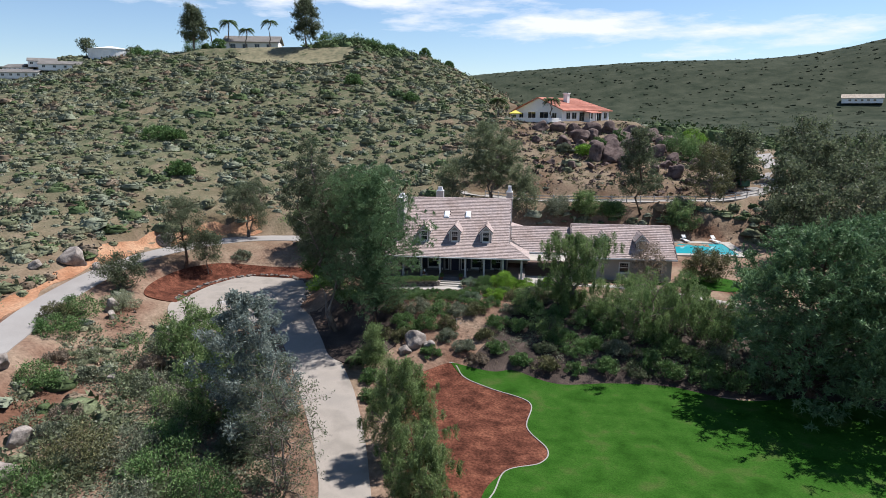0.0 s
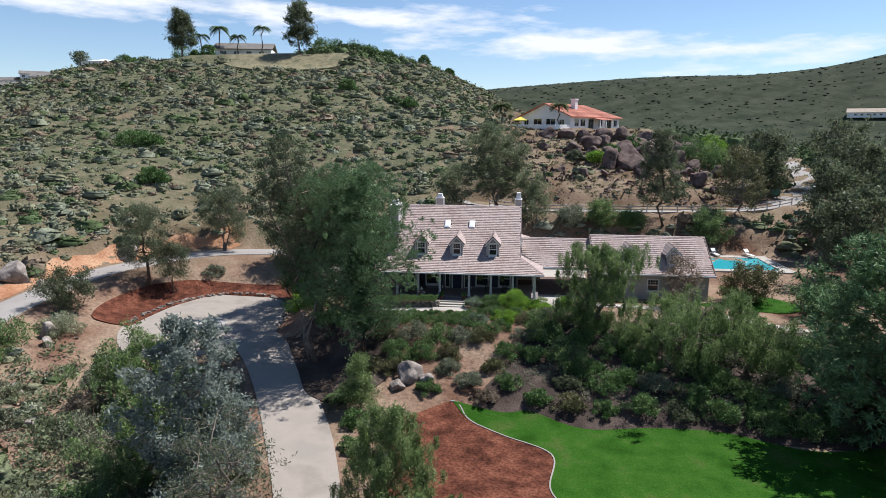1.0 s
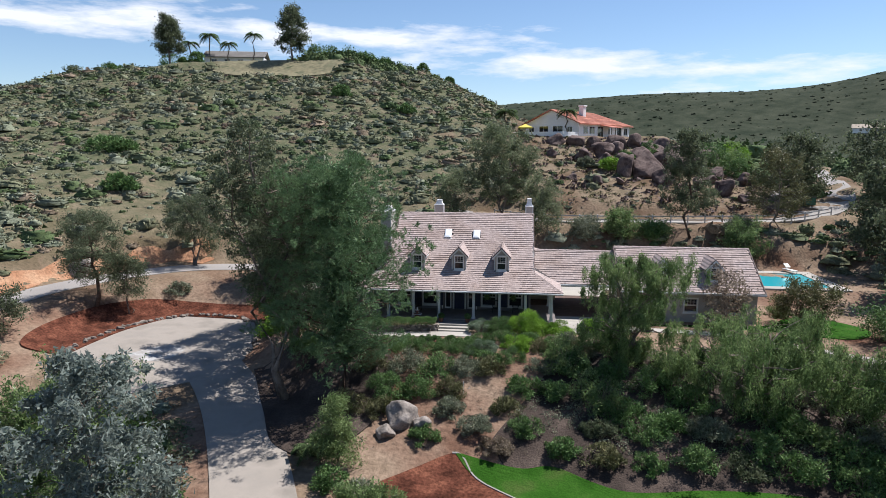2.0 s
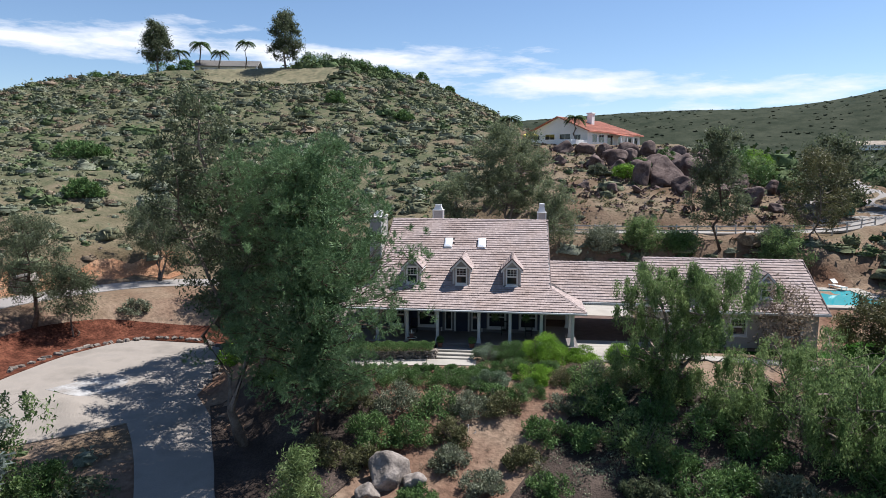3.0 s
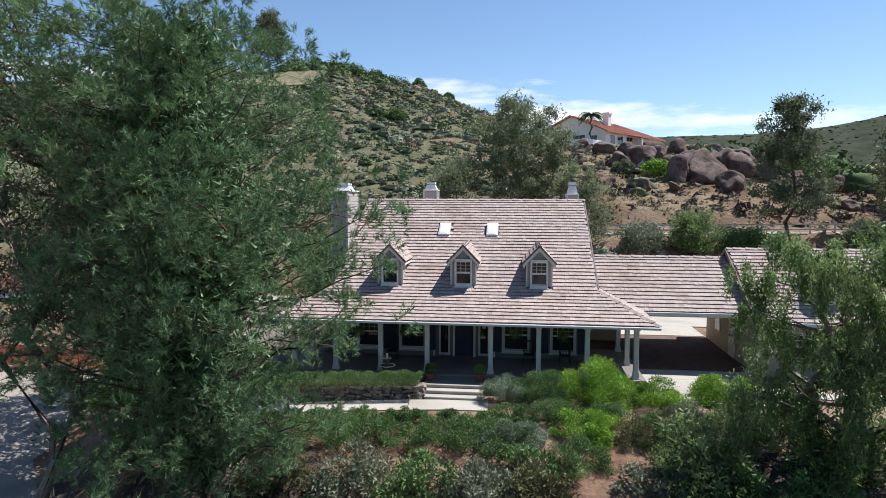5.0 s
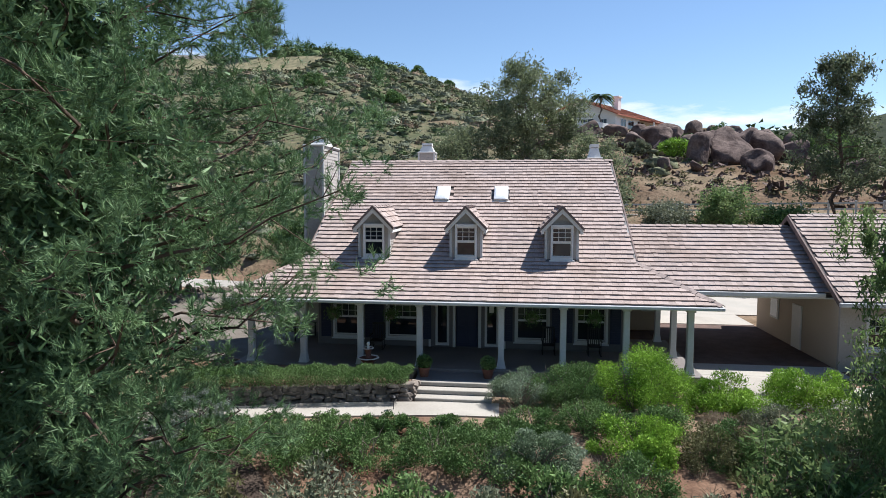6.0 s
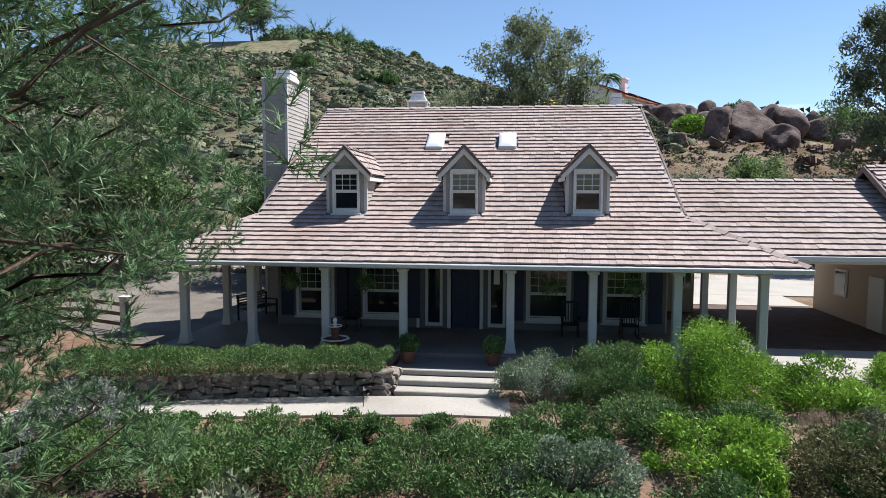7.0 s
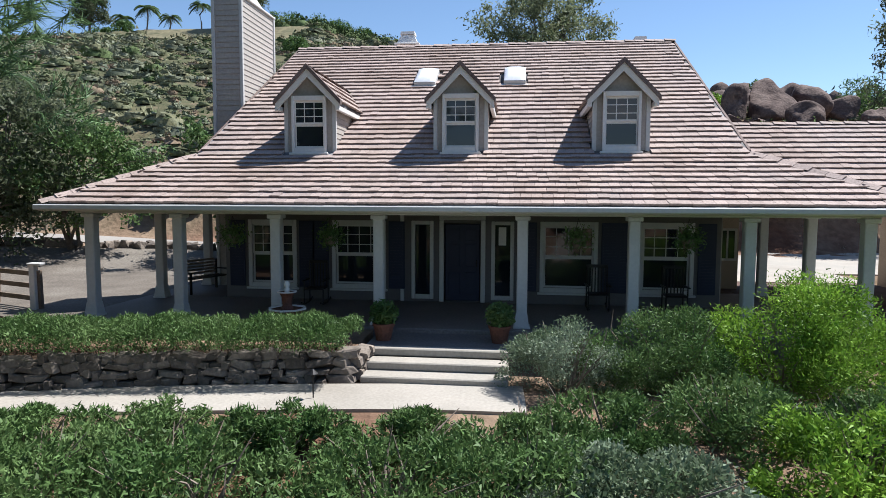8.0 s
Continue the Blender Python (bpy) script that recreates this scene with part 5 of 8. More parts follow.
def build_tree(name, label, at, height, radius, leaf, bark, seed, crown_from=0.3, lean=(0, 0), trunk=0.0, stems=1, limbs=26, leaves=9000, size=(0.22, 0.07),
               kind="broad", clump=0.7, top=0.35, droop=0.0, twigs=3, category="tree", group=""):
    """A tree with a tapered trunk, limbs, twigs and a crown of single leaves in clumps with gaps between.
    radius: the crown's; top: how pointed it is (1 cone, 0 barrel)."""
    rs = np.random.default_rng(seed)
    tree = thing(name, label, category, at, group=group)
    wood, ends, ways = Shape(), [], []
    trunk = trunk or height * 0.022
    for st in range(stems):
        spread_ = (rs.normal(size=2) * radius * 0.35) if stems > 1 else np.zeros(2)
        tip = np.array([lean[0] + spread_[0], lean[1] + spread_[1], height * (0.93 if st == 0 else rs.uniform(0.75, 0.92))])
        line = bent(rs, (0.12 * spread_[0], 0.12 * spread_[1], -0.3), tip, 0.06, 9)
        r = trunk * (1.0 if stems == 1 else 0.7)
        wood.tube(line, [r * (1.25 if k == 0 else 1) * (1 - 0.93 * k / 8) + 0.012 for k in range(9)], 7)
        for i in range(limbs // stems):
            h = crown_from + (0.97 - crown_from) * ((i + rs.uniform(0, 1)) / (limbs // stems))
            base = np.array([np.interp(min(1.0, h * 1.03), np.linspace(0, 1, 9), line[:, c]) for c in range(3)])
            rel = (h - crown_from) / (1 - crown_from)
            shape = (1 - rel) ** 0.75 * top + (1 - top) * math.sqrt(max(0.03, 1 - (2 * rel - 0.85) ** 2 / 1.4))
            reach = radius * max(0.16 if kind == "pine" else 0.32, shape) * rs.uniform(0.65, 1.12)
            a = i * 2.399 + rs.uniform(-0.5, 0.5)
            rise = rs.uniform(0.05, 0.55) if kind != "weeping" else rs.uniform(0.25, 0.7)
            out = np.array([math.cos(a), math.sin(a), 0]) * reach
            end = base + out + np.array([0, 0, reach * rise])
            arm = bent(rs, base, end, 0.12, 6)
            r0 = max(0.018, trunk * (0.24 if kind == "pine" else 0.42) * (1 - 0.75 * rel))
            wood.tube(arm, [r0 * (1 - 0.85 * k / 5) + 0.006 for k in range(6)], 4, False)
            for j in range(twigs + 2):
                k = rs.uniform(0.35, 1.0)
                p = np.array([np.interp(k, np.linspace(0, 1, 6), arm[:, c]) for c in range(3)])
                q = p + unit(rs.normal(size=3) * (1, 1, 0.55) + out / max(reach, 0.1) * 0.6) * reach * rs.uniform(0.18, 0.42)
                if j < twigs:
                    wood.tube(bent(rs, p, q, 0.1, 3), [r0 * (0.2 if kind == "pine" else 0.35), r0 * (0.13 if kind == "pine" else 0.22), 0.004], 3, False)
                ends.append(q)
                ways.append(unit(q - p))
            ends.append(end)
            ways.append(unit(end - base))
    part("trunk", wood, bark, tree, soft=True)
    ends, ways = np.array(ends), np.array(ways)
    per = max(4, leaves // len(ends))
    n = per * len(ends)
    weight = np.repeat(rs.uniform(0.55, 1.35, len(ends)), per)[:, None]
    C = np.repeat(ends, per, 0)
    W = np.repeat(ways, per, 0)
    if kind == "pine":
        if height > 17:
            # rounded brushes of fine needles with shade between them
            out_ = unit(rs.normal(size=(n, 3)) + W * 0.5 + (0, 0, 0.3))
            tips = C + out_ * (clump, clump, clump * 0.85) * weight * rs.uniform(0.72, 1.05, (n, 1))
            fan = unit(out_ * 0.9 + rs.normal(size=(n, 3)) * 0.35 + (0, 0, 0.35))
            V, F = needle_arrays(rs, tips, fan, 25, size[0], size[1] * 1.12, 0.5)
            deep = rs.integers(0, len(ends), 30000)
            core = ends[deep] * (rs.uniform(0.08, 0.5, (30000, 1)) * (1, 1, 0) + (0, 0, 0.95)) + rs.normal(size=(30000, 3)) * 0.3
            V2, F2 = leaf_arrays(rs, core, unit(rs.normal(size=(30000, 3)) + (0, 0, 0.3)), 0.32, 0.085)
            V, F = np.concatenate([V, V2]), np.concatenate([F, F2 + len(V)])
        else:
            fan = unit(W * 0.9 + rs.normal(size=(n, 3)) * 0.7 + (0, 0, 0.45))
            tips = C + fan * clump * rs.uniform(0.15, 1.0, n)[:, None] * weight
            V, F = needle_arrays(rs, tips, fan, 7, size[0], size[1] * 1.15)
    else:
        off = rs.normal(size=(n, 3)) * clump * 0.5 * weight
        way = unit(rs.normal(size=(n, 3)) + (0, 0, -droop))
        if kind == "weeping":
            fall = rs.uniform(0, 1, n) ** 1.3
            off = off * (0.55, 0.55, 0.4) - np.stack([0 * fall, 0 * fall, fall * clump * 2.4 * weight[:, 0]], -1)
        V, F = leaf_arrays(rs, C + off, way, *size)
    part("crown", quick_mesh("crown", V, F, M[leaf]), leaf, tree)
    return tree


def shrub_mesh(seed, leaf, w, h, leaves, size, ragged=0.25, loose=0.12):
    """A bush of many leafy lumps round an uneven dome, with shade between them."""
    rs = np.random.default_rng(seed)
    k = int(16 + 5 * w)
    d = unit(rs.normal(size=(k, 3)) + (0, 0, 0.3))
    d[:, 2] = np.abs(d[:, 2])
    reach = rs.uniform(0.78 - ragged * 0.5, 0.86, k)[:, None]
    mid = d * reach * (w / 2, w / 2, h * 0.88)
    lump = rs.uniform(0.22, 0.36, k) * min(w / 2, h) * 1.05
    which = rs.integers(0, k, leaves)
    o = unit(rs.normal(size=(leaves, 3)) + d[which] * 0.9)
    C = mid[which] + o * (lump[which] * (1 - rs.uniform(0, 1, leaves) ** 2.5 * 0.7) * (1 + loose * rs.normal(size=leaves)))[:, None] * (1, 1, 0.8)
    low = rs.uniform(size=leaves) < 0.25
    C[low] *= rs.uniform(0.2, 0.95, low.sum())[:, None]
    C[:, 2] = np.maximum(C[:, 2], 0.0)
    way = unit(rs.normal(size=(leaves, 3)) * 0.8 + o * 0.9 + (0, 0, 0.35))
    return leaf_arrays(rs, C, way, *size)


def build_shrub(name, label, at, w, h, leaf, seed, leaves=5000, size=(0.09, 0.045), category="shrub", group="", twigs=14, ragged=0.25):
    rs = np.random.default_rng(seed)
    z = float(ground(at[0], at[1])) if len(at) < 3 else at[2]
    bush = thing(name, label, category, (at[0], at[1], z - 0.04), rs.uniform(0, 360), group)
    wood = Shape()
    for k in range(twigs):
        a, e = rs.uniform(0, 6.28), rs.uniform(0.5, 0.85)
        tip = (math.cos(a) * w * 0.4 * rs.uniform(0.2, 1), math.sin(a) * w * 0.4 * rs.uniform(0.2, 1), h * e)
        wood.tube(bent(rs, (math.cos(a) * 0.05, math.sin(a) * 0.05, -0.1), tip, 0.15, 4), [0.03, 0.022, 0.014, 0.005], 4, False)
    part("woody_base", wood, "bark", bush)
    V, F = shrub_mesh(seed + 1, leaf, w, h, leaves, size, ragged)
    part("foliage", quick_mesh("foliage", V, F, M[leaf]), leaf, bush)
    return bush


def gz(x, y):
    return float(ground(x, y))


def on(x, y, sink=0.1):
    return (x, y, gz(x, y) - sink)


# the big pine beside the porch and the leaning eucalyptus next to it
build_tree("pine_tree", "tall dense dark green pine beside the porch", on(-7.2, -15.3), 17.6, 5.5, "pine", "red_bark", 11, 0.11, trunk=0.34, limbs=130, leaves=18500, size=(0.19, 0.0135), kind="pine", clump=0.5, top=0.05, twigs=5)
build_tree("eucalyptus_tree", "tall thin eucalyptus with sparse grey-green leaves", on(-11.3, -15.6), 21.6, 2.3, "euc", "bark", 12, 0.46, lean=(-1.9, -0.2), trunk=0.25, limbs=34, leaves=7500, size=(0.26, 0.10), clump=0.5, top=0.15, droop=0.8)
build_tree("eucalyptus_tree", "slender leaning eucalyptus with bare twigs beside the taller one", on(-11.9, -15.2), 19.0, 2.0, "euc", "bark", 46, 0.46, lean=(-3.6, 0.3), trunk=0.17, limbs=30, leaves=6000, size=(0.26, 0.10), clump=0.45, top=0.1, droop=0.8, twigs=5)
build_tree("eucalyptus_tree", "dense dull green eucalyptus beside the driveway", on(-13.0, -8.6), 14.5, 4.0, "euc", "bark", 34, 0.15, trunk=0.2, limbs=44, leaves=26000, size=(0.28, 0.12), clump=0.62, top=0.3, stems=2, droop=0.6)
# pepper trees before the breezeway and the garage
build_tree("pepper_tree", "weeping light green pepper tree below the breezeway", on(13.3, -10.8), 8.9, 3.0, "pepper", "bark", 13, 0.12, trunk=0.26, limbs=46, leaves=60000, size=(0.19, 0.055), kind="weeping", clump=0.52, top=0.15, droop=1.6, stems=2)
build_tree("pepper_tree", "weeping light green pepper tree on the bank", on(20.6, -15.4), 6.4, 4.4, "pepper", "bark", 14, 0.25, trunk=0.26, limbs=32, leaves=42000, size=(0.20, 0.06), kind="weeping", clump=0.65, top=0.1, droop=1.6, stems=3)
build_tree("pepper_tree", "smaller weeping pepper tree below the garage path", on(25.5, -15.0), 5.6, 3.0, "pepper", "bark", 15, 0.25, trunk=0.2, limbs=20, leaves=16000, size=(0.24, 0.08), kind="weeping", clump=0.7, top=0.1, droop=1.6, stems=2)
# dark pines by the lawn
build_tree("pine_tree", "broad dark pine at the lawn's edge", on(34.2, -22.6), 15.5, 7.4, "pine", "red_bark", 16, 0.08, trunk=0.36, limbs=90, leaves=9500, size=(0.42, 0.10), kind="pine", clump=1.0, top=0.3, twigs=7)
build_tree("pine_tree", "broad dark pine behind the lawn", on(43, -17), 15.0, 7.0, "pine", "red_bark", 17, 0.08, trunk=0.34, limbs=76, leaves=7500, size=(0.42, 0.10), kind="pine", clump=1.0, top=0.3, twigs=7)
build_tree("pine_tree", "dark pine at the side of the lawn", on(39.5, -27.5), 15.5, 6.6, "pine", "red_bark", 35, 0.08, trunk=0.34, limbs=76, leaves=7500, size=(0.42, 0.10), kind="pine", clump=1.0, top=0.3, twigs=7)
# foreground below the driveway
build_tree("eucalyptus_tree", "young silver-leaved eucalyptus below the driveway", on(-12.4, -35.2), 12.0, 3.5, "grey_euc", "bark", 18, 0.2, trunk=0.14, limbs=40, leaves=20000, size=(0.26, 0.12), clump=0.42, top=0.4)
build_tree("pepper_tree", "spreading fresh green pepper tree below the turning circle", on(-23.2, -24.4), 5.6, 3.6, "pepper", "bark", 38, 0.2, trunk=0.15, limbs=34, leaves=15000, size=(0.26, 0.10), kind="weeping", clump=0.55, top=0.1, droop=1.0, stems=3)
build_tree("pepper_tree", "low spreading fresh green pepper tree on the slope", on(-17.2, -34.0), 5.4, 3.9, "pepper", "bark", 39, 0.15, trunk=0.15, limbs=36, leaves=16000, size=(0.26, 0.10), kind="weeping", clump=0.55, top=0.1, droop=1.0, stems=3)
build_tree("small_tree", "rounded grey-green small tree beside the lane", on(-37.6, -13.2), 4.2, 2.0, "euc", "bark", 45, 0.15, trunk=0.1, limbs=28, leaves=7000, size=(0.24, 0.10), clump=0.55, top=0.15, stems=2)
build_tree("eucalyptus_tree", "straggly thin eucalyptus with bare grey branches", on(-7.6, -41.8), 9.8, 2.9, "euc", "bark", 19, 0.12, trunk=0.13, limbs=54, leaves=6500, size=(0.20, 0.07), clump=0.4, top=0.2, stems=4, twigs=10)
build_tree("eucalyptus_tree", "thin grey eucalyptus with bare twigs", on(-11.4, -37.4), 7.6, 2.6, "grey_euc", "bark", 20, 0.15, trunk=0.10, limbs=32, leaves=10000, size=(0.24, 0.10), clump=0.42, top=0.2, stems=3, twigs=7)
build_tree("willow_tree", "feathery light green weeping tree on the mulch bed", on(-0.2, -37.2), 8.4, 3.0, "willow", "bark", 21, 0.12, trunk=0.13, limbs=40, leaves=34000, size=(0.26, 0.05), kind="weeping", clump=0.5, top=0.7, droop=1.2)
build_tree("willow_tree", "low feathery light green tree on the mulch bed", on(2.2, -41.8), 5.0, 2.5, "willow", "bark", 22, 0.1, trunk=0.12, limbs=30, leaves=26000, size=(0.24, 0.05), kind="weeping", clump=0.5, top=0.4, droop=1.2)
build_tree("small_tree", "slim feathery small tree beside the driveway", on(-5.3, -23.0), 4.8, 1.3, "willow", "bark", 36, 0.15, trunk=0.07, limbs=26, leaves=9000, size=(0.22, 0.06), clump=0.45, top=0.7)
for k, (x, y, h, r) in enumerate(((-22.6, 9.0, 6.4, 2.6), (-20.0, 11.6, 7.0, 3.0), (-11.2, 12.6, 6.2, 2.6))):
    build_tree("small_tree", "leafy fresh green small tree with several stems", on(x, y), h, r, "green" if k else "pepper", "bark", 37 + 50 * k, 0.28, trunk=0.13, limbs=34, leaves=11000, size=(0.26, 0.12), clump=0.55, top=0.15, stems=4)
# trees by the turning circle and the lane
build_tree("eucalyptus_tree", "grey-green eucalyptus on the mulch bed", on(-35.4, -2.6), 9.5, 3.2, "euc", "red_bark", 23, 0.3, trunk=0.2, limbs=34, leaves=16000, size=(0.22, 0.07), clump=0.6, top=0.35, droop=0.6)
build_tree("eucalyptus_tree", "grey-green eucalyptus by the lane", on(-33.5, 13.0), 9.5, 3.6, "euc", "bark", 24, 0.28, trunk=0.16, limbs=36, leaves=17000, size=(0.24, 0.08), clump=0.65, top=0.25, droop=0.5, stems=3)
build_tree("eucalyptus_tree", "thin eucalyptus on the mulch bed", on(-33.0, -1.0), 6.5, 1.8, "euc", "bark", 25, 0.35, trunk=0.08, limbs=22, leaves=6000, size=(0.24, 0.09), clump=0.6, top=0.35, stems=2)
build_tree("eucalyptus_tree", "tall sparse eucalyptus behind the pine", on(-15.2, -2.4), 13.0, 3.4, "euc", "bark", 26, 0.25, trunk=0.18, limbs=32, leaves=14000, size=(0.30, 0.12), clump=0.6, top=0.3, stems=2, droop=0.8)
build_tree("eucalyptus_tree", "dull grey-green tree beside the yard", on(-21.5, 8.5), 8.5, 2.8, "euc", "bark", 27, 0.2, trunk=0.16, limbs=30, leaves=9000, size=(0.28, 0.11), clump=0.85, top=0.2, stems=2)
build_tree("small_tree", "dense dark green small tree by the fence", on(-17.2, -1.6), 5.2, 2.3, "green", "bark", 28, 0.12, trunk=0.12, limbs=34, leaves=12000, size=(0.22, 0.10), clump=0.65, top=0.2)
# behind the house
build_tree("eucalyptus_tree", "big open grey-green eucalyptus behind the house", on(3.3, 30.0), 13.4, 4.2, "light_euc", "bark", 29, 0.25, trunk=0.24, limbs=54, leaves=26000, size=(0.32, 0.12), clump=0.7, top=0.1, stems=3, droop=0.7)
build_tree("eucalyptus_tree", "thin dull eucalyptus behind the house", on(-4.0, 27.5), 9.0, 2.6, "light_euc", "bark", 30, 0.2, trunk=0.14, limbs=34, leaves=10000, size=(0.32, 0.10), clump=0.85, top=0.3, stems=2)
build_tree("eucalyptus_tree", "thin dull eucalyptus above the court", on(9.0, 27.0), 8.5, 2.4, "light_euc", "bark", 31, 0.2, trunk=0.13, limbs=30, leaves=9000, size=(0.32, 0.10), clump=0.8, top=0.3, stems=2)
build_tree("eucalyptus_tree", "dark sparse eucalyptus with a straight trunk", on(26.9, 26.9), 15.0, 3.2, "euc", "red_bark", 32, 0.28, trunk=0.22, limbs=40, leaves=13000, size=(0.34, 0.13), clump=0.65, top=0.35, droop=0.8)
build_tree("eucalyptus_tree", "brownish sparse tree by the upper lane", on(38.5, 28.5), 11.0, 3.4, "olive", "bark", 33, 0.25, trunk=0.18, limbs=36, leaves=9000, size=(0.34, 0.11), clump=0.6, top=0.2, stems=2)
for k, (x, y, h, r) in enumerate(((49, 21, 12, 3.6), (56, 30, 13, 4.4), (46, 9, 12, 3.8), (56, 16, 14, 5.0), (50, 4, 13, 4.6), (62, 30, 14, 5), (47, 42, 11, 3.6), (60, 46, 13, 4.5), (66, 8, 14, 5.0))):
    build_tree("eucalyptus_tree", "grey-green eucalyptus in the grove by the pool", on(x, y), h, r, "euc", "bark", 40 + k, 0.2, trunk=0.2, limbs=36, leaves=6500, size=(0.50, 0.23), clump=0.9, top=0.2, stems=2 + k % 2, droop=0.6, group="grove by the pool")
for k, (x, y, h, r, m) in enumerate(((34.0, 24.2, 5.0, 2.6, "pepper"), (30.6, 0.6, 4.2, 2.2, "olive"), (24.0, -1.4, 5.6, 1.9, "dry"), (14.5, 27.0, 2.6, 1.7, "sage"), (19.4, 27.0, 3.8, 1.9, "pepper"), (23.4, 27.0, 2.3, 1.9, "green"), (33.5, 27.0, 2.4, 2.0, "sage"), (-10.5, 21.0, 4.5, 2.2, "olive"), (36.5, -4.5, 3.0, 2.4, "green"))):
    build_tree("small_tree", {"pepper": "bright green small tree on the bank", "olive": "open small tree on the garden bank", "dry": "nearly bare small tree before the garage", "sage": "pale sage-green bushy tree on the bank", "green": "dark green bushy tree on the bank"}[m], on(x, y), h, r, m, "bark", 60 + k, 0.15, trunk=0.1, limbs=30, leaves=3000 if m == "dry" else 8000, size=(0.24, 0.11), clump=0.6, top=0.15, stems=2)

# shrubs on the bank before the house
SHRUBS = (
    # x, y, width, height, leaves, colour
    (-8.6, -9.9, 2.6, 0.7, "grey_euc"), (-6.8, -9.4, 2.6, 0.65, "green"), (-5.0, -9.2, 2.7, 0.68, "green"), (-3.3, -9.1, 2.7, 0.7, "green"), (-1.6, -9.0, 2.6, 0.66, "green"),
    (0.0, -8.9, 2.5, 0.66, "green"), (1.6, -8.9, 2.5, 0.75, "green"), (-6.2, -10.6, 2.8, 1.1, "green"), (-4.1, -10.6, 2.9, 1.2, "green"),
    (-2.0, -10.5, 2.9, 1.2, "green"), (0.1, -10.4, 2.8, 1.15, "green"),     (2.6, -8.3, 2.4, 0.9, "green"), (4.3, -8.0, 2.4, 1.1, "green"), (6.4, -7.9, 2.4, 1.1, "green"), (1.5, -10.4, 2.7, 1.2, "green"), (5.0, -11.4, 2.6, 1.2, "green"), (7.6, -9.6, 2.4, 1.1, "olive"), (3.2, -12.0, 2.6, 1.2, "green"),
    (-3.8, -17.6, 2.2, 1.2, "olive"), (0.8, -15.2, 2.4, 1.3, "olive"), (-1.6, -15.4, 2.4, 1.4, "green"), (0.9, -17.2, 2.2, 1.1, "sage"), (5.0, -12.4, 2.6, 1.5, "green"), (6.0, -14.8, 2.4, 1.4, "green"), (4.9, -16.8, 2.2, 1.2, "olive"), (6.2, -18.6, 2.2, 1.1, "green"), (3.4, -12.8, 2.2, 1.3, "olive"), (7.6, -12.0, 2.8, 1.7, "green"),
    (-5.4, -13.2, 2.8, 1.7, "olive"), (-2.8, -13.0, 2.9, 1.6, "sage"), (-0.4, -13.2, 2.9, 1.5, "green"), (1.6, -13.0, 2.4, 1.2, "sage"),
    (2.8, -14.9, 2.4, 1.2, "green"), (3.2, -17.0, 2.6, 1.3, "green"), (-3.9, -15.6, 2.8, 1.7, "green"), (-0.4, -20.0, 2.0, 0.9, "green"), (2.9, -18.8, 2.4, 1.0, "sage"),
    (4.2, -20.3, 2.0, 0.8, "dry"), (-6.2, -17.0, 2.6, 1.2, "olive"), (8.4, -9.4, 2.6, 1.2, "green"), (9.6, -7.9, 2.2, 1.1, "sage"), (10.2, -10.4, 2.6, 1.3, "olive"), (11.5, -8.4, 2.6, 1.4, "green"), (7.4, -12.4, 2.2, 1.0, "sage"), (13.2, -8.6, 2.6, 1.5, "green"), (6.9, -10.6, 2.2, 1.0, "olive"),
)
KIND = {"sage": "pale sage", "green": "dark green", "grey_euc": "silvery green", "lime": "bright lime-green", "olive": "yellowish olive", "dry": "dry twiggy", "cream": "cream-flowering", "euc": "grey-green"}
TRACK = [(6.9, -11.4, 0), (5.2, -12.8, 0), (3.7, -14.3, 0), (2.8, -16.2, 0), (1.6, -18.0, 0), (0.8, -20.0, 0)]
SHRUBS = [q for q in SHRUBS if near_line(np.array(q[0]), np.array(q[1]), TRACK)[0] > 0.40 * q[2] + 0.1]
for k, (x, y, w, h, m) in enumerate(SHRUBS):
    if y < -12:
        w, h = w * 1.12, h * 1.15
    build_shrub("shrub", f"rounded {KIND[m]} shrub on the bank before the house", (x, y), w, h, m, 100 + k, 8000 if y > -12 else 3600, ((0.092, 0.034) if y > -12 else (0.16, 0.075)) if m != "grey_euc" else (0.07, 0.045), group="shrubs on the bank", ragged=0.5)
# clipped and rounded bushes at the porch
build_shrub("bush", "silvery green bush beside the steps", (2.3, -6.0, 0.0), 2.2, 1.5, "silver_green", 131, 17000, (0.06, 0.024))
build_shrub("bush", "dark green bush before the porch", (3.95, -5.7, 0.0), 2.7, 1.85, "green", 132, 22000, (0.07, 0.026))
build_shrub("bush", "large bright lime-green rounded bush before the porch", (6.1, -5.6, 0.0), 3.6, 2.3, "lime", 133, 32000, (0.082, 0.03), ragged=0.1)
build_shrub("bush", "bright green rounded bush by the court", (9.0, -5.6, 0.0), 2.6, 1.35, "lime", 134, 14000, (0.10, 0.04))
build_shrub("bush", "bright green rounded bush below the breezeway", (12.2, -4.4, 0.0), 3.0, 1.5, "lime", 135, 14000, (0.10, 0.04))
build_shrub("bush", "dark clipped box hedge beside the pool", (30.2, 3.6), 3.0, 1.2, "green", 136, 7000, (0.10, 0.05))
build_shrub("bush", "bright lime-green leafy bush below the path", (5.5, -9.3), 2.5, 1.3, "lime", 139, 17000, (0.085, 0.04))
build_shrub("bush", "silver-leaved bush below the path", (2.7, -10.3), 2.9, 1.05, "silver_green", 140, 17000, (0.07, 0.042))
build_shrub("bush", "silvery ground bush under the pine", (-7.9, -8.6), 2.6, 1.0, "grey_euc", 137, 9000, (0.07, 0.045))
build_shrub("bush", "dry grey twiggy bush on the bank", (8.4, -7.6, -0.1), 1.6, 0.9, "dry", 138, 3000, (0.12, 0.012))
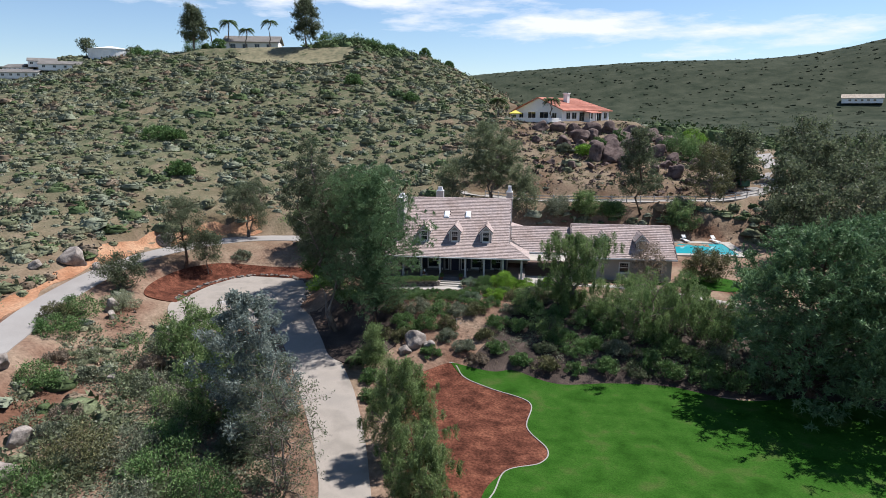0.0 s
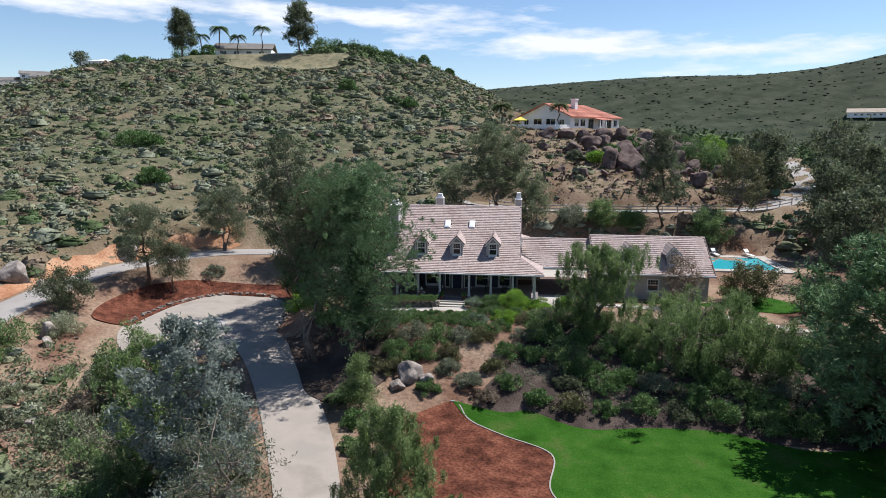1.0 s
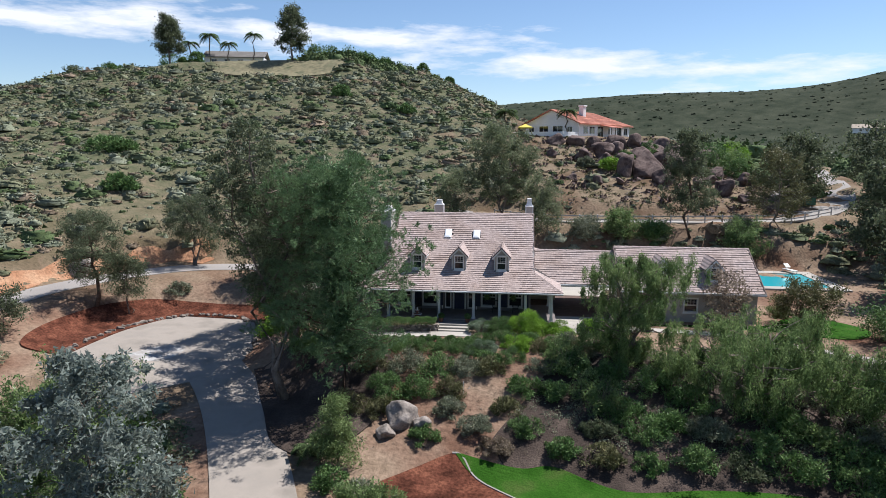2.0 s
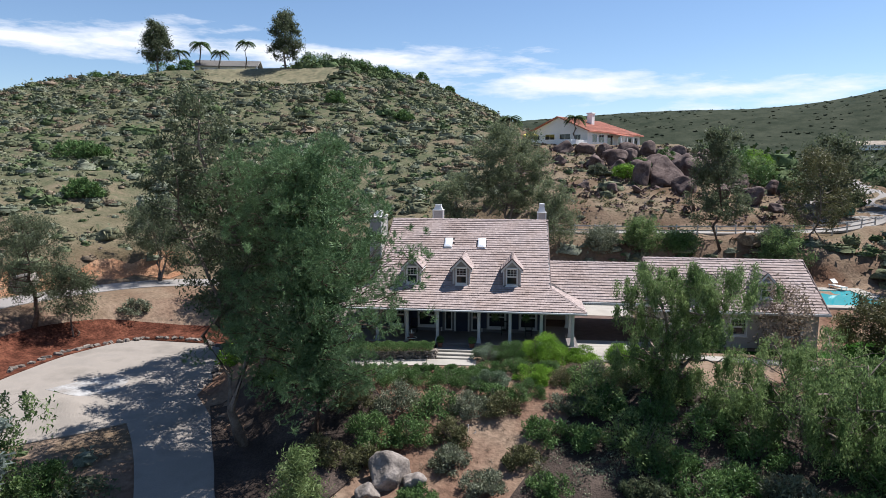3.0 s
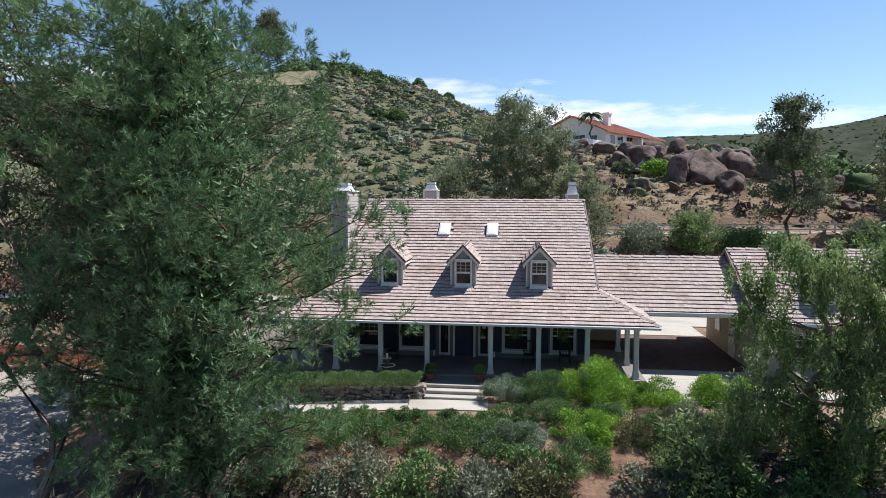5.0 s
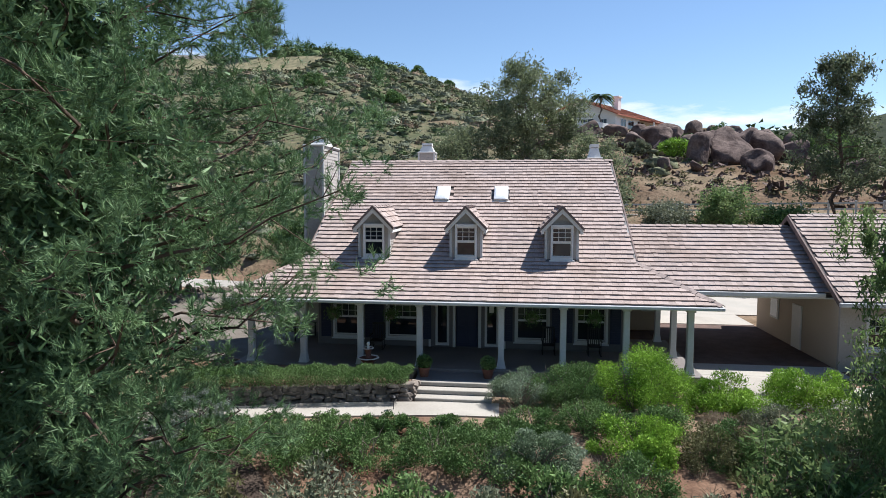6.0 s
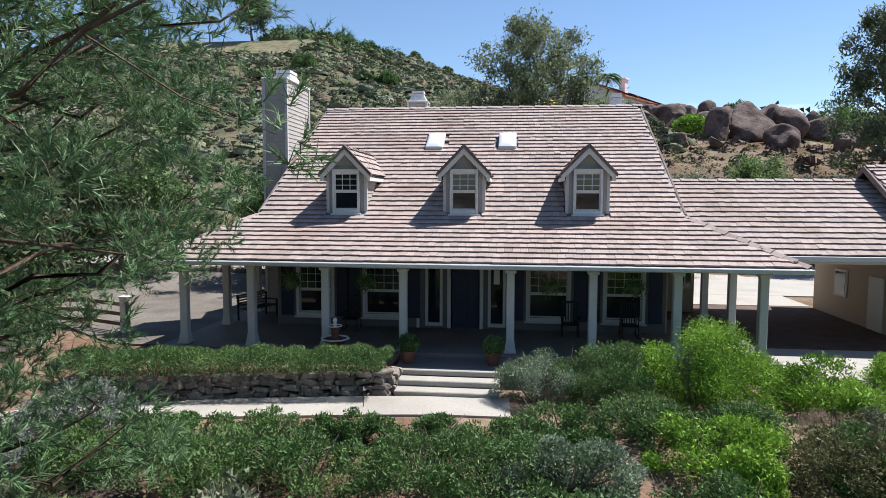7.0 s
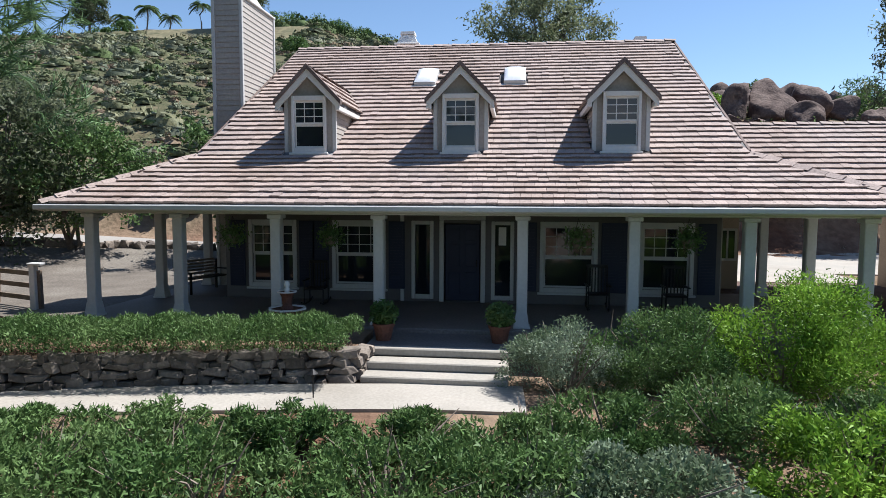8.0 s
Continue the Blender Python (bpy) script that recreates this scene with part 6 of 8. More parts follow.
# the clipped hedge on the wall
hedge = thing("hedge", "low clipped green hedge above the stone wall", "hedge")
rs = np.random.default_rng(7)
n = 46000
u = rs.uniform(0, 1, n)
hx = -9.4 + u * 7.9
hy = np.interp(hx, (-9.4, -5, -1.5), (-6.95, -6.2, -5.6))
ang = rs.uniform(0, 2 * np.pi, n)
rad = 1 - rs.uniform(0, 1, n) ** 2.2 * 0.7 + np.abs(rs.normal(size=n)) * 0.10
bump_ = 0.95 + 0.26 * np.sin(hx * 2.3) * np.sin(hx * 5.1 + 1) + 0.12 * np.sin(hx * 9.7 + 2) * np.sin(hx * 1.3)
ang = np.where(np.sin(ang) < -0.25, -ang, ang)
C = np.stack([hx, hy + np.cos(ang) * rad * 0.74, 0.81 + np.sin(ang) * rad * 0.33 * bump_], -1)
V, F = leaf_arrays(rs, C, unit(rs.normal(size=(n, 3)) + np.stack([0 * ang, np.cos(ang), np.sin(ang) + 0.6], -1)), 0.085, 0.024)
part("foliage", quick_mesh("foliage", V, F, M["green"]), "green", hedge)
stems = Shape()
for k in range(30):
    x = -9.0 + 0.25 * k
    y = float(np.interp(x, (-9.2, -5, -1.5), (-6.6, -5.8, -5.2)))
    stems.tube(bent(rs, (x, y, 0.25), (x + rs.normal() * 0.15, y + rs.normal() * 0.15, 0.85), 0.1, 3), [0.02, 0.014, 0.006], 4, False)
    for j in range(9):
        q = np.array((x + rs.normal() * 0.12, y - 0.25 + rs.normal() * 0.22, rs.uniform(0.5, 0.7)))
        stems.tube(bent(rs, (x, y - 0.1, 0.3), q + (rs.normal() * 0.1, -0.1, 0.15), 0.2, 3), [0.012, 0.009, 0.004], 3, False)
part("woody_base", stems, "red_bark", hedge)

# shrubs of the slope below the lane and beside the driveway
SLOPE = (
    (8.4, -20.2, 1.9, 1.0, "green"), (11.0, -20.6, 2.2, 1.1, "olive"), (13.6, -20.9, 2.0, 0.9, "green"), (16.4, -20.6, 2.4, 1.2, "green"), (19.4, -20.9, 2.2, 1.2, "euc"), (22.4, -20.8, 2.6, 1.5, "green"), (25.6, -21.6, 2.6, 1.6, "green"), (28.6, -21.8, 2.8, 1.8, "green"), (31.4, -22.0, 2.6, 1.6, "euc"), (33.8, -18.8, 2.6, 1.6, "green"), (24.2, -18.6, 2.4, 1.6, "pepper"), (12.4, -13.4, 2.4, 1.6, "green"), (17.4, -15.4, 2.6, 1.7, "green"), (28.0, -12.6, 2.8, 1.9, "green"), (35.8, -12.2, 3.0, 2.0, "green"),
    (-4.6, -28.2, 1.8, 1.1, "green"), (-3.4, -30.0, 1.6, 0.9, "olive"), (-5.4, -25.0, 1.9, 1.4, "green"), (-3.6, -25.5, 1.8, 1.0, "sage"), (12.5, -16.6, 2.6, 1.5, "green"), (20.5, -19.6, 2.6, 1.5, "green"), (26.0, -19.8, 2.8, 1.7, "green"),
    (36.5, -20.0, 3.0, 2.2, "green"), (-30.3, 3.6, 2.0, 1.4, "sage"), (-14.2, -6.8, 3.0, 1.8, "green"), (-16.5, -5.0, 2.6, 1.6, "lime"), (-11.0, -10.5, 3.0, 1.4, "green"), (-6.5, -21.5, 2.2, 1.6, "palm"), (14.0, -18.5, 2.6, 1.4, "green"),
    (18.0, -18.2, 2.6, 1.3, "sage"), (23.0, -17.5, 2.8, 1.6, "green"), (28.0, -18.5, 2.8, 1.4, "sage"), (9.0, -12.0, 3.0, 2.5, "pepper"), (11.0, -15.8, 3.2, 2.8, "pepper"), (31.5, -19.0, 2.4, 1.2, "dry"), (24.5, -10.0, 3.0, 1.8, "green"),
    (9.6, -12.4, 2.4, 1.6, "green"), (14.8, -14.0, 2.6, 1.9, "green"), (16.6, -12.2, 2.6, 1.8, "pepper"), (15.4, -17.6, 2.4, 1.3, "green"), (21.8, -16.0, 2.6, 1.9, "green"), (22.5, -12.5, 2.6, 1.8, "pepper"), (11.0, -18.4, 2.2, 1.0, "euc"),
    (8.2, -15.0, 2.2, 1.1, "green"), (26.8, -11.5, 2.6, 1.8, "green"), (29.0, -15.5, 2.8, 2.2, "green"), (33.0, -16.5, 2.8, 2.0, "euc"), (13.4, -11.0, 2.4, 1.7, "pepper"), (19.5, -11.5, 2.4, 1.6, "green"), (31.5, -13.0, 3.0, 2.0, "green"),
    (29.0, -5.0, 2.0, 1.0, "green"), (-36.7, -21.5, 3.9, 2.4, "green"), (-36.0, -25.6, 3.4, 1.8, "green"), (-37.6, -23.4, 2.6, 1.6, "olive"), (-35.0, -17.0, 3.1, 1.8, "cream"), (-32.2, -33.4, 3.4, 2.2, "green"), (-31.5, -27.8, 2.8, 1.1, "cream"),
    (-33.4, -29.4, 2.0, 1.0, "dry"), (-22.0, -42.0, 4.9, 3.4, "olive"), (-19.2, -40.6, 3.6, 3.0, "sage"), (-23.8, -45.2, 3.4, 2.2, "green"), (-20.5, -32.6, 3.5, 2.0, "cream"), (-23.5, -30.5, 3.4, 1.9, "sage"), (-15.5, -42.4, 4.8, 3.4, "green"),
    (-12.0, -44.4, 4.0, 2.8, "green"), (-17.6, -38.2, 3.8, 2.6, "green"), (-27.0, -23.0, 2.8, 1.4, "sage"), (-29.5, -30.4, 2.4, 1.2, "sage"), (-27.2, -36.4, 2.2, 1.1, "dry"), (-12.4, -38.6, 3.2, 2.2, "euc"), (-26.2, -39.4, 2.6, 1.5, "sage"),
    (-20.2, -27.6, 3.4, 2.6, "green"), (-13.6, -35.4, 3.0, 2.2, "sage"), (-12.6, -29.6, 2.6, 1.8, "green"), (-19.6, -21.4, 2.8, 1.8, "green"), (-25.6, -27.4, 2.6, 1.6, "dry"), (-10.6, -32.6, 2.0, 1.2, "olive"), (-16.0, -46.0, 3.6, 2.4, "sage"),
    (-9.6, -46.4, 2.6, 1.6, "sage"),
)
for k, (x, y, w, h, m) in enumerate(SLOPE):
    build_shrub("shrub", f"spreading {KIND.get(m, 'fresh green')} shrub on the dry slope", (x, y), w * 1.3, h * 1.15, m, 200 + k, int(600 + 800 * w), (0.22, 0.092), group="shrubs on the slope", ragged=0.5)


# ---- boulders ----
def boulder_mesh(seed, blocky=0.5):
    bm = bmesh.new()
    bmesh.ops.create_icosphere(bm, subdivisions=4, radius=1.0)
    rs = random.Random(seed)
    planes = [(Vector((rs.gauss(0, 1), rs.gauss(0, 1), rs.gauss(0, 0.8))).normalized(), rs.uniform(0.45, 0.85)) for _ in range(14)]
    off = Vector((rs.uniform(0, 50), rs.uniform(0, 50), 0))
    for v in bm.verts:
        p = v.co.copy()
        for n, d in planes:
            over = p.dot(n) - d
            if over > 0:
                p -= n * over * blocky * 1.75
        p *= 1 + 0.30 * noise.noise(p * 1.1 + off) + 0.09 * noise.noise(p * 3.1 + off) + 0.03 * noise.noise(p * 9 + off)
        v.co = p
    me = bpy.data.meshes.new("boulder")
    bm.to_mesh(me)
    bm.free()
    me.shade_smooth()
    me.materials.append(M["rock"])
    return me


ROCKS = [boulder_mesh(k) for k in range(9)]
PALE_ROCKS = [me.copy() for me in ROCKS]
for me in PALE_ROCKS:
    me.materials[0] = M["pale_rock"]


def boulder(x, y, w, d, h, seed, label="weathered brown granite boulder on the slope", group="", lift=0.25):
    ob = new("boulder", (PALE_ROCKS if label.startswith("pale") else ROCKS)[seed % 9])
    ob.matrix_basis = pose(x, y, gz(x, y) + h * lift, seed * 29 % 50 - 25, seed * 47 % 44 - 22, seed * 67.0) @ Matrix.Diagonal((w / 2 * 1.32, d / 2 * 1.3, h / 2 * 1.4, 1))
    return tagged(ob, label, "boulder", group)


OUTCROP = ((26.9, 52.0, 4.8, 4.2, 4.7), (23.0, 51.6, 3.8, 3.4, 3.8), (31.4, 55.0, 4.2, 3.6, 3.6), (28.8, 47.6, 3.8, 3.0, 2.7), (30.0, 59.5, 4.6, 4.0, 4.0), (33.4, 60.0, 4.2, 3.8, 3.8),
           (27.0, 61.5, 4.2, 3.4, 3.4), (24.0, 56.0, 3.4, 3.0, 3.0), (35.8, 57.0, 3.6, 3.2, 3.4), (20.5, 57.5, 3.0, 3.0, 2.4), (17.5, 60.5, 3.2, 2.6, 2.2), (21.0, 64.0, 4.0, 3.0, 2.8), (23.5, 66.5, 3.8, 3.4, 3.0),
           (30.5, 66.0, 4.2, 3.6, 4.2), (34.5, 65.0, 4.2, 3.6, 4.2), (37.5, 62.0, 3.6, 3.2, 3.4), (12.5, 72.0, 4.0, 3.0, 2.2), (16.4, 73.5, 4.4, 3.2, 2.8), (20.2, 72.5, 3.6, 2.8, 2.4), (24.5, 74.0, 4.2, 3.0, 2.6),
           (28.7, 74.5, 4.6, 3.2, 3.2), (33.0, 73.0, 4.4, 3.2, 3.4), (37.5, 71.0, 4.4, 3.4, 3.6), (41.0, 69.0, 4.0, 3.2, 3.2), (11.5, 62.0, 2.4, 2.0, 1.5), (18.0, 45.5, 2.4, 1.8, 1.5), (21.5, 46.5, 1.6, 1.4, 1.0),
           (14.0, 47.0, 1.8, 1.4, 1.1), (33.5, 46.5, 2.6, 2.2, 1.7), (36.8, 44.0, 3.0, 2.4, 2.4), (39.0, 40.5, 2.2, 1.8, 1.1), (41.2, 50.0, 3.0, 2.4, 2.0), (36.5, 50.0, 2.4, 2.0, 1.6), (38.6, 54.0, 3.0, 2.6, 2.2))
for k, (x, y, w, d, h) in enumerate(OUTCROP):
    boulder(x, y, w, d, h, k, lift=0.22 if y < 58 else 0.26 if y < 68 else 0.12, label= "huge rounded brown granite boulder in the outcrop" if h > 3 else "rounded brown granite boulder below the outcrop", group="outcrop boulders")
for k, (x, y, w, d, h) in enumerate(((-2.1, -18.6, 2.2, 1.7, 1.7), (-0.9, -18.9, 1.6, 1.2, 1.1), (-3.0, -19.9, 1.3, 1.0, 0.9), (-46.6, -9.0, 3.4, 2.6, 2.4), (-43.9, -8.0, 1.6, 1.3, 0.8), (-42.0, 4.6, 2.8, 2.2, 2.2), (-35.2, -18.2, 1.6, 1.4, 1.5),
                                     (-34.3, -19.6, 1.0, 0.9, 0.8), (-34.6, -34.4, 1.8, 1.5, 1.3), (-28.0, -40.6, 1.8, 1.4, 1.5), (-25.9, -44.2, 2.4, 1.8, 1.6), (31.2, -19.4, 1.8, 1.3, 1.0), (34.0, -14.5, 1.4, 1.1, 0.8), (-48.5, -12.5, 1.6, 1.2, 0.9), (-27.8, -30.0, 1.0, 0.8, 0.7), (-31.6, -26.8, 1.1, 0.9, 0.7))):
    boulder(x, y, w, d, h, k + 3, "pale granite boulder beside the garden slope")

# ---- scatter on the hills ----
def land_z(x, y):
    """Height of the ground sheet itself, coarse far off."""
    i, j = np.clip(np.searchsorted(xs, x) - 1, 0, nx - 2), np.clip(np.searchsorted(ys, y) - 1, 0, ny - 2)
    u, v = (x - xs[i]) / (xs[i + 1] - xs[i]), (y - ys[j]) / (ys[j + 1] - ys[j])
    return Z2[i, j] * (1 - u) * (1 - v) + Z2[i + 1, j] * u * (1 - v) + Z2[i, j + 1] * (1 - u) * v + Z2[i + 1, j + 1] * u * v


def scatter(name, label, mat, xy, sizes, seed, count, size, squash=0.85, variants=6, category="scrub", body=0):
    """Many bushes in one mesh."""
    rs = np.random.default_rng(seed)
    made = [bush_template(rs, count, size, squash, body) for _ in range(variants)]
    T, F = np.array([v for v, _ in made]), made[0][1]
    n = len(xy)
    a = rs.uniform(0, 2 * np.pi, n)
    P = T[rs.integers(0, variants, n)] * sizes[:, None, None] * np.stack([rs.uniform(0.8, 1.25, n), rs.uniform(0.8, 1.25, n), rs.uniform(0.7, 1.2, n)], -1)[:, None]
    c, s = np.cos(a)[:, None], np.sin(a)[:, None]
    V = np.stack([P[..., 0] * c - P[..., 1] * s + xy[:, None, 0], P[..., 0] * s + P[..., 1] * c + xy[:, None, 1], P[..., 2] + (land_z(xy[:, 0], xy[:, 1]) - 0.1)[:, None]], -1).reshape(-1, 3)
    F = (F[None] + (np.arange(n) * T.shape[1])[:, None, None]).reshape(-1, 3)
    return alone(name, quick_mesh(name, V, F, M[mat], body > 0), mat, label, category, kind="stuff")


def clear(x, y):
    """Where scrub may grow: off roads, pads and beds."""
    ok = np.ones(x.shape, bool)
    for line, w in ((DRIVE, 4.5), (ROAD, 4.0), (UPPER_ROAD, 4.2)):
        ok &= near_line(x, y, line)[0] > w
    ok &= ~((x > -16) & (x < 44) & (y > -26) & (y < 26))
    ok &= ~((x > -16) & (x < 60) & (y < -20))
    ok &= ~((x > 8) & (x < 36) & (y > 78) & (y < 104))
    ok &= ~((x > -98) & (x < -52) & (y > 113) & (y < 152))
    ok &= np.hypot(x + 26, y + 4) > 15
    ok &= ~((x > -78) & (x < -44) & (y > 106) & (y < 126))
    return ok


rs = np.random.default_rng(21)
px, py = rs.uniform(-150, 60, 26000), rs.uniform(-45, 160, 26000)
dense = 0.5 + 0.5 * np.sin(px * 0.11 + 1.3 * np.sin(py * 0.07)) * np.sin(py * 0.13 + np.sin(px * 0.09))
keep = clear(px, py) & (rs.uniform(size=26000) < 0.55 + 0.45 * dense)
keep &= ~((px > 4) & (px < 46) & (py > 30) & (py < 78) & (rs.uniform(size=26000) < 0.9))
keep &= ~((px > -46) & (py < 22) & (rs.uniform(size=26000) < 0.6))
P = np.stack([px, py], -1)[keep]
pick = rs.uniform(size=len(P))
size_ = rs.uniform(0.45, 1.15, len(P)) * np.where(rs.uniform(size=len(P)) < 0.14, 1.9, 0.95)
for nm, lo, hi, mat, lab in (("hill_scrub", 0.0, 0.46, "chaparral", "dull green and grey chaparral scrub covering the hillside"), ("sagebrush", 0.46, 0.72, "sage_brush", "pale grey-green sagebrush on the hillside"), ("dry_brush", 0.72, 0.84, "dry_brush", "dry tan brush and grass on the hillside"), ("green_brush", 0.84, 1.01, "green_brush", "darker green bushes scattered over the hillside")):
    sel = (pick >= lo) & (pick < hi)
    scatter(nm, lab, mat, P[sel], size_[sel], 30 + int(lo * 100), 27, 0.215, 0.6, 12, body=5)
# brush along the crest, and clumps of taller bushes
rs = np.random.default_rng(22)
cx, cy = rs.normal(-43, 7, 300), rs.normal(128, 3, 300)
scatter("crest_bushes", "dense green bushes along the hill's crest", "green_brush", np.stack([cx, cy], -1), rs.uniform(1.0, 2.2, 300) * np.interp(cx, (-58, -48, -30), (1.25, 1.25, 0.75)), 50, 90, 0.2, 1.15, body=7)
for k, (x, y, w, h) in enumerate(((-64.5, 44.0, 8.5, 3.0), (-61.5, 43.5, 6, 2.6), (-36, 90, 5, 3.2), (-19.3, 82, 4.2, 2.4), (-24.5, 140, 4.5, 4), (-51, 26, 5, 2.6), (-16, 137, 3.5, 3.0))):
    build_shrub("large_bush", "large dark green bush on the hillside", (x, y), w, h, "green", 300 + k, 2600, (0.5, 0.22))
for k, (x, y, w, h, m) in enumerate(((21.0, 53.6, 4.4, 3.2, "lime"), (24.3, 60.5, 3.8, 2.6, "green"), (17.0, 56.0, 3.2, 2.2, "sage"), (29.0, 63.0, 4.0, 4.6, "green"), (39.6, 61.0, 6.4, 6.2, "green"), (44.0, 62.0, 6.0, 4.4, "pepper"), (42.5, 56.0, 5.0, 3.6, "green"), (46.0, 70.0, 6.5, 4.6, "lime"))):
    build_shrub("large_bush", "dense green bush among the outcrop boulders", (x, y), w, h, m, 320 + k, 3000, (0.34, 0.15))
# wooded bottom on the far side and brush on the far ridges
rs = np.random.default_rng(23)
fx, fy = rs.uniform(40, 150, 1500), rs.uniform(45, 300, 1500)
ok = near_line(fx, fy, UPPER_ROAD)[0] > 4
ok &= ~((fx < 45) & (fy < 80))
scatter("valley_trees", "mixed green trees and brush in the valley", "green_brush", np.stack([fx, fy], -1)[ok], rs.uniform(1.4, 3.4, 1500)[ok], 60, 46, 0.2, 1.05, body=6)
fx, fy = rs.uniform(-520, 620, 3400), rs.uniform(285, 820, 3400)
scatter("far_scrub", "dull green scrub over the distant ridges", "far_brush", np.stack([fx, fy], -1), rs.uniform(0.8, 2.4, 3400), 61, 4, 0.4, 0.4, body=5)
fx, fy = rs.uniform(-330, -150, 1900), rs.uniform(60, 380, 1900)
scatter("side_scrub", "green scrub over the neighbouring hill", "chaparral", np.stack([fx, fy], -1), rs.uniform(0.9, 2.2, 1900), 62, 8, 0.26, 0.8, body=6)
# low scrub between the lane and the driveway
rs = np.random.default_rng(25)
fx, fy = rs.uniform(-40, -6, 1500), rs.uniform(-52, -12, 1500)
ok = (near_line(fx, fy, DRIVE)[0] > 3.6) & (near_line(fx, fy, ROAD)[0] > 4.2) & (np.hypot(fx + 26, fy + 5) > 10.5) & ~((fy > -20.5) & (fx > -36) & (fx < -15.5)) & (fx < -3 - (fy + 56) * 0.36)
ok &= rs.uniform(size=1500) < 0.12 + 0.7 * np.clip((fx + 40) / 18, 0, 1)
half_ = rs.uniform(size=1500) < 0.5
scatter("slope_scrub", "grey-green scrub between the shrubs of the slope", "light_euc", np.stack([fx, fy], -1)[ok & half_], rs.uniform(0.5, 1.3, 1500)[ok & half_], 70, 120, 0.16, 1.1)
scatter("slope_brush", "dry tan and olive brush on the slope", "sage", np.stack([fx, fy], -1)[ok & ~half_], rs.uniform(0.4, 1.0, 1500)[ok & ~half_], 71, 100, 0.16, 0.9)
# ground cover under the trees before the garage
fx, fy = rs.uniform(5, 44, 420), rs.uniform(-20, -8, 420)
ok = ~((fx < 9) & (fy > -14))
scatter("bank_scrub", "low grey-green ground cover on the shaded bank", "sage", np.stack([fx, fy], -1)[ok], rs.uniform(0.3, 0.8, 420)[ok], 72, 110, 0.14, 0.7)
# dry grass tufts on the bare banks
rs = np.random.default_rng(26)
fx, fy = rs.uniform(-42, 46, 3600), rs.uniform(-48, 40, 3600)
ok = ((fy < -8) & (fy > -21) & (fx > -6)) | clear(fx, fy) | ((fy > 19) & (fy < 31))
ok &= near_line(fx, fy, UPPER_ROAD)[0] > 3
n = int(ok.sum())
bx, by = np.repeat(fx[ok], 22), np.repeat(fy[ok], 22)
sz = np.repeat(rs.uniform(0.12, 0.42, n), 22)
base = np.stack([bx + rs.normal(size=n * 22) * sz * 0.35, by + rs.normal(size=n * 22) * sz * 0.35, ground(bx, by) - 0.03], -1)
tip = base + unit(rs.normal(size=(n * 22, 3)) * (1, 1, 0.3) + (0, 0, 0.9)) * sz[:, None]
sd = unit(np.cross(tip - base, rs.normal(size=(n * 22, 3)))) * 0.012
alone("dry_grass", quick_mesh("dry_grass", np.stack([base - sd, base + sd, tip], 1).reshape(-1, 3), np.arange(n * 66).reshape(-1, 3), M["dry"]), "dry", "dry tan grass tufts on the bare soil", "grass", kind="stuff")
# stones strewn over the soil
rs = np.random.default_rng(24)
sx, sy = rs.uniform(-60, 48, 2600), rs.uniform(-46, 80, 2600)
sx[:1100], sy[:1100] = rs.uniform(4, 48, 1100), rs.uniform(38, 80, 1100)
ok = clear(sx, sy) | ((sy > -22) & (sy < -8) & (sx > -8) & (sx < 36))
scatter("loose_stones", "pale stones strewn over the dry soil", "stone", np.stack([sx, sy], -1)[ok], rs.uniform(0.08, 0.32, 2600)[ok], 63, 14, 0.75, 0.6, category="stones")

# rubble and dry grass below the outcrop
rs = np.random.default_rng(27)
fx, fy = rs.uniform(3, 50, 900), rs.uniform(36, 79, 900)
ok = near_line(fx, fy, UPPER_ROAD)[0] > 3.2
scatter("rubble", "dark granite rubble below the outcrop", "rock", np.stack([fx, fy], -1)[ok], rs.uniform(0.15, 0.62, 900)[ok] * np.where(rs.uniform(size=900) < 0.12, 1.8, 1.0)[ok], 64, 14, 0.75, 0.65, category="stones")
fx, fy = rs.uniform(2, 50, 1100), rs.uniform(35, 79, 1100)
ok = near_line(fx, fy, UPPER_ROAD)[0] > 3.0
scatter("outcrop_brush", "dry brown brush between the boulders", "olive", np.stack([fx, fy], -1)[ok], rs.uniform(0.25, 0.7, 1100)[ok], 65, 26, 0.3, 0.7)
# scrub on the open land where the flight begins
rs = np.random.default_rng(28)
fx, fy = rs.uniform(-110, 130, 2400), rs.uniform(-190, -56, 2400)
ok = (near_line(fx, fy, DRIVE)[0] > 4) & (near_line(fx, fy, ROAD)[0] > 4) & ((np.hypot(fx - 5, fy + 75) > 14) | (rs.uniform(size=2400) < 0.5))
scatter("meadow_scrub", "low dull green scrub on the open land below the garden", "chaparral", np.stack([fx, fy], -1)[ok], rs.uniform(0.4, 1.1, 2400)[ok], 66, 24, 0.34, 0.75)

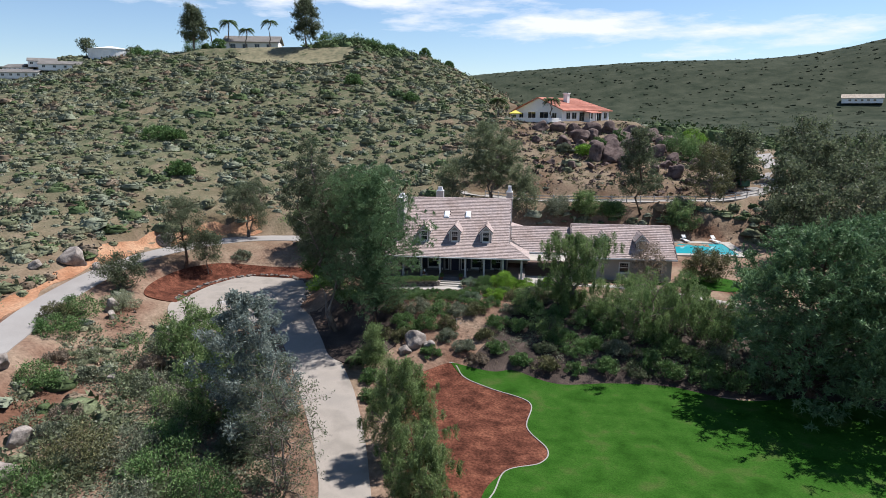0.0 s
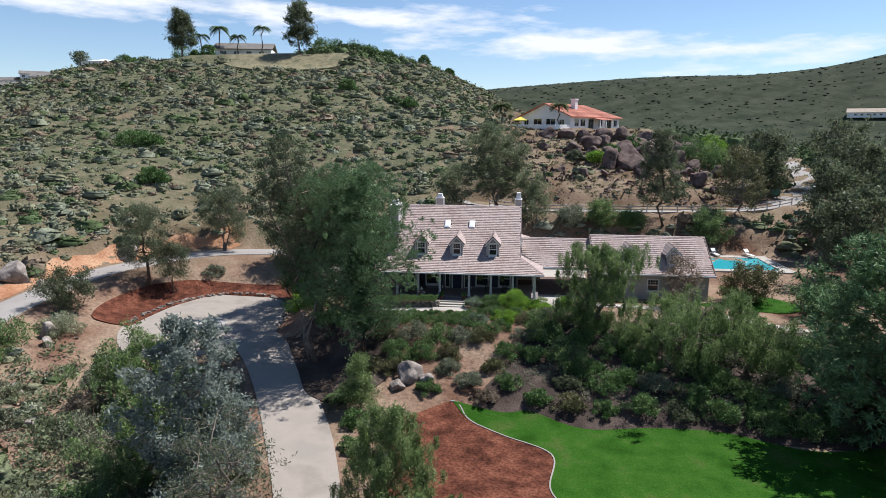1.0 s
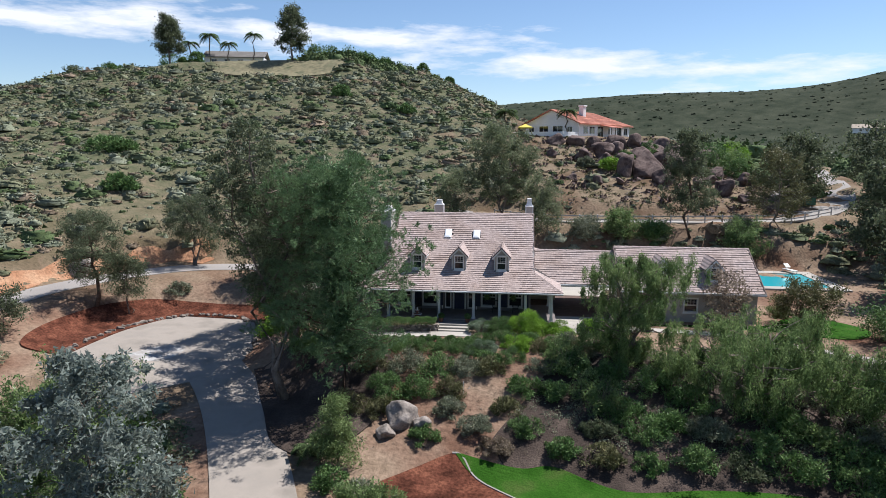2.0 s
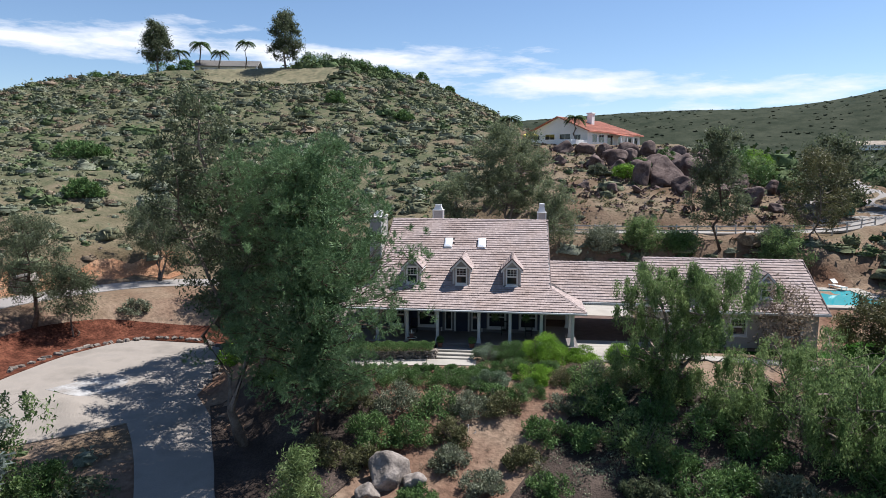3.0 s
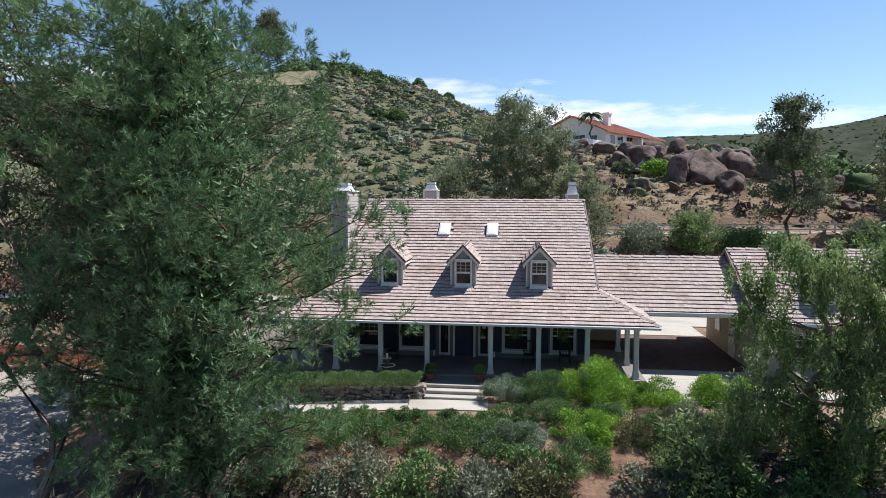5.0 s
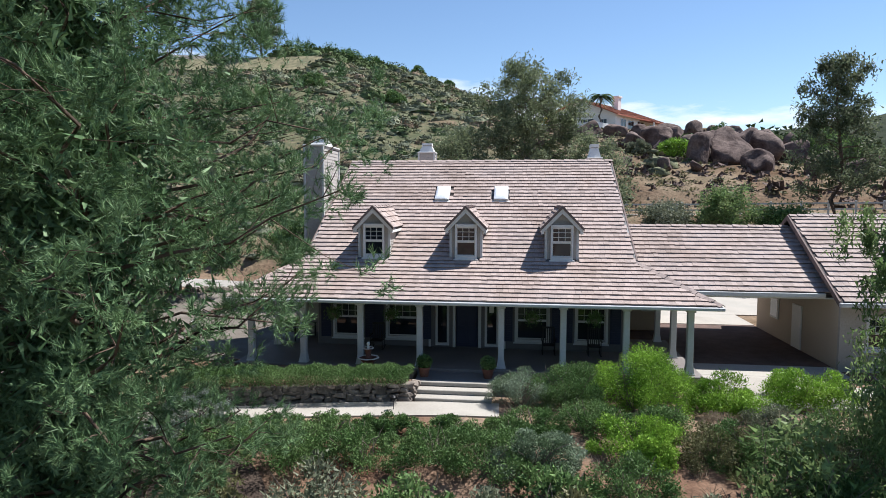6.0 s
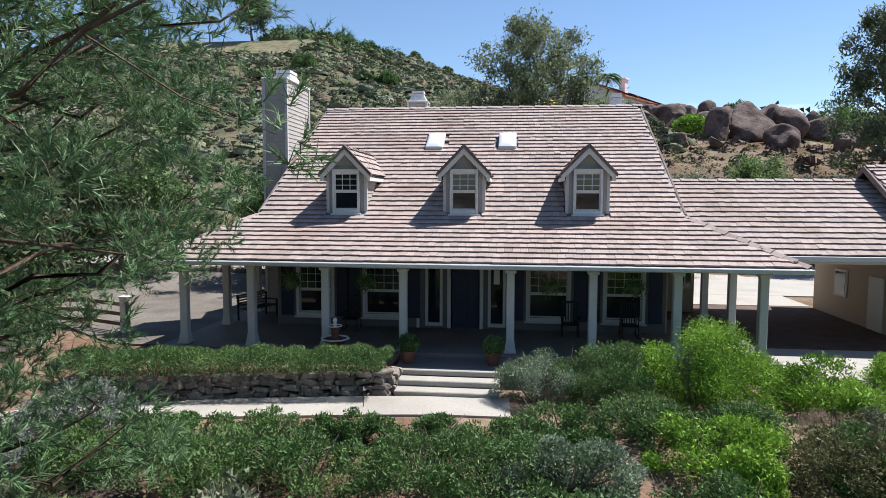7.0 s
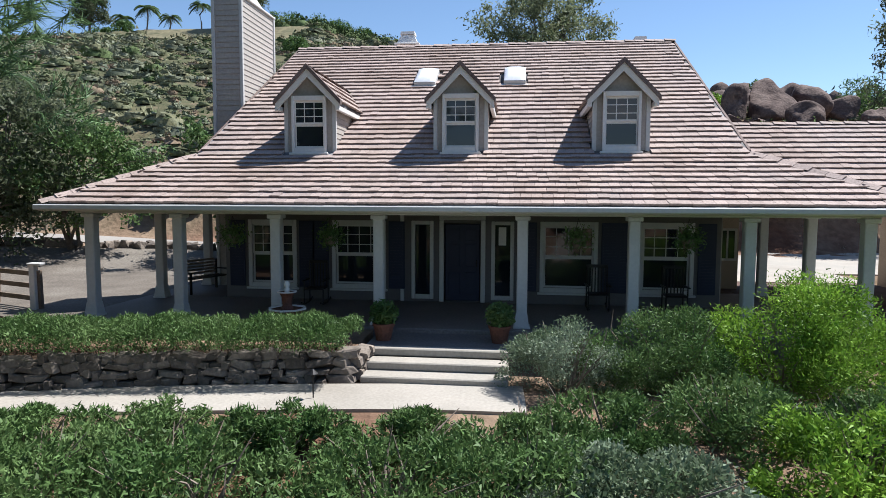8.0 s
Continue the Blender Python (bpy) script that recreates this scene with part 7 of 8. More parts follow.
# ---- neighbours on the hills ----
def gable_house(name, label, at, turn, w, d, wall_h, rise, wall, roof_mat, over=0.6, hip=0.0, hip_l=0.0):
    h = thing(name, label, "house", at, turn)
    part("wall", Shape().box(-w / 2, w / 2, -d / 2, d / 2, -1.0, wall_h).add([(s * (w / 2 - e), y, z) for s in (-1,) for e in (0, 0.15) for y, z in ((-d / 2, wall_h), (d / 2, wall_h), (0, wall_h + (0.02 if hip_l else rise * 0.96)))], [(0, 1, 2), (5, 4, 3)]), wall, h)
    r = Shape()
    k = rise / (d / 2)
    ez = wall_h - over * k + 0.1
    rx = w / 2 + over
    top = wall_h + rise + 0.1
    r.slab([(-rx, -d / 2 - over, ez), (rx, -d / 2 - over, ez), (rx - hip, 0, top), (-rx + hip_l, 0, top)], 0.2)
    r.slab([(-rx + hip_l, 0, top), (rx - hip, 0, top), (rx, d / 2 + over, ez), (-rx, d / 2 + over, ez)], 0.2)
    if hip_l:
        r.slab([(-rx, d / 2 + over, ez), (-rx, -d / 2 - over, ez), (-rx + hip_l, 0, top)], 0.2)
    if hip:
        r.slab([(rx, -d / 2 - over, ez), (rx, d / 2 + over, ez), (rx - hip, 0, top)], 0.2)
    part("roof", r, roof_mat, h)
    courses = Shape()
    nrow = int(d / 2 / 0.5)
    for i in range(nrow):
        f0, f1 = i / nrow, (i + 0.9) / nrow
        for s in (-1, 1):
            ya, yb = s * (d / 2 + over) * (1 - f0), s * (d / 2 + over) * (1 - f1)
            za, zb_ = ez + (top - ez) * f0 + 0.08, ez + (top - ez) * f1 + 0.02
            courses.add([(-rx + hip_l * f0, ya, za), (rx - hip * f0, ya, za), (rx - hip * f1, yb, zb_), (-rx + hip_l * f1, yb, zb_)], [(0, 1, 2, 3)])
    tagged(part("clay_tiles", courses, roof_mat, h), kind="stuff")
    return h


red = gable_house("hill_house", "white stucco house with a red clay tile roof above the outcrop", (19.4, 97.4, 18.4), 56, 25.0, 13.6, 3.0, 2.9, "white_stucco", "terracotta", 0.7, 7.0)
for x, w in ((-9.6, 1.8), (-6.6, 2.2), (-2.6, 2.6), (2.2, 1.8), (6.4, 3.2), (10.4, 1.6)):
    simple_window(red, x, -6.8, 0.7 if w < 2.5 else 0.1, w, 1.5 if w < 2.5 else 2.2)
for y, w in ((-4.6, 1.2), (-1.6, 2.4), (2.0, 2.2), (5.2, 1.2)):
    simple_window(red, -12.5, y, 0.1 if w > 2 else 0.9, w, 2.2 if w > 2 else 1.2, -1.0, 0.0)
part("chimney", Shape().worn_box(-4.2, -2.9, -3.2, -2.1, 4.0, 6.9, 0.04).worn_box(-4.35, -2.75, -3.35, -1.95, 6.9, 7.2, 0.03), "white_stucco", red, "white stucco chimney")
part("porch_cover", Shape().slab([(-3.0, -9.6, 2.25), (3.4, -9.6, 2.25), (3.4, -6.8, 2.75), (-3.0, -6.8, 2.75)], 0.14), "terracotta", red)
for x in (-2.8, 0.2, 3.2):
    part("porch_post", Shape().worn_box(x - 0.12, x + 0.12, -9.5, -9.26, -0.6, 2.15, 0.02), "white_stucco", red)
part("terrace_wall", Shape().worn_box(-19.5, -13.0, -7.0, -6.7, -1.0, 0.9, 0.03).worn_box(-19.5, -19.2, -6.7, 6.0, -1.0, 0.9, 0.03), "white_stucco", red, "low white terrace wall")
umb = thing("garden_canopy", "yellow canvas garden canopy beside the hill house", "canopy", (6.6, 86.0, gz(6.6, 86.0)))
part("canvas", Shape().add([(-1.6, -1.6, 2.2), (1.6, -1.6, 2.2), (1.6, 1.6, 2.2), (-1.6, 1.6, 2.2), (0, 0, 3.0), (-1.6, -1.6, 2.0), (1.6, -1.6, 2.0), (1.6, 1.6, 2.0), (-1.6, 1.6, 2.0)], [(0, 1, 4), (1, 2, 4), (2, 3, 4), (3, 0, 4), (5, 6, 1, 0), (6, 7, 2, 1), (7, 8, 3, 2), (8, 5, 0, 3)]), "awning", umb)
for x in (-1.5, 1.5):
    for y in (-1.5, 1.5):
        part("leg", Shape().tube([(x, y, -0.3), (x, y, 2.1)], [0.04, 0.04], 6), "dark_metal", umb)


def palm(at, h, seed, label="tall feathery palm on the hilltop", fronds=26, reach=2.4, group=""):
    rs = np.random.default_rng(seed)
    p = thing("palm_tree", label, "palm tree", at, group=group)
    part("trunk", Shape().tube(bent(rs, (0, 0, -0.3), (rs.normal() * 0.3, rs.normal() * 0.3, h), 0.05, 8), [0.26, 0.2, 0.19, 0.18, 0.18, 0.17, 0.18, 0.2], 8), "bark", p, soft=True)
    V, F = [], []
    for k in range(fronds):
        a = k * 2.399
        up = rs.uniform(-0.5, 1.1)
        way = np.array([math.cos(a), math.sin(a), 0])
        side = np.array([-math.sin(a), math.cos(a), 0])
        s = np.linspace(0, 1, 15)[:, None]
        rib = np.array([0, 0, h]) + way * reach * s * (1 - 0.15 * s) + np.array([0, 0, 1.0]) * reach * (up * 0.8 * s - (0.55 + 0.5 * max(0, up)) * s ** 2)
        for i in range(1, 14):
            for sg in (-1, 1):
                L = reach * 0.26 * math.sin(math.pi * (i + 1) / 16) + 0.10
                tip = rib[i] + side * sg * L + way * L * 0.5 - np.array([0, 0, 0.35 * L])
                b = len(V)
                V += [rib[i] - way * 0.05 * reach, rib[i] + way * 0.05 * reach, tip]
                F.append((b, b + 1, b + 2))
    part("fronds", quick_mesh("fronds", np.array(V), np.array(F), M["palm"]), "palm", p)
    return p


for k, (x, y, h, r) in enumerate(((-97, 136, 8.0, 3.4), (-91, 137, 10.5, 3.8), (-84, 135, 7.5, 3.2), (-75.5, 134, 10.0, 3.4))):
    palm(on(x, y), h, 400 + k, reach=r, group="hilltop palms")
palm(on(15.2, 80.5), 5.6, 410, "feathery palm before the hill house", 30, 2.6)
palm(on(2.5, 82.0), 5.0, 412, "feathery palm beside the hill house", 34, 3.0)
palm(on(-7.4, -22.4), 1.0, 411, "small fan palm beside the driveway", 18, 1.3)
build_tree("hilltop_tree", "dark rounded tree standing on the hilltop lawn", on(-58.5, 120.5), 15.5, 4.0, "euc", "bark", 420, 0.25, trunk=0.3, limbs=44, leaves=12000, size=(0.55, 0.24), clump=1.1, top=0.5)
build_tree("hilltop_tree", "tall dark tree standing on the hilltop", on(-96.0, 121.0), 14.5, 4.0, "euc", "bark", 421, 0.25, trunk=0.3, limbs=42, leaves=12000, size=(0.55, 0.24), clump=1.1, top=0.5)
for k, (x, y, w, h) in enumerate(((-100, 131, 8, 6), (-88, 122, 5, 4.2), (-92, 122, 3, 2.2), (-54, 128, 8, 7.0), (-49.5, 126, 8, 6.4), (-44, 128, 8, 5.6), (-39, 127, 7, 4.8), (-34, 129, 6, 3.8), (-119, 128, 7, 4.2), (-113, 127, 8, 2.6))):
    build_shrub("large_bush", "rounded dark green tree-like bush on the hilltop", (x, y), w, h, "green", 430 + k, 2400, (0.5, 0.2))
top_house = gable_house("hilltop_house", "pale house with a grey roof on the hilltop", (-85, 143, gz(-85, 143) + 0.8), 12, 18, 10, 3.2, 2.2, "white_stucco", "road", 0.6)
for x in (-6, -2, 2, 6):
    simple_window(top_house, x, -5.0, 0.9, 1.6, 1.4)
tank = thing("water_tank", "round white water tank on the far hilltop", "water tank", (-276, 352, gz(-276, 352) - 1.5))
part("drum", Shape().lathe([(0, -5), (14.5, -5), (14.5, 5.6), (14.9, 5.6), (14.9, 6.0), (0.01, 8.6)], sides=40), "white_stucco", tank)
for k, (x, y, tn, w) in enumerate(((-283, 310, 24, 24), (-317, 315, -8, 16), (-316, 306, 10, 16), (-300, 300, 12, 18), (-302, 318, 34, 16))):
    fh = gable_house("far_house", "distant pale house with a grey tile roof", (x, y, gz(x, y)), tn, w, 10, 3, 2, "white_stucco", "road")
    for i in range(4):
        simple_window(fh, -w / 2 + w * (i + 0.5) / 4, -5.0, 0.8, 1.6, 1.3)
for k, (x, y, w) in enumerate(((-290.5, 346, 5.5), (-256.5, 349, 5.0))):
    build_tree("hilltop_tree", "small dark tree beside the water tank", on(x, y), 10 + k, w, "euc", "bark", 425 + k, 0.3, trunk=0.25, limbs=22, leaves=1800, size=(1.1, 0.5), clump=1.6, top=0.1)
rh = gable_house("valley_house", "distant pale house with a tan tile roof", (299, 520, gz(299, 520) + 1), -25, 30, 14, 3.5, 3.2, "white_stucco", "stucco", 0.7)
for i in range(5):
    simple_window(rh, -9 + 4.5 * i, -7.0, 0.8, 1.8, 1.4)


# ---- fences, walls, garden things ----
def rail_fence(name, label, line, post_h, rails, mat, spacing=2.4, post_w=0.07):
    f = thing(name, label, "fence", (0, 0, 0))
    pts = []
    for (ax, ay), (bx, by) in zip(line, line[1:]):
        n_ = max(1, round(math.hypot(bx - ax, by - ay) / spacing))
        pts += [(ax + (bx - ax) * k / n_, ay + (by - ay) * k / n_) for k in range(n_)]
    pts.append(line[-1])
    rs = random.Random(3)
    for x, y in pts:
        m = pose(x, y, gz(x, y), rs.uniform(-2, 2), rs.uniform(-2, 2), rs.uniform(-4, 4))
        part("post", Shape().worn_box(-post_w, post_w, -post_w, post_w, -0.3, post_h, 0.012, m), mat, f)
    for (ax, ay), (bx, by) in zip(pts, pts[1:]):
        for h in rails:
            a, b = Vector((ax, ay, gz(ax, ay) + h)), Vector((bx, by, gz(bx, by) + h))
            d = (b - a).normalized()
            s = d.cross(Vector((0, 0, 1))).normalized() * 0.02
            u = Vector((0, 0, 0.07))
            q = [a - s - u, a + s - u, a + s + u, a - s + u]
            r_ = [p + (b - a) for p in q]
            part("rail", Shape().add(q + r_, [(0, 1, 2, 3), (7, 6, 5, 4), (0, 4, 5, 1), (1, 5, 6, 2), (2, 6, 7, 3), (3, 7, 4, 0)]), mat, f)
    return f


rail_fence("rail_fence", "white-grey rail fence along the upper lane", [(2, 33.2), (9, 31.0), (26, 30.4), (42, 31.6), (49, 36)], 1.15, (0.45, 0.95), "fascia")
# yard fence in a darker wood tone that stands for its backlit side
rail_fence("yard_fence", "timber rail fence beside the porch yard, its backlit grey put into the colour", [(-21, 3.2), (-16.5, 1.6), (-12.3, 0.0)], 1.2, (0.35, 0.72, 1.08), "wood", 2.2, 0.07)
rail_fence("white_rail", "short white timber rail by the turning circle", [(-15.4, -4.6), (-13.2, -3.2)], 1.1, (0.4, 0.7, 1.0), "trim", 1.2, 0.05)
rail_fence("lane_rail", "grey plank rail beside the lane", [(-26, 17.5), (-24.5, 12.0), (-22.5, 8.5)], 1.0, (0.35, 0.8), "wood", 2.0, 0.08)
alone("gate_post", Shape().worn_box(-0.09, 0.09, -0.09, 0.09, -0.3, 1.35, 0.015).worn_box(-0.12, 0.30, -0.12, 0.12, 1.35, 1.42, 0.015), "trim", "white wooden gate post at the yard", "post", (-12.4, -0.1, gz(-12.4, -0.1)))

# dry-stone wall below the hedge, stone by stone
wall = thing("stone_wall", "low dry-stone garden wall of rough brown stones", "wall")
stone_meshes = []
for k in range(6):
    bm = bmesh.new()
    bmesh.ops.create_cube(bm, size=1.0)
    bmesh.ops.bevel(bm, geom=bm.edges[:], offset=0.16, segments=1, affect="EDGES")
    rr = random.Random(k)
    for v in bm.verts:
        v.co += Vector((rr.uniform(-0.13, 0.13), rr.uniform(-0.08, 0.08), rr.uniform(-0.12, 0.12)))
    me = bpy.data.meshes.new("stone")
    bm.to_mesh(me)
    bm.free()
    me.materials.append(M["stone"])
    stone_meshes.append(me)
rr = random.Random(8)
WALL_LINE = [(-9.6, -7.55), (-7.4, -7.2), (-5.0, -6.55), (-2.8, -6.1), (-1.48, -5.85), (-1.42, -5.15)]


def along_line(line, s):
    for (ax, ay), (bx, by) in zip(line, line[1:]):
        L = math.hypot(bx - ax, by - ay)
        if s <= L:
            return ax + (bx - ax) * s / L, ay + (by - ay) * s / L, math.degrees(math.atan2(by - ay, bx - ax))
        s -= L
    return None


for course in range(4):
    s = rr.uniform(0, 0.15)
    while True:
        w = rr.choice((0.14, 0.2, 0.26, 0.34, 0.48)) * rr.uniform(0.85, 1.15)
        p = along_line(WALL_LINE, s + w / 2)
        if p is None:
            break
        h = rr.uniform(0.10, 0.20)
        ob = new("stone", rr.choice(stone_meshes))
        ob.parent = wall
        ob.matrix_basis = pose(p[0] + rr.uniform(-0.03, 0.03), p[1] + 0.05 * course + rr.uniform(-0.03, 0.03), 0.02 + course * 0.132 + h / 2 + rr.uniform(-0.03, 0.03), rr.uniform(-14, 14), rr.uniform(-12, 12), p[2] + rr.uniform(-14, 14)) @ Matrix.Diagonal((w * 1.02, 0.32, h, 1))
        s += w
alone("planting_soil", Shape().slab([(-9.5, -7.35, 0.47), (-7.4, -7.0, 0.47), (-5, -6.4, 0.47), (-2.8, -5.95, 0.47), (-1.6, -5.7, 0.47), (-1.6, -3.65, 0.5), (-8.9, -3.65, 0.5), (-9.6, -5, 0.45)], 0.6), "soil", "raised planting soil behind the stone wall", "soil", kind="structure")
# rough stones edging the turning circle and the lawn bed
rr = random.Random(9)
border = thing("stone_border", "row of rough pale stones edging the turning circle", "stone edging")
for k, (x, y) in enumerate(circle_edge):
    if y > -11.5 and k % 1 == 0 and (x < -17.6 or y > -9):
        for j in range(2):
            xx, yy = x + rr.uniform(-0.25, 0.25), y + rr.uniform(-0.25, 0.25)
            ob = new("stone", rr.choice(stone_meshes))
            ob.parent = border
            ob.matrix_basis = pose(xx, yy, gz(xx, yy) + 0.12, rr.uniform(-15, 15), rr.uniform(-15, 15), rr.uniform(0, 360)) @ Matrix.Diagonal((rr.uniform(0.3, 0.6), rr.uniform(0.25, 0.4), rr.uniform(0.22, 0.36), 1))
row = thing("stone_row", "row of rough pale stones along the gravel yard", "stone edging")
for k in range(44):
    xx, yy = -25.0 + 0.33 * k + rr.uniform(-0.15, 0.15), 10.4 + 0.085 * k + 0.8 * math.sin(k * 0.07) + rr.uniform(-0.3, 0.3)
    ob = new("stone", rr.choice(stone_meshes))
    ob.parent = row
    ob.matrix_basis = pose(xx, yy, gz(xx, yy) + 0.12, rr.uniform(-15, 15), rr.uniform(-15, 15), rr.uniform(0, 360)) @ Matrix.Diagonal((rr.uniform(0.4, 0.8), rr.uniform(0.3, 0.5), rr.uniform(0.28, 0.5), 1))
kerb = [(x, y, 0) for x, y in bed_edge if x > 1.2 and y > -43]
ribbon("bed_kerb", kerb, 0.05, "road", "thin pale concrete mowing kerb between lawn and mulch", "kerb", 0.10, 2)

# fountain
fo = thing("fountain", "two-tier brown fountain with white bowl rims", "fountain", (-3.45, -3.78, 0.5))
part("basin", Shape().lathe([(0.0, 0), (0.26, 0), (0.28, 0.06), (0.20, 0.12), (0.19, 0.24), (0.33, 0.38), (0.40, 0.43), (0.36, 0.42), (0.1, 0.38)], sides=8), "fountain_clay", fo)
part("basin_rim", Shape().lathe([(0.40, 0.43), (0.42, 0.432), (0.42, 0.465), (0.375, 0.465), (0.36, 0.435)], sides=8), "white_stone", fo, "white rim")
part("column", Shape().lathe([(0.0, 0.40), (0.15, 0.40), (0.13, 0.48), (0.10, 0.52), (0.105, 0.60), (0.12, 0.70), (0.16, 0.78), (0.19, 0.80), (0.14, 0.80), (0.04, 0.79)], sides=14), "fountain_clay", fo, soft=True)
part("bowl_rim", Shape().lathe([(0.185, 0.80), (0.21, 0.80), (0.21, 0.825), (0.18, 0.825), (0.165, 0.81)], sides=20), "white_stone", fo, "white rim")
part("finial", Shape().lathe([(0.05, 0.80), (0.075, 0.86), (0.04, 0.90), (0.07, 0.97), (0.045, 1.03), (0.0, 1.05)], sides=14), "white_stone", fo, soft=True)


def rocking_chair(x, y, turn):
    c = thing("rocking_chair", "dark wooden rocking chair on the porch", "chair", (x, y, FLOOR), turn, "porch chairs")
    part("seat", Shape().worn_box(-0.26, 0.26, -0.25, 0.25, 0.40, 0.44), "dark_metal", c)
    for s in (-1, 1):
        part("rocker", Shape().tube([(s * 0.25, -0.45, 0.1), (s * 0.25, -0.2, 0.03), (s * 0.25, 0.15, 0.03), (s * 0.25, 0.45, 0.12)], [0.02] * 4, 5), "dark_metal", c)
        part("arm", Shape().worn_box(s * 0.27 - 0.035, s * 0.27 + 0.035, -0.28, 0.26, 0.62, 0.65, 0.008), "dark_metal", c)
        for y_ in (-0.22, 0.22):
            part("leg", Shape().tube([(s * 0.25, y_, 0.04), (s * 0.25, y_, 0.63 if y_ < 0 else 1.1)], [0.018] * 2, 5), "dark_metal", c)
    bk = part("backrest", Shape().worn_box(-0.26, 0.26, 0.22, 0.25, 1.05, 1.13, 0.008), "dark_metal", c)
    for k in range(6):
        part("back_slat", Shape().box(-0.2 + 0.08 * k - 0.015, -0.2 + 0.08 * k + 0.015, 0.225, 0.245, 0.44, 1.05), "dark_metal", bk)


for x in (-3.75, 3.45, 5.3):
    rocking_chair(x, -0.85, 0)
bench = thing("garden_bench", "dark slatted garden bench at the porch end", "bench", (-7.7, 0.9, FLOOR), 70)
for k in range(5):
    part("slat", Shape().worn_box(-0.75, 0.75, -0.25 + 0.11 * k, -0.16 + 0.11 * k, 0.42, 0.445, 0.005), "dark_metal", bench)
for k in range(5):
    part("back_slat", Shape().worn_box(-0.75, 0.75, 0.30 + 0.02 * k, 0.325 + 0.02 * k, 0.5 + 0.09 * k, 0.56 + 0.09 * k, 0.005), "wood", bench)
for s in (-1, 1):
    part("end_frame", Shape().worn_box(s * 0.72 - 0.03, s * 0.72 + 0.03, -0.24, -0.18, 0, 0.62, 0.006).worn_box(s * 0.72 - 0.03, s * 0.72 + 0.03, 0.28, 0.34, 0, 0.9, 0.006).worn_box(s * 0.72 - 0.03, s * 0.72 + 0.03, -0.26, 0.34, 0.6, 0.64, 0.006), "dark_metal", bench)


def hanging_basket(x, y, z, seed):
    b = thing("hanging_basket", "hanging basket of trailing green leaves under the porch", "plant", (x, y, z), group="hanging baskets")
    part("pot", Shape().lathe([(0, -0.2), (0.1, -0.2), (0.17, 0), (0.16, 0), (0.0, -0.05)], sides=12), "wood", b)
    for k in range(3):
        a = k * 2.094
        part("chain", Shape().tube([(0.16 * math.cos(a), 0.16 * math.sin(a), 0), (0, 0, 0.42)], [0.005] * 2, 4), "dark_metal", b)
    rs = np.random.default_rng(seed)
    C = rs.normal(size=(700, 3)) * (0.13, 0.13, 0.12) + (0, 0, -0.02)
    V, F = leaf_arrays(rs, C, unit(rs.normal(size=(700, 3)) + (0, 0, -0.6)), 0.09, 0.04)
    part("foliage", quick_mesh("foliage", V, F, M["green"]), "green", b)


def potted_plant(x, y, z, seed):
    p = thing("potted_plant", "dark leafy plant in a brown clay pot beside the steps", "plant", (x, y, z), group="step pots")
    part("pot", Shape().lathe([(0.0, 0.0), (0.15, 0.0), (0.21, 0.30), (0.23, 0.30), (0.23, 0.35), (0.20, 0.35), (0.19, 0.29), (0.0, 0.28)], sides=16), "fountain_clay", p, "brown clay pot")
    rs = np.random.default_rng(seed)
    C = unit(rs.normal(size=(1300, 3))) * rs.uniform(0.4, 1, (1300, 1)) * (0.30, 0.30, 0.28) + (0, 0, 0.55)
    V, F = leaf_arrays(rs, C, unit(rs.normal(size=(1300, 3)) + (0, 0, 0.6)), 0.11, 0.04)
    part("foliage", quick_mesh("foliage", V, F, M["green"]), "green", p)


potted_plant(-1.22, -4.35, 0.457, 520)
potted_plant(1.12, -4.3, 0.457, 521)
alone("notice", Shape().worn_box(-0.10, 0.10, -0.004, 0.004, 0.0, 0.48, 0.002), "white_stone", "pale sheet hanging inside the sidelight pane", "notice", (1.06, 0.040, 2.08))
for k, x in enumerate((-5.05, -2.75, 2.75, 5.05)):
    hanging_basket(x, -2.9, 2.48, 500 + k)
alone("path_light", Shape().tube([(0, 0, -0.2), (0, 0, 0.42)], [0.012, 0.012], 6).lathe([(0.0, 0.52), (0.09, 0.44), (0.085, 0.43), (0.03, 0.44), (0.03, 0.38), (0, 0.38)], sides=10), "dark_metal", "small black metal path light", "path light", (-1.85, -6.95, gz(-1.85, -6.95) + 0.02))
pole = thing("marker_stake", "thin white plastic marker stake on the bank", "stake", (1.7, -15.3, gz(1.7, -15.3)))
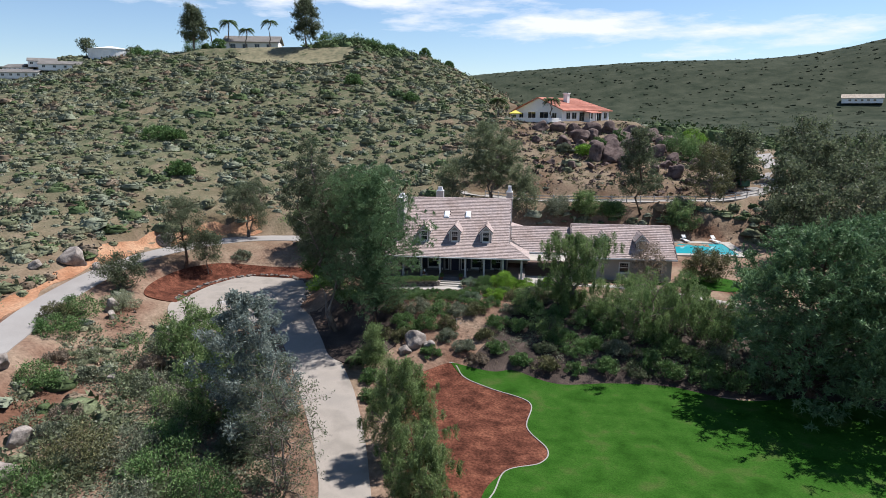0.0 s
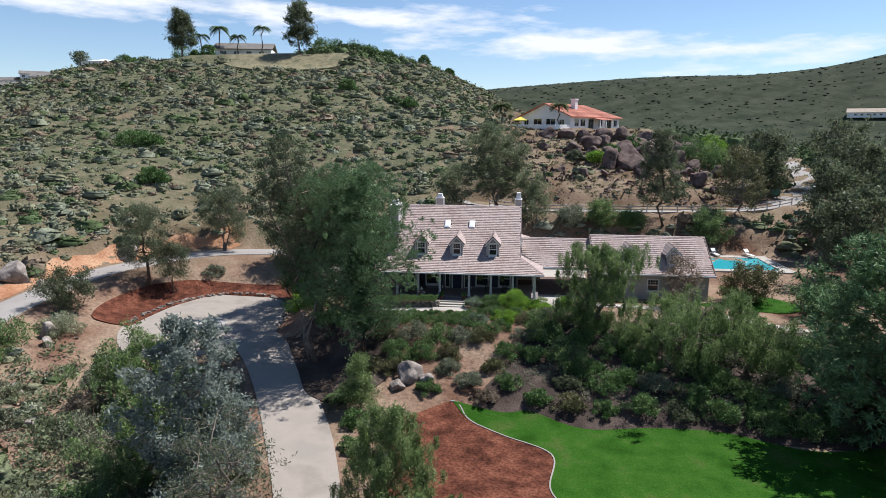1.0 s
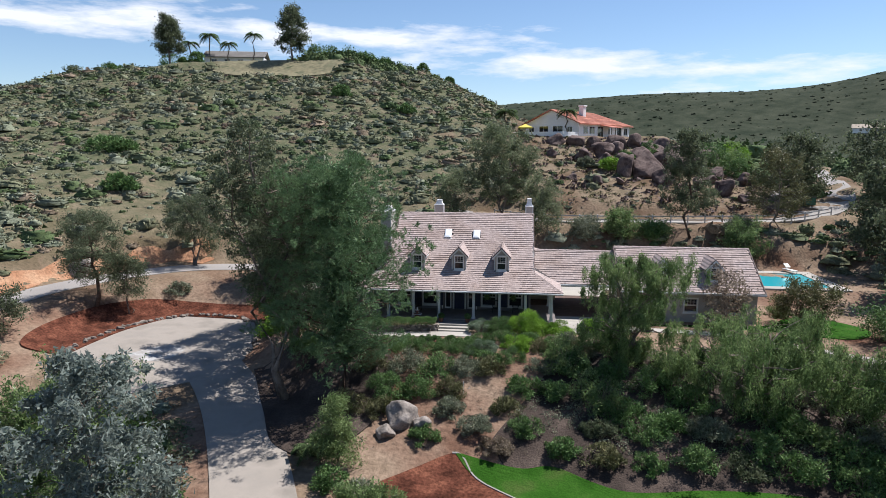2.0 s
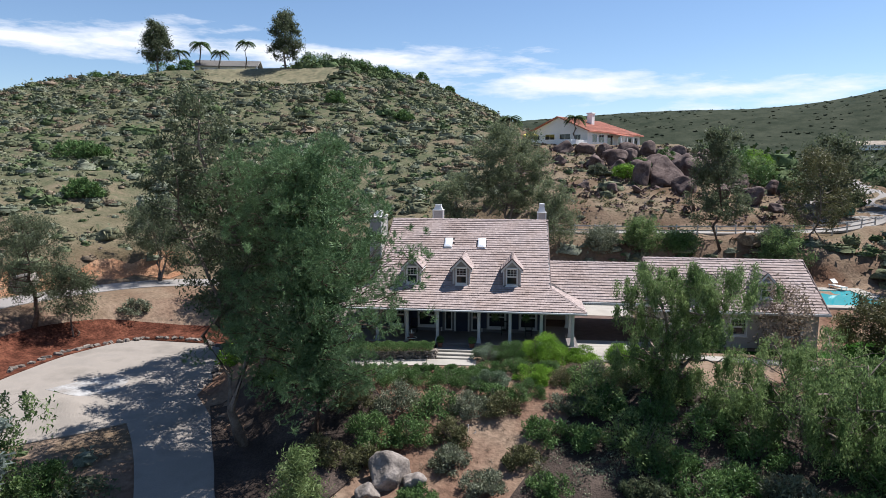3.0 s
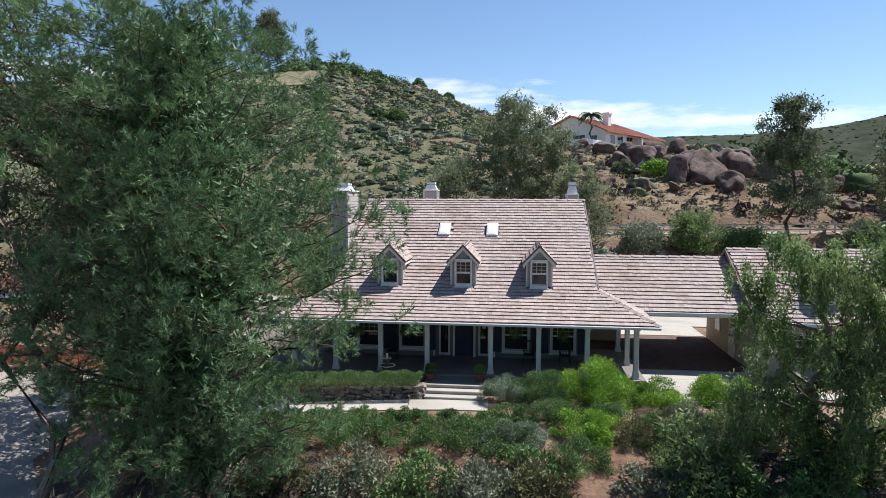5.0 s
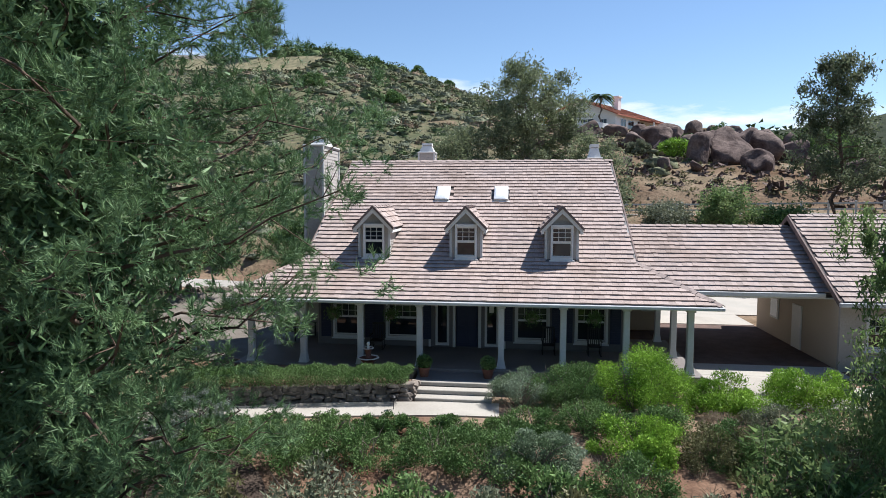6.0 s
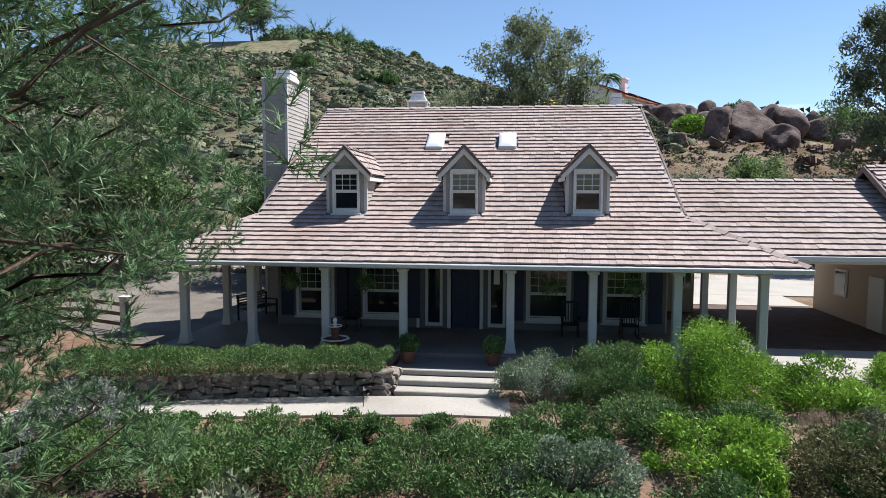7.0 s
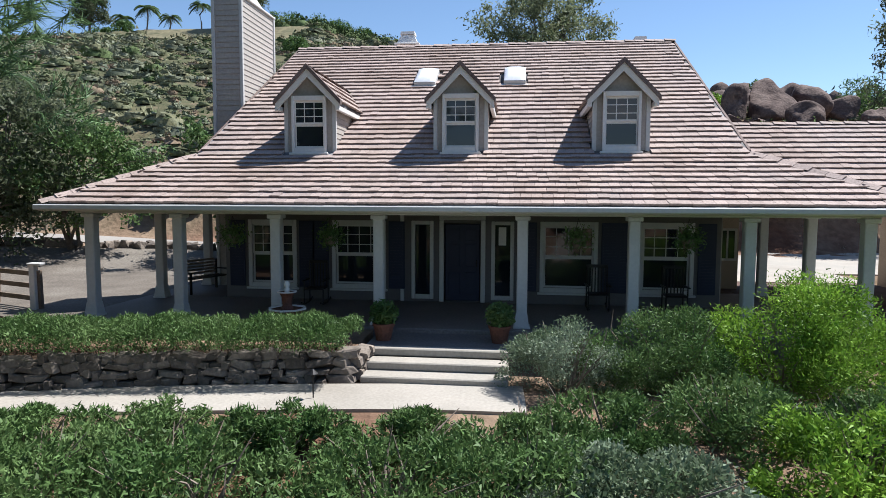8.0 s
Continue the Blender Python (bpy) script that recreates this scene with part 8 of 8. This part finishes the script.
part("stake", Shape().tube([(0, 0, -0.2), (0.03, 0, 1.0)], [0.025, 0.02], 6), "trim", pole)

bin_ = thing("waste_bin", "green metal waste container beside the upper lane", "container", (48.8, 43.0, gz(48.8, 43.0)), 20)
part("body", Shape().worn_box(-0.9, 0.9, -0.6, 0.6, 0.0, 1.1, 0.04), "green_paint", bin_)
part("lid", Shape().worn_box(-0.95, 0.95, -0.65, 0.65, 1.105, 1.2, 0.03), "dark_metal", bin_)
patch("dirt_lot", [(44, 38), (50, 37), (55, 44), (54, 51), (48, 50), (44, 45)], "road", "pale bare dirt turnout beside the upper lane", "dirt lot", 0.05)
# pool behind the garage
pool = thing("swimming_pool", "turquoise swimming pool with a pale concrete deck", "pool", (34.4, 16.6, 0.98))
part("deck", Shape().worn_box(-6.5, 6.0, -5.5, -4.3, -0.7, 0.08, 0.02).worn_box(-6.5, 6.0, 3.6, 5.0, -0.7, 0.08, 0.02).worn_box(-6.5, -5.6, -4.3, 3.6, -0.7, 0.08, 0.02).worn_box(4.5, 6.0, -4.3, 3.6, -0.7, 0.08, 0.02), "concrete", pool)
part("water", Shape().box(-5.6, 4.5, -4.3, 3.6, -0.9, 0.0), "water", pool)
for k, (x, y) in enumerate(((31.2, 20.9), (33.6, 21.0), (38.0, 20.9))):
    lg = thing("sun_lounger", "white sun lounger on the pool deck", "lounger", (x, y, 1.06), 90 + 10 * k, "pool loungers")
    part("frame", Shape().worn_box(-0.95, 0.95, -0.32, 0.32, 0.28, 0.36, 0.02), "trim", lg)
    part("backrest", Shape().worn_box(0.35, 1.0, -0.32, 0.32, -0.03, 0.04, 0.015, pose(0, 0, 0.36, 0, -35, 0)), "trim", lg)
    for sx_ in (-0.8, 0.8):
        for sy_ in (-0.28, 0.28):
            part("leg", Shape().box(sx_ - 0.025, sx_ + 0.025, sy_ - 0.025, sy_ + 0.025, 0, 0.28), "trim", lg)

# the nearest roof tiles, each a piece of its own
lay(HOUSE_TILES[0], HOUSE_TILES[1], 290)
